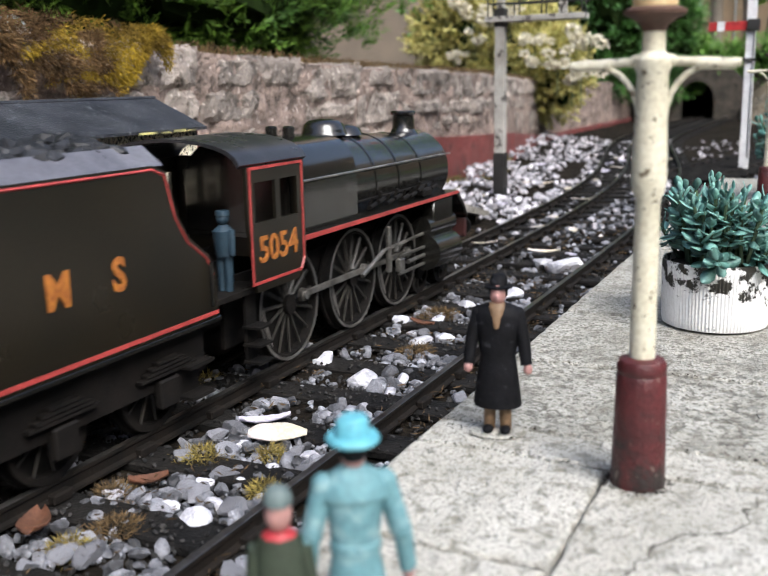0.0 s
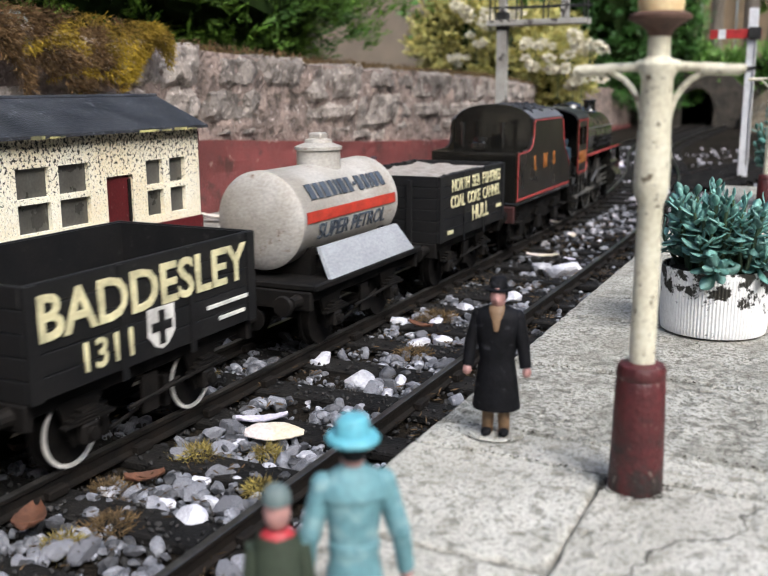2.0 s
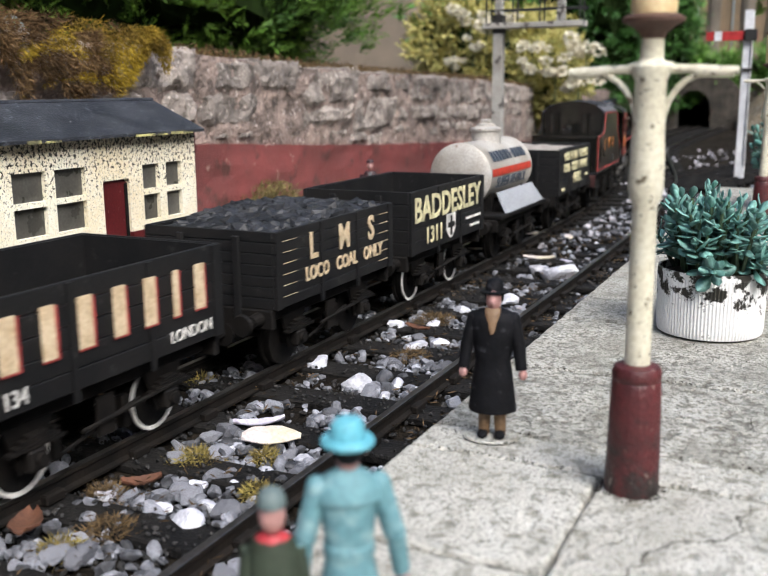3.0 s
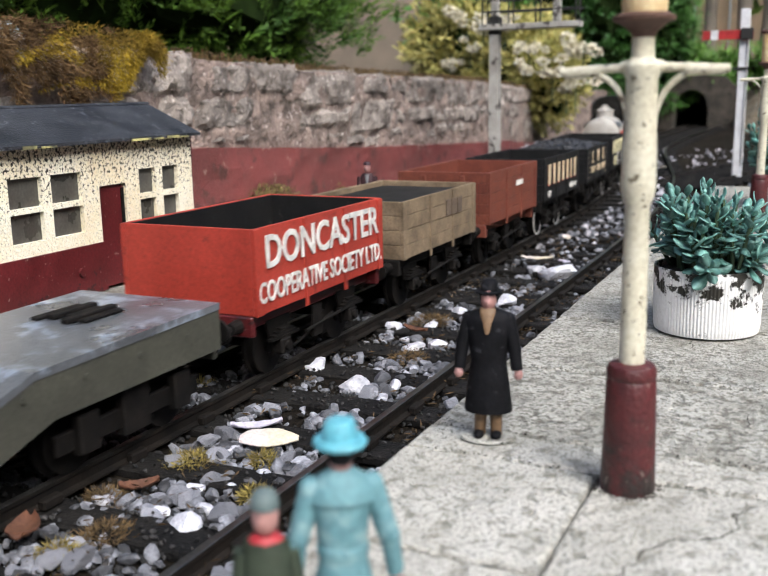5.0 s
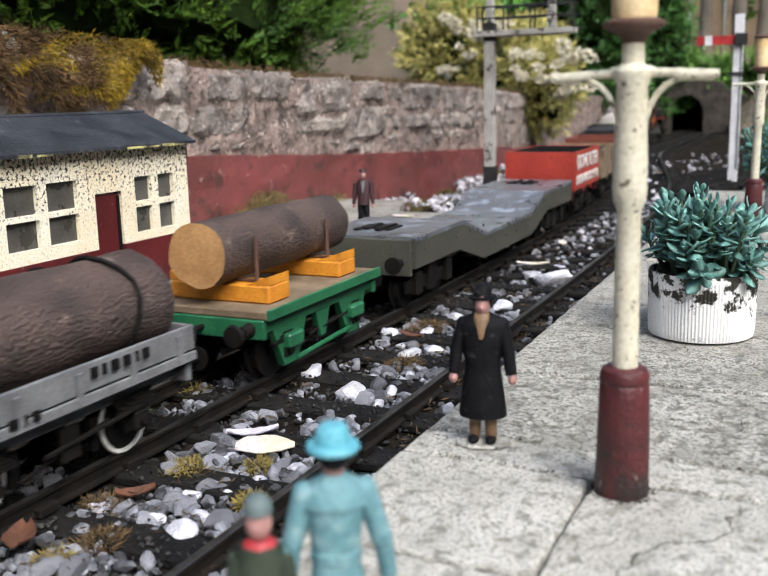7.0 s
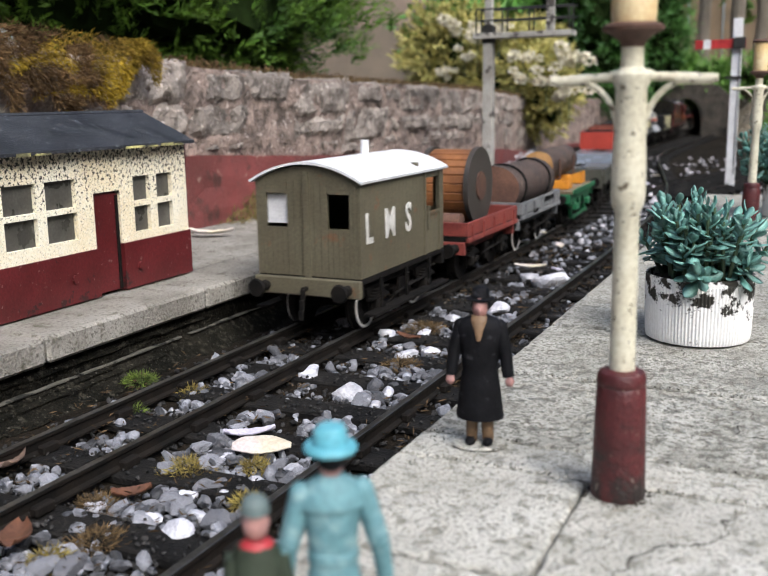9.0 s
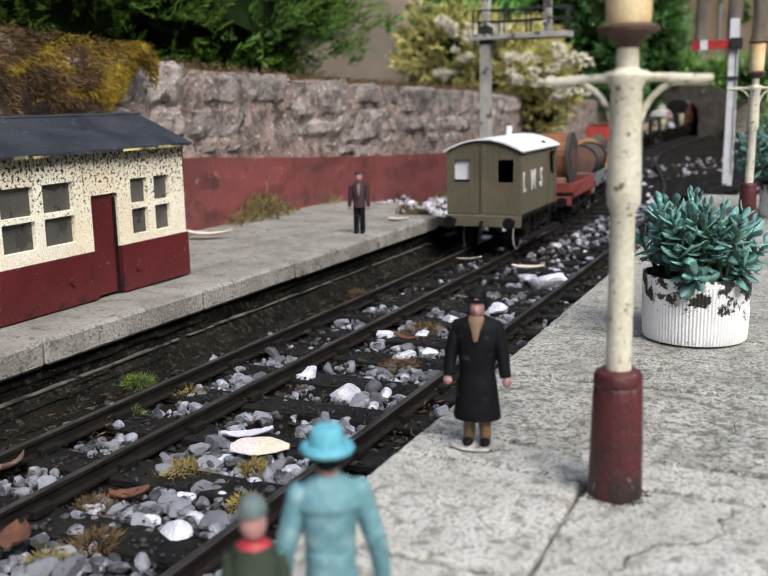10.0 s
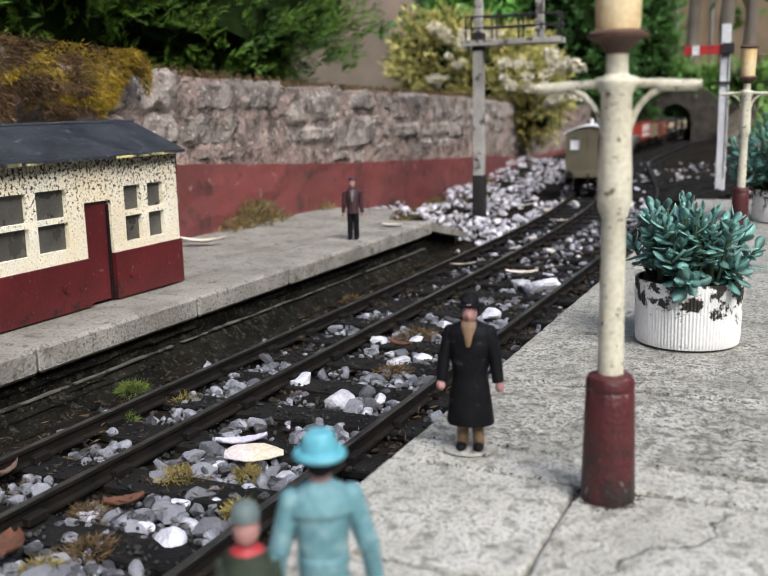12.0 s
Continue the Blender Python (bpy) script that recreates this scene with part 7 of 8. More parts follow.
# ---- signals ----
def bracket_signal():
    root = thing("bracket_signal", "weathered white wooden bracket signal post with a railed gallery", "signal", at=(-0.199, 0.68, ZG))
    bm = B()
    bm_box(bm, -0.0046, 0.0046, -0.0046, 0.0046, 0.045, 0.164, 0.0004)
    part("post", bm, M_SIGW, root)
    bm = B()
    bm_box(bm, -0.0054, 0.0054, -0.0054, 0.0054, -0.012, 0.046, 0.0004)
    part("black_base", bm, M_SIGB, root, "black painted foot")
    bm = B()
    bm_box(bm, -0.0050, 0.0050, -0.0050, 0.0050, 0.160, 0.176, 0.0004)
    part("collar", bm, M_SIGB, root)
    bm = B()
    bm_box(bm, -0.0130, 0.0790, -0.009, 0.009, 0.1640, 0.1690, 0.0004)
    part("gallery", bm, M_SIGW, root)
    bm = B()
    for x in (-0.010, 0.015, 0.040, 0.076):
        for y in (-0.0075, 0.0075):
            bm_cyl(bm, (x, y, 0.169), (x, y, 0.190), 0.0007, seg=6)
    for y in (-0.0075, 0.0075):
        for z in (0.180, 0.190):
            bm_cyl(bm, (-0.010, y, z), (0.080, y, z), 0.0007, seg=6)
    part("gallery_rail", bm, M_SIGB, root, "thin black handrail")
    for x in (0.0, 0.0575):
        bm = B()
        bm_box(bm, x - 0.0034, x + 0.0034, -0.0034, 0.0034, 0.169, 0.30, 0.0004)
        part("doll_post", bm, M_SIGW, root)
        bm = B()
        bm_box(bm, x - 0.040, x + 0.004, -0.0050, -0.0042, 0.272, 0.283, 0.0002)
        part("signal_arm", bm, M_SIGR, root, "red signal arm")


bracket_signal()


def semaphore():
    root = thing("semaphore_signal", "white signal post with a red arm striped white", "signal", at=(-0.010, 1.0, ZG))
    bm = B()
    bm_box(bm, -0.0050, 0.0050, -0.004, 0.004, -0.012, 0.195, 0.0005)
    part("post", bm, M_WHITE, root)
    bm = B()
    bm_box(bm, -0.0450, 0.010, -0.0062, -0.0050, 0.1620, 0.1720, 0.0003)
    arm = part("signal_arm", bm, M_SIGR, root, "red arm with a white stripe")
    bm = B()
    bm_box(bm, -0.0360, -0.0280, -0.0068, -0.0061, 0.1618, 0.1722)
    part("stripe", bm, M_WHITE, arm)
    bm = B()
    bm_box(bm, -0.004, 0.010, -0.0095, -0.0070, 0.161, 0.174, 0.001)
    part("spectacle", bm, M_SIGB, root)
    bm = B()
    bm_box(bm, -0.010, 0.007, -0.006, -0.004, 0.128, 0.131)
    bm_cyl(bm, (0.004, -0.005, 0.02), (0.004, -0.005, 0.160), 0.0006, seg=5)
    part("wire", bm, M_SIGB, root)


semaphore()


# ---- stones of the ballast ----
def rock_shapes(count, seed, sub):
    """Angular broken stones: balls cut flat on many sides."""
    ico = bmesh.new()
    bmesh.ops.create_icosphere(ico, subdivisions=sub, radius=1)
    ico.verts.ensure_lookup_table()
    base = np.array([v.co[:] for v in ico.verts])
    tris = np.array([[v.index for v in f.verts] for f in ico.faces])
    ico.free()
    g = np.random.default_rng(seed)
    shapes = []
    for _ in range(count):
        n = g.normal(0, 1, (11, 3))
        n /= np.linalg.norm(n, axis=1)[:, None]
        cut = g.uniform(0.45, 0.92, 11)
        r = np.minimum(1.05, np.min(cut / np.maximum(base @ n.T, 0.02), axis=1))
        shapes.append(base * r[:, None] * g.uniform(0.97, 1.03, (len(base), 1)) * (g.uniform(1.0, 1.35), g.uniform(0.85, 1.1), g.uniform(0.62, 0.9)))
    return shapes, tris


ROCKS, ROCK_TRIS = rock_shapes(40, 77, 2)


def stones(name, spots, seed, material, label):
    g = np.random.default_rng(seed)
    V, F = [], []
    for i, (x, y, z, s) in enumerate(spots):
        q = np.array(Euler((g.normal(0, 0.5), g.normal(0, 0.5), g.uniform(0, 6.28))).to_matrix())
        p = ROCKS[g.integers(len(ROCKS))] @ q.T * s
        V.append(p + (x, y, z))
        F.append(ROCK_TRIS + len(p) * i)
    me = bpy.data.meshes.new(name)
    me.from_pydata(np.concatenate(V).tolist(), [], np.concatenate(F).tolist())
    me.materials.append(material)
    return tagged(new(name, me), label, kind="stuff")


def clear_of_rails(x, y, s):
    o = x - np.interp(y, TRACK[:600, 1], TRACK[:600, 0]) if y < 0.9 else 9
    return all(abs(o - r) > 0.0042 + s * 0.5 for r in (-0.016, 0.016, 0.077))


rng = random.Random(31)
spots = []
while len(spots) < 5600:
    y = rng.uniform(-0.16, 0.85) if rng.random() < 0.6 else rng.uniform(-0.13, 0.28)
    o = rng.choice((rng.uniform(-0.012, 0.012), rng.uniform(0.022, 0.073), rng.uniform(0.022, 0.073), rng.uniform(0.024, 0.070), rng.uniform(-0.026, -0.019), rng.uniform(0.082, 0.108)))
    k = (y + 2.2) / 0.0355 % 1
    if min(k, 1 - k) < 0.24 and rng.random() < 0.70:
        continue
    if noise.noise(Vector((o * 40, y * 22, 5))) < -0.18 and rng.random() < 0.8:
        continue
    s = rng.choice((0.0007, 0.0009, 0.0010, 0.0012, 0.0014, 0.0017, 0.0020, 0.0024, 0.0028))
    x, yy, h = on_track(y)
    if clear_of_rails(x + o, y, s):
        spots.append((x + o, y, ZG + 0.0008 + s * rng.uniform(0.2, 0.75), s))
near = [p for p in spots if p[3] > 0.0018 and p[1] < 0.30][:230]
stones("ballast_stones", [p for p in spots if p not in near], 5, M_STONE, "scattered white and grey ballast stones")
STONE_SHAPES, STONE_TRIS = rock_shapes(18, 78, 3)
SINGLE = [quads("stone", p.tolist(), STONE_TRIS.tolist(), M_STONEOB) for p in STONE_SHAPES]
for i, (x, y, z, s) in enumerate(near):
    ob = new("stone", SINGLE[i % len(SINGLE)])
    s *= rng.uniform(1.05, 1.55)
    ob.matrix_world = pose(x, y, ZG + 0.0006 + s * 0.52, rng.gauss(0, 22), rng.gauss(0, 22), rng.uniform(0, 360)) @ Matrix.Scale(s, 4)
    tagged(ob, "grey angular ballast stone lying between the rails", "stone", "ballast stones")
spots = []
while len(spots) < 2900:
    y = rng.uniform(0.47, 1.6) if rng.random() < 0.7 else rng.uniform(0.5, 0.9)
    o = rng.uniform(-0.164, -0.022) if rng.random() < 0.72 else rng.uniform(-0.012, 0.25)
    x, yy, h = on_track(y)
    s = rng.choice((0.0010, 0.0013, 0.0016, 0.0020, 0.0026, 0.0036))
    if noise.noise(Vector((o * 30, y * 16, 2))) < -0.12:
        continue
    if y < 0.55 and o < -0.04:
        continue
    if clear_of_rails(x + o, y, s):
        spots.append((x + o, yy, ZG + 0.001 + s * rng.uniform(0.3, 0.9) + max(0.0, -0.05 - o) * 0.13, s))
stones("distant_stones", spots, 6, mat("white_stone", (0.52, 0.50, 0.53), (0.24, 0.235, 0.26), rough=0.7, scale=160, bump=0.6, island=0.7), "white stones strewn beside the distant track")
spots = []
while len(spots) < 6500:
    y = rng.uniform(-0.16, 0.45)
    o = rng.uniform(-0.036, 0.110)
    x, yy, h = on_track(y)
    s = rng.uniform(0.0004, 0.0014)
    k = (y + 2.2) / 0.0355 % 1
    spots.append((x + o, yy, ZR - 0.0050 if min(k, 1 - k) < 0.2 and -0.030 < o < 0.094 else ZG + rng.uniform(0.0005, 0.002), s * (0.7 if min(k, 1 - k) < 0.2 else 1.0)))
stones("cinders", spots, 7, mat("cinder", (0.026, 0.024, 0.023), (0.009, 0.0085, 0.008), rough=0.8, scale=300, island=0.75), "small dark cinders and grit")
spots = []
while len(spots) < 700:
    y = rng.uniform(0.66, 2.3)
    x = rng.uniform(-0.02, 0.7) + (y - 0.7) * 0.05
    s = rng.choice((0.002, 0.003, 0.004))
    spots.append((x, y, ZG + 0.002 + s * 0.4, s))
stones("yard_stones", spots, 8, M_STONE, "grey stones strewn over the dark yard")
bm = B()
bmesh.ops.create_grid(bm, x_segments=90, y_segments=120, size=0.5)
for v in bm.verts:
    v.co = Vector((0.40 + v.co.x * 1.2, 1.55 + v.co.y * 1.9, ZG - 0.0035 + 0.003 * noise.noise(Vector((v.co.x * 40, v.co.y * 60, 2)))))
structure("yard", bm, mat("yard_cinder", (0.045, 0.040, 0.035), (0.018, 0.016, 0.013), rough=0.95, scale=40, fine=300, bump=1.0, bump_d=0.003, spots=(0.24, 0.23, 0.22), spot_amt=0.36, spot_scale=120), "dark cinder yard beyond the platform")

rng = random.Random(77)
spots = []
for _ in range(200):
    a, q = rng.uniform(0, 6.28), 0.0058 + abs(rng.gauss(0, 0.0008))
    s = rng.uniform(0.0001, 0.00035)
    spots.append((0.0531 + q * math.cos(a), 0.0143 + q * math.sin(a), s * 0.3, s))
for _ in range(260):
    s = rng.uniform(0.0001, 0.0003)
    x = rng.uniform(0.002, 0.16)
    spots.append((x, rng.choice((0.0195, 0.036, 0.0935)) + rng.gauss(0, 0.0004), s * 0.2, s))
stones("soil_crumbs", spots, 9, M_SOIL, "dark soil crumbs in the joints and round the lamp foot")

BIG = [(-0.069, 0.127, 0.0057), (-0.087, 0.010, 0.0034), (-0.053, 0.118, 0.0032), (-0.055, 0.133, 0.0035), (-0.068, 0.182, 0.0052), (-0.092, 0.214, 0.0048), (-0.078, 0.198, 0.0033), (-0.062, 0.192, 0.0043), (-0.049, 0.055, 0.0037), (-0.069, 0.028, 0.0026), (-0.057, 0.018, 0.0030), (-0.068, 0.011, 0.0030), (-0.057, 0.007, 0.0040), (-0.060, 0.033, 0.0025), (-0.053, 0.362, 0.0088), (-0.093, 0.143, 0.0052), (-0.077, 0.224, 0.0035), (-0.073, 0.055, 0.0031), (-0.056, 0.043, 0.0026), (-0.059, 0.281, 0.0051), (-0.074, 0.252, 0.0041), (-0.069, 0.372, 0.0060)]
PALE_ROCKS, PALE_TRIS = rock_shapes(len(BIG), 79, 3)
for i, (x, y, r) in enumerate(BIG):
    q = (PALE_ROCKS[i] * r).tolist()
    ob = new("stone", quads("stone", q, PALE_TRIS.tolist(), mat("pale_stone", (0.60, 0.60, 0.64), (0.36, 0.36, 0.41), rough=0.65, scale=130, bump=0.6, bump_d=0.001, objrand=0.22) if i == 0 else bpy.data.materials["pale_stone"]))
    ob.matrix_world = pose(x, y, ZG + 0.0012 + r * 0.45)
    tagged(ob, "large pale angular ballast stone lying between the rails", "stone", "large ballast stones")


# ---- fallen petals and leaves ----
def petal(at, rz, L, W, material, label, cat, curl=0.25, tilt=0.0, roll=0.0):
    bm = B()
    nx, ny = 6, 14
    top, bot = [], []
    for j in range(ny + 1):
        t = j / ny
        w = W * math.sin(math.pi * (0.06 + 0.90 * t)) ** 0.6 * (1 - 0.25 * t)
        for lst, dz in ((top, 0.0004), (bot, 0.0)):
            lst.append([bm.verts.new(((i / nx - 0.5) * w, (t - 0.5) * L, dz + curl * W * ((i / nx - 0.5) * 2) ** 2 * 0.5 + curl * L * (t - 0.5) ** 2 + 0.0005 * noise.noise(Vector((i, j * 0.6, L * 1000))))) for i in range(nx + 1)])
    for rows, flip in ((top, False), (bot, True)):
        for a, b in zip(rows, rows[1:]):
            for i in range(nx):
                f = (a[i], a[i + 1], b[i + 1], b[i])
                bm.faces.new(f[::-1] if flip else f)
    rim = [r[0] for r in top] + top[-1][1:] + [r[-1] for r in top[::-1]][1:] + top[0][::-1][1:-1]
    rim2 = [r[0] for r in bot] + bot[-1][1:] + [r[-1] for r in bot[::-1]][1:] + bot[0][::-1][1:-1]
    for k in range(len(rim)):
        bm.faces.new((rim[k], rim[(k + 1) % len(rim)], rim2[(k + 1) % len(rim)], rim2[k]))
    bmesh.ops.recalc_face_normals(bm, faces=bm.faces)
    ob = new("fallen_petal" if cat == "petal" else "fallen_leaf", mesh_of(cat, bm, material, True))
    ob.matrix_world = pose(*at, tilt, roll, rz)
    return tagged(ob, label, cat)


petal((-0.0655, 0.0620, ZR - 0.0026), -66, 0.0185, 0.0092, M_PETAL, "large cream and pink petal lying across the ballast", "petal", -0.10, 0, 22)
petal((-0.0770, 0.0730, ZR - 0.0050), -50, 0.0170, 0.0060, mat("lilac_petal", (0.52, 0.49, 0.58), (0.4, 0.38, 0.46), rough=0.6), "withered lilac petal on the ballast", "petal", 0.3)
petal((-0.2560, 0.3100, 0.0016), -66, 0.0290, 0.0100, M_PETAL, "cream petal lying on the far platform", "petal", 0.3)
petal((-0.1777, 0.4251, 0.0010), -80, 0.0150, 0.0090, M_PETAL, "pale petal lying on the far platform", "petal", 0.1)
petal((-0.0737, 0.3895, ZR - 0.002), -75, 0.0200, 0.0090, M_PETAL, "cream and pink petal on distant ballast", "petal", 0.2)
petal((-0.0870, -0.0172, ZR - 0.003), 30, 0.0130, 0.0090, M_DEADLEAF, "curled rusty dead leaf on the ballast", "leaf", 0.35)
petal((-0.0810, 0.0190, ZR - 0.005), -40, 0.0110, 0.0060, M_DEADLEAF, "curled brown dead leaf among the stones", "leaf", 0.4)
petal((-0.0760, 0.2020, ZR - 0.003), 70, 0.0140, 0.0050, M_DEADLEAF, "brown dead leaf lying on ballast", "leaf", 0.3)
petal((-0.1290, 0.0220, ZR - 0.004), 20, 0.0150, 0.0080, mat("pale_dead_leaf", (0.20, 0.13, 0.10), rough=0.8), "pale withered leaf beside the rail", "leaf", 0.4)


# petals blown among the stones farther down the line
rng = random.Random(52)
M_LILAC = bpy.data.materials["lilac_petal"]
n = 0
while n < 30:
    y, o = rng.uniform(0.36, 1.15), rng.choice((rng.uniform(-0.11, -0.024), rng.uniform(-0.010, 0.010), rng.uniform(0.022, 0.072)))
    x, yy, h = on_track(y)
    if not clear_of_rails(x + o, y, 0.006) or (yy < 0.56 and o < -0.04):
        continue
    petal((x + o, yy, ZG + 0.0065), rng.uniform(0, 360), rng.uniform(0.010, 0.019), rng.uniform(0.006, 0.010), (M_PETAL, M_LILAC)[n % 2], ("small cream petal lying on the stones", "small lilac petal lying on the stones")[n % 2], "petal", rng.uniform(-0.2, 0.3), rng.uniform(-12, 12), rng.uniform(-12, 12))
    n += 1


# ---- growth: tufts, moss, hedge and shrubs, all of many small blades ----
def blades(name, roots, dirs, length, width, material, label, seed, spread=0.5, parent=None, fold=0.25):
    """One mass of small pointed leaves, each a folded diamond."""
    g = np.random.default_rng(seed)
    n = len(roots)
    d = np.asarray(dirs) + g.normal(0, spread, (n, 3))
    d /= np.linalg.norm(d, axis=1)[:, None] + 1e-9
    side = np.cross(d, g.normal(0, 1, (n, 3)))
    side /= np.linalg.norm(side, axis=1)[:, None] + 1e-9
    up = np.cross(d, side)
    L = (length * g.uniform(0.6, 1.35, n))[:, None]
    W = (width * g.uniform(0.7, 1.3, n))[:, None]
    r = np.asarray(roots)
    v = np.stack([r, r + d * L * 0.55 + side * W * 0.5 + up * W * fold, r + d * L, r + d * L * 0.55 - side * W * 0.5 + up * W * fold], 1).reshape(-1, 3)
    me = bpy.data.meshes.new(name)
    me.vertices.add(len(v))
    me.vertices.foreach_set("co", v.ravel())
    i = np.arange(n) * 4
    f = np.stack([i, i + 1, i + 2, i, i + 2, i + 3], 1).ravel()
    me.loops.add(len(f))
    me.loops.foreach_set("vertex_index", f)
    me.polygons.add(2 * n)
    me.polygons.foreach_set("loop_start", np.arange(2 * n) * 3)
    me.update(calc_edges=True)
    me.validate()
    me.materials.append(material)
    ob = new(name, me)
    if parent:
        ob.parent = parent
    return tagged(ob, label, kind="stuff")


def tuft(at, r, h, n, material, label, seed):
    g = np.random.default_rng(seed)
    a, q = g.uniform(0, 6.28, n), np.sqrt(g.uniform(0, 1, n)) * r
    roots = np.stack([at[0] + q * np.cos(a), at[1] + q * np.sin(a), np.full(n, at[2])], 1)
    roots[:, 2] += (1 - (q / r) ** 2) * 0.0022
    dirs = np.stack([np.cos(a) * q / r, np.sin(a) * q / r, np.full(n, 0.22)], 1)
    return blades("moss_tuft", roots, dirs, h, h * 0.10, material, label, seed, 0.55)


M_TUFTY = mat("straw_moss", (0.27, 0.215, 0.055), (0.13, 0.09, 0.025), rough=0.9, island=0.4)
M_TUFTG = mat("green_moss", (0.12, 0.17, 0.02), (0.06, 0.09, 0.015), rough=0.9, island=0.4)
M_TUFTB = mat("brown_moss", (0.13, 0.08, 0.03), (0.08, 0.05, 0.02), rough=0.9, island=0.4)
for i, (x, y, r, m, l) in enumerate([(-0.0800, 0.0420, 0.013, M_TUFTY, "straw-yellow moss tuft"), (-0.0620, 0.0520, 0.006, M_TUFTY, "straw-yellow moss tuft"), (-0.1250, 0.1067, 0.008, M_TUFTY, "yellow-green moss tuft beside the rail"),
                                     (-0.1540, 0.1130, 0.009, M_TUFTG, "bright green moss tuft at the platform foot"), (-0.0760, -0.0180, 0.008, M_TUFTY, "straw-yellow moss tuft"), (-0.0807, 0.2330, 0.016, M_TUFTB, "brown dry moss between the sleepers"),
                                     (-0.0650, 0.1700, 0.012, M_TUFTB, "brown dry moss between the sleepers"), (-0.1300, 0.0800, 0.005, M_TUFTG, "small green weed by the rail"), (-0.0720, -0.0050, 0.010, M_TUFTB, "brown dry moss between the sleepers"),
                                     (-0.050, 0.030, 0.006, M_TUFTY, "straw-yellow moss tuft"), (-0.087, 0.012, 0.008, M_TUFTB, "brown dry moss between the sleepers"), (-0.1480, 0.300, 0.008, M_TUFTB, "brown dry growth at the platform foot")]):
    tuft((x, y, ZG + 0.0020), r * 0.62, 0.0030, int(52000 * r), m, l, 40 + i)

# dead needles and leaf scraps strewn between the rails
g = np.random.default_rng(21)
roots, dirs = [], []
while len(roots) < 2600:
    y, o = g.uniform(-0.12, 0.6), g.uniform(-0.040, 0.100)
    if noise.noise(Vector((o * 35, y * 25, 9))) < 0.0:
        continue
    x, yy, h = on_track(y)
    roots.append((x + o, yy, ZG + g.uniform(0.002, 0.0055)))
    a = g.uniform(0, 6.28)
    dirs.append((math.cos(a), math.sin(a), 0.15))
blades("leaf_litter", roots, dirs, 0.0030, 0.0006, mat("leaf_scrap", (0.11, 0.075, 0.042), (0.05, 0.032, 0.018), rough=0.9, scale=60, island=0.6, spec=0.1), "brown leaf scraps and needles strewn on the ballast", 22, 0.25)

# weeds along the foot of the wall
g = np.random.default_rng(3)
roots, dirs = [], []
for d in np.arange(1.7, 2.75, 0.0012):
    p, n, h = wall_point(d)
    k = max(0.0, noise.noise(Vector((d * 14, 0, 1))) + 0.25)
    for _ in range(int(26 * k)):
        roots.append((p.x + g.uniform(0.004, 0.020), p.y, (-0.001 if p.y < 0.52 else ZG) + g.uniform(0, 0.022) * k))
        dirs.append((0.5, 0, 1))
blades("wall_weeds", roots, dirs, 0.0042, 0.0009, mat("dry_weeds", (0.20, 0.17, 0.06), (0.11, 0.085, 0.03), rough=0.9, island=0.5), "dry yellowish weeds along the foot of the wall", 4, 0.6)

# moss and soil that hang over the wall's top
roots, dirs, roots2, dirs2 = [], [], [], []
for d in np.arange(0.9, 2.03, 0.0008):
    p, n, h = wall_point(d)
    zt = wall_top(p.y)
    drop = 0.036 if p.y < 0.24 else 0.036 - (p.y - 0.24) * 0.22
    if p.y > 0.30:
        break
    drop *= 0.80 + 0.9 * noise.noise(Vector((d * 34, 3, 0))) + 0.4 * noise.noise(Vector((d * 120, 3, 0)))
    for _ in range(85):
        t = g.uniform(0, 1) ** 0.8
        q = p + n * (0.004 + 0.007 * math.sin(t * 2.6) + g.uniform(-0.002, 0.002))
        z = zt + 0.007 - t * (drop + 0.006)
        (roots if (p.y + 0.09 * noise.noise(Vector((d * 40, z * 90, 0))) > 0.225) else roots2).append((q.x, q.y, z))
        (dirs if (roots and roots[-1][2] == z) else dirs2).append((0.7, 0.1, -0.25 - t * 0.5))
m = min(len(roots), len(dirs))
blades("hanging_moss", roots[:m], dirs[:m], 0.0040, 0.00045, M_MOSS, "golden moss hanging over the wall top", 5, 0.5)
m = min(len(roots2), len(dirs2))
blades("dead_growth", roots2[:m], dirs2[:m], 0.0055, 0.00045, M_MOSSBR, "brown dead growth hanging over the wall top", 6, 0.6)
roots, dirs = [], []
for d in np.arange(1.95, 3.2, 0.0012):
    p, n, h = wall_point(d)
    zt = wall_top(p.y)
    for _ in range(9):
        q = p - n * g.uniform(0.0, 0.05)
        roots.append((q.x, q.y, zt - 0.003 + g.uniform(0, 0.004)))
        dirs.append((0.4, 0, 0.8))
blades("wall_top_litter", roots, dirs, 0.0035, 0.0009, M_TUFTB, "brown litter along the wall top", 7, 0.7)

# raised bed behind the wall
bm = B()
bmesh.ops.create_grid(bm, x_segments=40, y_segments=90, size=0.5)
for v in bm.verts:
    y = -1.6 + (v.co.y + 0.5) * 3.6
    i = int(np.argmin(np.abs(WALL[:380, 1] - y)))
    x = WALL[i, 0] - 0.02 - (0.5 - v.co.x) * 2.2
    v.co = Vector((x, y, wall_top(y) - 0.008 + 0.05 * (0.5 - v.co.x) + 0.006 * noise.noise(Vector((x * 12, y * 12, 0)))))
structure("raised_bed", bm, M_SOIL, "dark soil of the raised bed behind the wall")


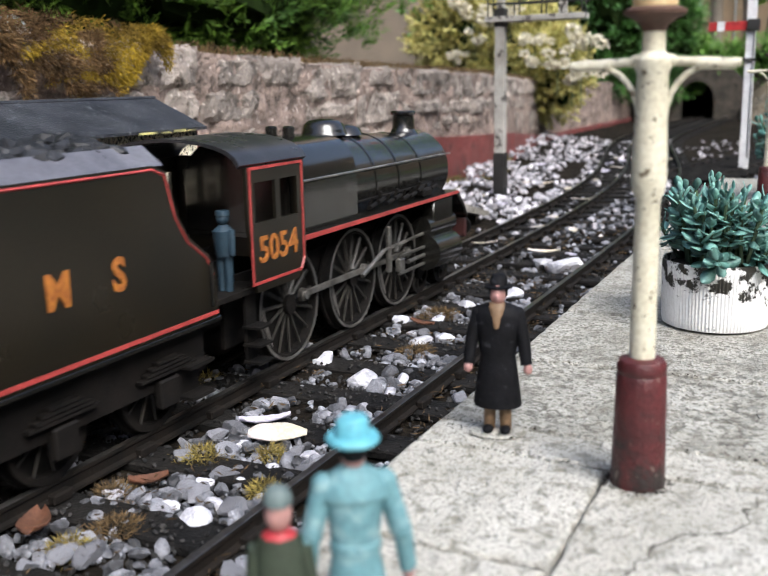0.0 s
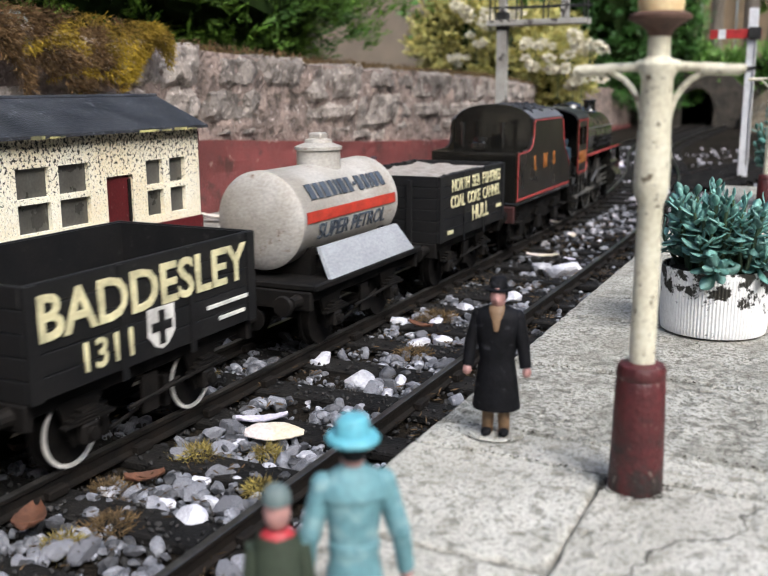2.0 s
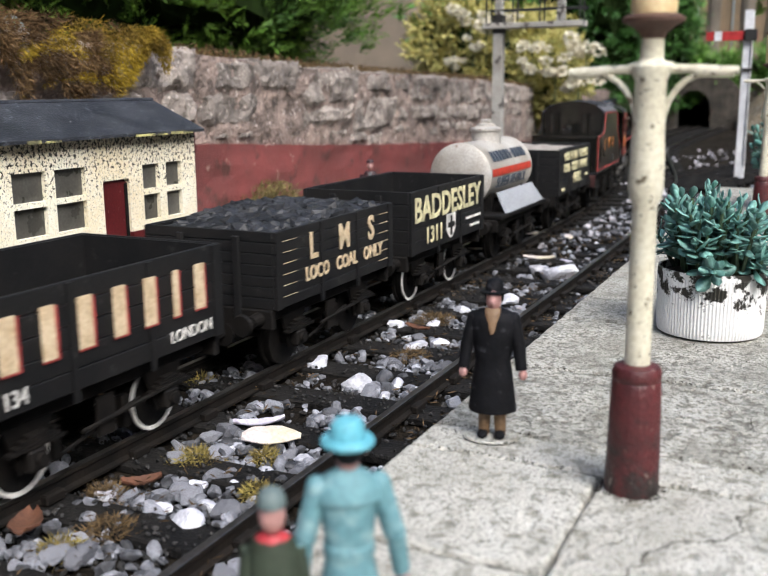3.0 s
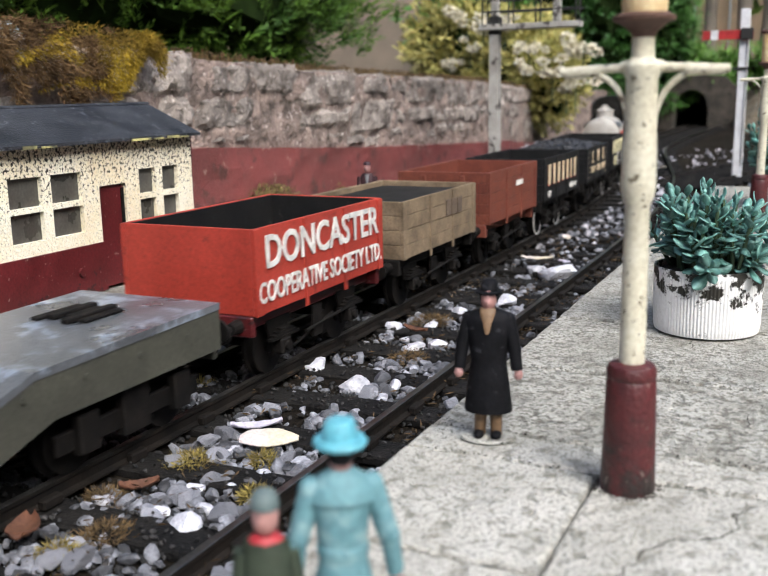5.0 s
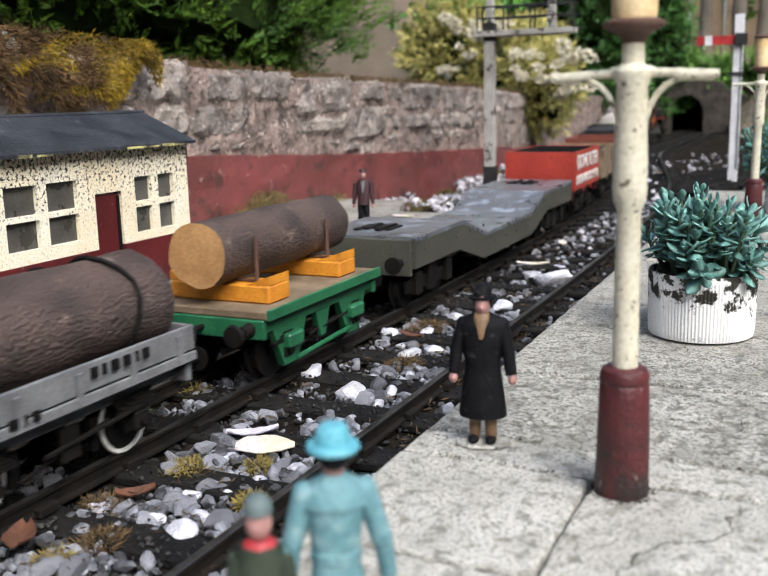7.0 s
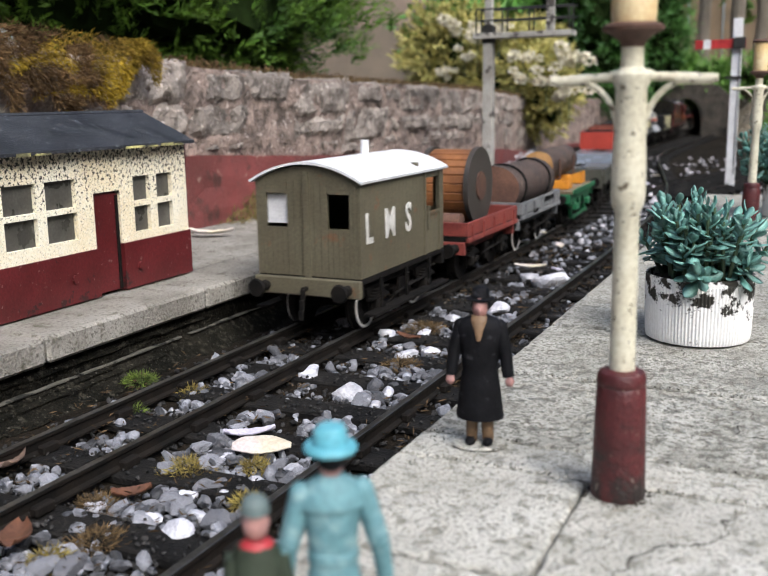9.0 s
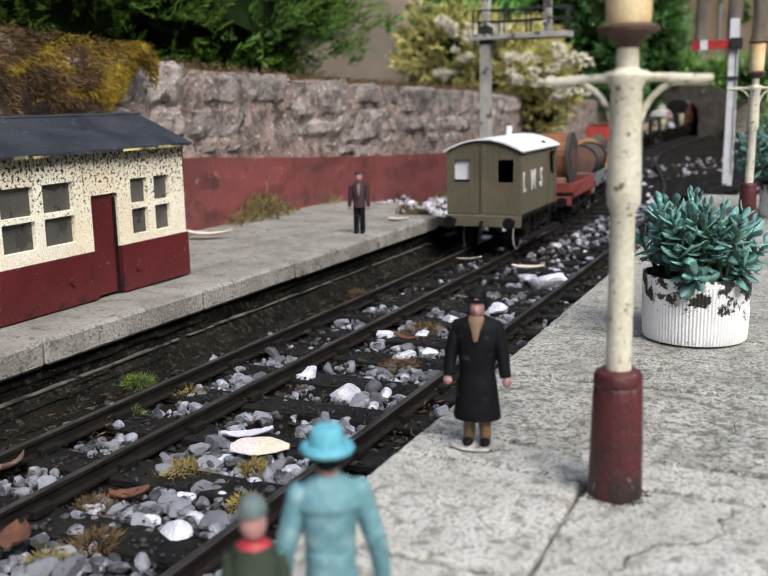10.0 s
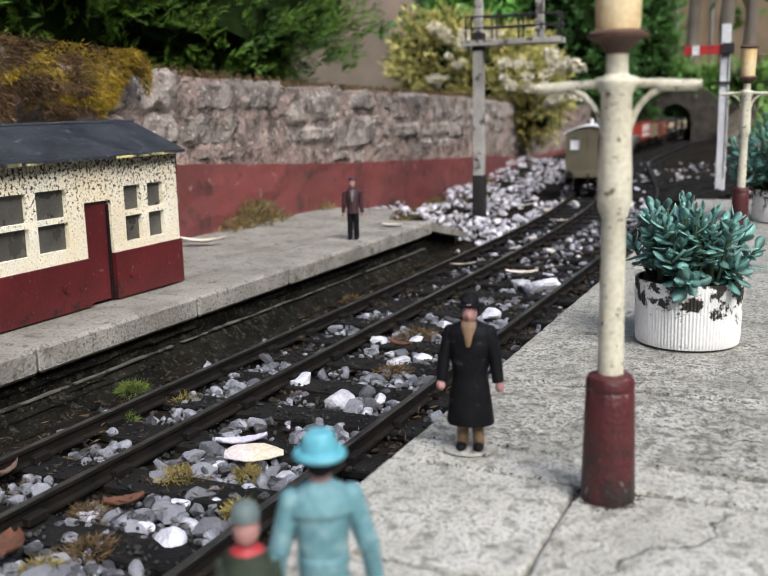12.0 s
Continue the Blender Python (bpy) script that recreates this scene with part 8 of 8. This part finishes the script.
def bush(name, label, blobs, count, L, W, material, seed, core=M_HEDGE_SHADE, droop=0.1, spread=0.5, kind="shrub"):
    """A shrub: an uneven core, coloured dark for inner shade, under a coat of small leaves gathered into sprays."""
    root = thing(name, label, kind, at=blobs[0][0])
    base = Vector(blobs[0][0])
    g = np.random.default_rng(seed)
    bm = B()
    roots, dirs = [], []
    total = sum(b[1][0] * b[1][2] for b in blobs)
    for c, r in blobs:
        c, r = np.array(c) - np.array(base), np.array(r)
        k = bmesh.ops.create_icosphere(bm, subdivisions=4, radius=1)
        for v in k["verts"]:
            q = 0.76 + 0.28 * noise.fractal(v.co * 3.2 + Vector(c * 7), 1.0, 2.0, 4)
            v.co = Vector((c[0] + v.co.x * r[0] * q, c[1] + v.co.y * r[1] * q, c[2] + v.co.z * r[2] * q))
        n = int(count * r[0] * r[2] / total / 18 * 1.7)
        u = g.normal(0, 1, (n, 3))
        u /= np.linalg.norm(u, axis=1)[:, None]
        u = u[u @ np.array((0.75, -0.65, 0.0)) > -0.25]
        q = np.array([0.88 + 0.30 * noise.fractal(Vector(p) * 3.2 + Vector(c * 7), 1.0, 2.0, 4) for p in u]) + g.uniform(-0.06, 0.10, len(u))
        tip = c + u * r * q[:, None]
        out = u / r
        out = out / np.linalg.norm(out, axis=1)[:, None] + np.array((0, 0, 0.35 - droop))
        for j in range(18):
            roots.append(tip + out * L * 3.0 * (j / 18 - 0.5) + g.normal(0, L * 0.20, (len(u), 3)))
            dirs.append(out + g.normal(0, spread, (len(u), 3)))
    roots, dirs = np.concatenate(roots), np.concatenate(dirs)
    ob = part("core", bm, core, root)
    blades("foliage", roots, dirs, L, W, material, "dense small leaves", seed, 0.35, root)
    return root


def conifer(name, label, blobs, count, size, material, seed, gap=0.0):
    """A conifer: a core coloured dark for inner shade, under flat feathery sprays that point up and outwards, with dark
    gaps.
    """
    root = thing(name, label, "conifer", at=blobs[0][0])
    base = np.array(blobs[0][0])
    g = np.random.default_rng(seed)
    bm = B()
    R, D, LEN = [], [], []
    total = sum(r[1] * r[2] for _, r in blobs)
    for c, r in blobs:
        c, r = np.array(c) - base, np.array(r)
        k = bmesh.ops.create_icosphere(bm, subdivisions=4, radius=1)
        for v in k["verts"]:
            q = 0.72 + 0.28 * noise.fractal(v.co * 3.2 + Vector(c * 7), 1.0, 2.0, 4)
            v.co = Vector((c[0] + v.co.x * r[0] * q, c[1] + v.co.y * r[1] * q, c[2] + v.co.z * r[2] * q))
        u = g.normal(0, 1, (int(count * r[1] * r[2] / total), 3))
        u /= np.linalg.norm(u, axis=1)[:, None]
        u = u[u @ np.array((0.75, -0.65, 0.0)) > -0.2]
        lump = np.array([noise.noise(Vector(p) * 6.5 + Vector(c * 9)) for p in u])
        u, lump = u[lump > gap - 0.34], lump[lump > gap - 0.34]
        q = np.array([0.84 + 0.28 * noise.fractal(Vector(p) * 3.2 + Vector(c * 7), 1.0, 2.0, 4) for p in u]) + 0.16 * lump + g.uniform(-0.08, 0.05, len(u))
        tip = c + u * r * q[:, None]
        axis = u / r
        axis = axis / np.linalg.norm(axis, axis=1)[:, None] * 0.75 + np.array((0, 0, 0.7)) + g.normal(0, 0.22, (len(u), 3))
        axis /= np.linalg.norm(axis, axis=1)[:, None]
        side = np.cross(axis, g.normal(0, 1, (len(u), 3)))
        side /= np.linalg.norm(side, axis=1)[:, None]
        big = (size * g.uniform(0.6, 1.3, len(u)))[:, None]
        for j in range(22):
            t, sg = j / 22, 1 if j % 2 else -1
            R.append(tip + axis * big * (t - 0.35))
            D.append(axis * (0.85 + 0.5 * t) + side * sg * 0.75)
            LEN.append(big[:, 0] * 0.40 * (1.05 - 0.7 * t))
    part("core", bm, M_HEDGE_SHADE, root)
    length = np.concatenate(LEN)
    blades("foliage", np.concatenate(R), np.concatenate(D), length, length * 0.19, material, "feathery dark green sprays", seed, 0.14, root, 0.15)
    return root


bush("laurel_shrub", "green shrub beside the flowers", [((-0.62, 1.75, 0.20), (0.10, 0.10, 0.07)), ((-0.70, 2.1, 0.33), (0.10, 0.1, 0.09))], 3500, 0.030, 0.013, mat("laurel", (0.12, 0.30, 0.05), (0.07, 0.20, 0.03), rough=0.5, island=0.4), 13)
bush("yellow_shrub", "yellowing shrub in flower above the track", [((-0.60, 1.65, 0.16), (0.10, 0.10, 0.09)), ((-0.46, 1.60, 0.12), (0.10, 0.10, 0.09)), ((-0.39, 1.52, 0.09), (0.06, 0.07, 0.07))], 22000, 0.014, 0.004, M_FLOWERY, 14, core=M_HEDGE_SHADE)
bush("tall_conifer", "tall green conifer behind the flowers", [((-0.52, 2.3, 0.30), (0.20, 0.2, 0.30)), ((-0.36, 2.5, 0.22), (0.10, 0.12, 0.24)), ((-0.75, 2.6, 0.4), (0.13, 0.13, 0.2))], 34000, 0.015, 0.0045, mat("mid_conifer", (0.07, 0.19, 0.03), (0.035, 0.11, 0.02), rough=0.55, scale=8, island=0.4), 15)
bush("fern_clump", "low bright green ferns above the tunnel", [((-0.30, 2.55, 0.115), (0.14, 0.06, 0.05)), ((-0.10, 2.6, 0.12), (0.12, 0.08, 0.04)), ((0.12, 2.7, 0.12), (0.12, 0.08, 0.05))], 9000, 0.020, 0.006, mat("fern_green", (0.16, 0.32, 0.055), (0.09, 0.20, 0.035), rough=0.6, island=0.4), 16)
conifer("conifer_hedge", "dense dark green conifer hedge above the wall", [((-0.50, 0.60, 0.26), (0.16, 0.36, 0.19)), ((-0.55, 0.20, 0.30), (0.20, 0.34, 0.21)), ((-0.53, 0.835, 0.28), (0.11, 0.17, 0.18)), ((-0.62, -0.3, 0.32), (0.24, 0.5, 0.24)), ((-0.58, 0.57, 0.52), (0.25, 0.5, 0.26)), ((-0.55, 0.885, 0.42), (0.13, 0.20, 0.20))], 46000, 0.024, M_HEDGE, 11)
conifer("dwarf_conifer", "bright green dwarf conifer over the mossy wall", [((-0.375, 0.205, 0.172), (0.050, 0.075, 0.040)), ((-0.40, 0.10, 0.18), (0.06, 0.07, 0.05))], 2600, 0.019, mat("bright_conifer", (0.16, 0.33, 0.03), (0.07, 0.19, 0.02), rough=0.55, scale=20, island=0.4), 12)


def blossom(at, r, seed):
    root = thing("blossom_head", "rounded white blossom head on the shrub", "flower", "white blossom heads", at)
    g = np.random.default_rng(seed)
    u = g.normal(0, 1, (520, 3))
    u /= np.linalg.norm(u, axis=1)[:, None]
    heads = g.normal(0, 1, (6, 3)) * (0.75 * r, 0.5 * r, 0.42 * r)
    ob = blades("floret_mass", heads[g.integers(6, size=520)] + u * r * g.uniform(0.2, 0.55, (520, 1)) * (1, 1, 0.6), u + (0, 0, 0.3), r * 0.26, r * 0.24, M_FLOWERW, "white florets", seed, 0.5, root, 0.1)
    bm = B()
    bm_cyl(bm, (0, 0.0, -r * 3.0), (0, 0, 0), r * 0.06, seg=5)
    part("stalk", bm, M_STEM, root)


for i, (px, pz, y, r) in enumerate([(-0.545, 0.215, 1.55, 0.028), (-0.495, 0.190, 1.50, 0.026), (-0.455, 0.195, 1.50, 0.020), (-0.395, 0.150, 1.45, 0.020), (-0.395, 0.120, 1.42, 0.019), (-0.300, 0.155, 1.45, 0.030), (-0.345, 0.115, 1.42, 0.024),
                                    (-0.305, 0.100, 1.42, 0.024), (-0.320, 0.080, 1.42, 0.018), (-0.52, 0.16, 1.5, 0.018), (-0.56, 0.13, 1.5, 0.016)]):
    blossom((px, y, pz), r * 0.78, 60 + i)

# ---- what stands far behind: a house corner, a timber fence, tree trunks, a bank ----
bm = B()
bm_box(bm, -2.4, -1.17, 3.2, 4.4, -0.05, 2.2)
house = thing("house", "tan rendered house corner behind the hedge", "house")
part("wall", bm, M_HOUSE, house)
bm = B()
bm_box(bm, -2.42, -1.15, 3.17, 3.21, -0.05, 0.36)
part("plinth", bm, mat("grey_render", (0.25, 0.20, 0.15), (0.16, 0.13, 0.10), rough=0.9, scale=5), house, "grey rendered plinth")
bm = B()
bm_prism(bm, [(-2.5, 2.2), (-1.07, 2.2), (-1.785, 2.8)], "y", 3.1, 4.5)
part("roof", bm, M_ROOF, house)
fence = thing("fence", "weathered tan timber board fence", "fence", at=(0, 0, 0))
bm = B()
bm_box(bm, -0.07, 0.07, -0.012, 0.012, -0.05, 1.25, 0.004)
board = mesh_of("board", bm, M_FENCE)
for i in range(26):
    piece("board", board, fence, pose(-1.15 + i * 0.146, 4.3 + 0.01 * (i % 2), 0, 0, 0, 0))
for i, (x, y, r) in enumerate([(-0.285, 3.0, 0.022), (-0.165, 3.0, 0.026), (-0.115, 3.1, 0.022), (0.0, 3.3, 0.03), (0.16, 3.2, 0.025), (-0.43, 3.4, 0.02)]):
    tree = thing("tree", "slender grey-brown tree trunk with a thin leafy crown", "tree", "trees behind the garden", (x, y, -0.04))
    rng = random.Random(70 + i)
    bm = B()
    p, rr = Vector((0, 0, 0)), r
    for k in range(7):
        q = p + Vector((rng.uniform(-0.012, 0.012), rng.uniform(-0.012, 0.012), 0.17))
        bm_cyl(bm, p, q, rr, rr * 0.93, seg=10)
        p, rr = q, rr * 0.93
    for k in range(6):
        b = Vector((0, 0, rng.uniform(0.45, 1.1)))
        bm_cyl(bm, b, b + Vector((rng.uniform(-0.3, 0.3), rng.uniform(-0.3, 0.3), rng.uniform(0.1, 0.3))), r * 0.35, r * 0.12, seg=6)
    part("trunk", bm, mat("grey_trunk", (0.22, 0.19, 0.15), (0.13, 0.11, 0.09), rough=0.9, scale=12) if i == 0 else bpy.data.materials["grey_trunk"], tree)
    g = np.random.default_rng(80 + i)
    c = g.normal(0, 1, (900, 3)) * (0.22, 0.2, 0.22) + (0, 0, 0.98)
    blades("crown", c, g.normal(0, 1, (900, 3)), 0.05, 0.025, mat("tree_leaf", (0.16, 0.30, 0.05), (0.09, 0.19, 0.03), rough=0.6, island=0.4) if i == 0 else bpy.data.materials["tree_leaf"], "thin green leaves", 90 + i, 0.8, tree)
# the line runs into a low tunnel under a bank
portal = thing("tunnel_portal", "low rough stone tunnel mouth under the bank", "tunnel", at=(-0.254, 2.47, 0))
arch = [(0.043 * math.cos(math.pi * i / 16), 0.026 + 0.048 * math.sin(math.pi * i / 16)) for i in range(17)]
bm = B()
bm_prism(bm, [(-0.19, -0.045)] + [(-0.043, -0.045)] + [(x, z) for x, z in reversed(arch)] + [(0.043, -0.045), (0.13, -0.045), (0.115, 0.07), (0.08, 0.105), (-0.19, 0.125)], "y", 0.0, 0.05)
M_PORTAL = mat("dark_damp_stone", (0.10, 0.083, 0.065), (0.04, 0.034, 0.027), rough=0.9, scale=40, bump=1.0, bump_d=0.006, spots=(0.03, 0.028, 0.02), spot_amt=0.4, spot_scale=60)
part("face", bm, M_PORTAL, portal)
bm = B()
for i in range(17):
    a = math.pi * i / 16
    c = Vector((0.047 * math.cos(a), -0.001, 0.026 + 0.052 * math.sin(a)))
    start = set(bm.verts)
    bm_box(bm, -0.006, 0.006, -0.004, 0.006, -0.0046, 0.0046, 0.0006)
    for v in bm.verts:
        if v not in start:
            v.co = Matrix.Rotation(-a, 3, "Y") @ v.co + c
part("voussoir", bm, M_PORTAL, portal)
bm = B()
for x0, x1, z0, z1 in ((-0.075, -0.053, -0.045, 0.10), (0.053, 0.075, -0.045, 0.10), (-0.075, 0.075, 0.082, 0.10)):
    bm_box(bm, x0, x1, 0.05, 1.75, z0, z1)
bm_box(bm, -0.075, 0.075, 1.75, 1.77, -0.045, 0.10)
part("lining", bm, M_FACE, portal)
bm = B()
bmesh.ops.create_grid(bm, x_segments=90, y_segments=50, size=0.5)
for v in bm.verts:
    x, y = -0.9 + (v.co.x + 0.5) * 3.6, 2.515 + (v.co.y + 0.5) * 1.75
    v.co = Vector((x, y, 0.118 + 0.05 * (v.co.y + 0.5) + 0.016 * noise.fractal(Vector((x * 9, y * 9, 1)), 1.0, 2.0, 4)))
M_BANK = mat("bank_earth", (0.17, 0.135, 0.09), (0.085, 0.072, 0.05), rough=0.95, scale=14, fine=120, bump=0.9, bump_d=0.012, spots=(0.26, 0.235, 0.20), spot_amt=0.4, spot_scale=40, soft=0.05)
structure("bank", bm, M_BANK, "brown stony earth bank above the tunnel")
bm = B()
bmesh.ops.create_grid(bm, x_segments=110, y_segments=50, size=0.5)
for v in bm.verts:
    x, k = -0.145 + (v.co.x + 0.5) * 2.6, v.co.y + 0.5
    y = 2.16 - 0.25 * (v.co.x + 0.5) + k * (0.39 + 0.25 * (v.co.x + 0.5))
    f = min(1.0, max(0.0, (x + 0.145) / 0.10))
    v.co = Vector((x, y if x > -0.13 else max(y, 2.46), ZG - 0.012 + (0.150 * (k * k * (3 - 2 * k)) * (0.25 + 0.75 * f) if k < 1 else 0.158) + (0.018 * noise.fractal(Vector((x * 11, y * 11, 4)), 1.0, 2.0, 5) * min(1, 4 * k))))
structure("bank_slope", bm, M_BANK, "brown stony slope beside the tunnel mouth")
g = np.random.default_rng(12)
roots, dirs = [], []
for _ in range(9000):
    x, k = g.uniform(-0.05, 1.2), g.uniform(0.15, 1.0)
    f = (x + 0.145) / 2.6
    y = 2.16 - 0.25 * f + k * (0.39 + 0.25 * f)
    if noise.noise(Vector((x * 9, y * 9, 7))) > 0.02:
        roots.append((x, y, ZG - 0.012 + 0.150 * k * k * (3 - 2 * k)))
        dirs.append((0, -0.3, 1))
blades("bank_weeds", roots, dirs, 0.022, 0.006, bpy.data.materials["fern_green"], "low green weeds on the bank", 17, 0.6)


# ---- tall dark hedges added out of view, to cut low sky light and darken reflections ----
def sky_screen(x0, x1, y0, y1, h, seed):
    bm = B()
    bm_box(bm, x0, x1, y0, y1, -0.05, h)
    bmesh.ops.subdivide_edges(bm, edges=bm.edges[:], cuts=14, use_grid_fill=True)
    for v in bm.verts:
        v.co += Vector((noise.noise(v.co * 2.1), noise.noise(v.co * 2.3 + Vector((5, 0, 0))), noise.noise(v.co * 1.7 + Vector((0, 7, 0))))) * 0.14
    structure("sky_screen_hedge", bm, mat("screen_hedge_green", (0.035, 0.075, 0.02), (0.015, 0.035, 0.01), rough=0.8, scale=12, bump=0.8, bump_d=0.02) if seed == 0 else bpy.data.materials["screen_hedge_green"], "unseen dark green hedge added to block low sky")


sky_screen(2.6, 3.3, -4.0, 5.0, 1.9, 0)
sky_screen(-4.0, 3.0, -4.6, -3.9, 1.9, 1)
sky_screen(-4.2, -3.4, -4.2, 3.0, 2.2, 2)


# ---- how the train runs: distance gone, by time ----
RUN = [(0.0, -0.2005), (0.3, -0.130), (0.8, -0.0125), (1.0, 0.0345), (1.5, 0.147), (2.0, 0.259), (2.5, 0.380), (3.0, 0.503), (3.2, 0.5525), (4.0, 0.754), (4.8, 0.957), (5.5, 1.129), (6.0, 1.248), (6.5, 1.370), (7.0, 1.494), (7.2, 1.544),
       (8.0, 1.730), (8.8, 1.919), (9.0, 1.972), (9.5, 2.110), (10.0, 2.236), (11.0, 2.478), (12.0, 2.716)]


def run_at(t):
    ts, ss = [r[0] for r in RUN], [r[1] for r in RUN]
    return sum(float(np.interp(t + d, ts, ss, left=None)) if 0 <= t + d <= 12 else (ss[0] + (t + d) * 0.235 if t + d < 0 else ss[-1] + (t + d - 12) * 0.25) for d in (-0.2, -0.1, 0, 0.1, 0.2)) / 5


def rides(t, mid, half):
    """The pose of a vehicle whose axles stand half to both sides of mid along the train."""
    s = run_at(t) + mid
    x0, y0, _ = on_track(s - half)
    x1, y1, _ = on_track(s + half)
    h = math.degrees(math.atan2(-(x1 - x0), y1 - y0))
    return pose((x0 + x1) / 2, (y0 + y1) / 2, ZR, rz=h)


def motions():
    times = [i * 0.1 for i in range(121)]
    for ob, mid, half in TRAIN:
        walk(ob, [(t, rides(t, mid, half)) for t in times])
    for ob, mid, half, m in TRAIN_LOADS:
        walk(ob, [(t, rides(t, mid, half) @ m) for t in times])
    frames = [i / FPS for i in range(361)]
    gone = [run_at(t) - 0.0098 for t in frames]
    for ob, y, r in WHEELS:
        walk(ob, [(t, pose(0, y, r) @ Matrix.Rotation(-g / r, 4, "X")) for t, g in zip(frames, gone)])
    for ob, r, crank in RODS:
        rows = []
        for t, g in zip(frames, gone):
            q = -g / r
            rows.append((t, Matrix.Translation((0, -crank * math.cos(q), r - crank * math.sin(q)))))
        walk(ob, rows)


motions()
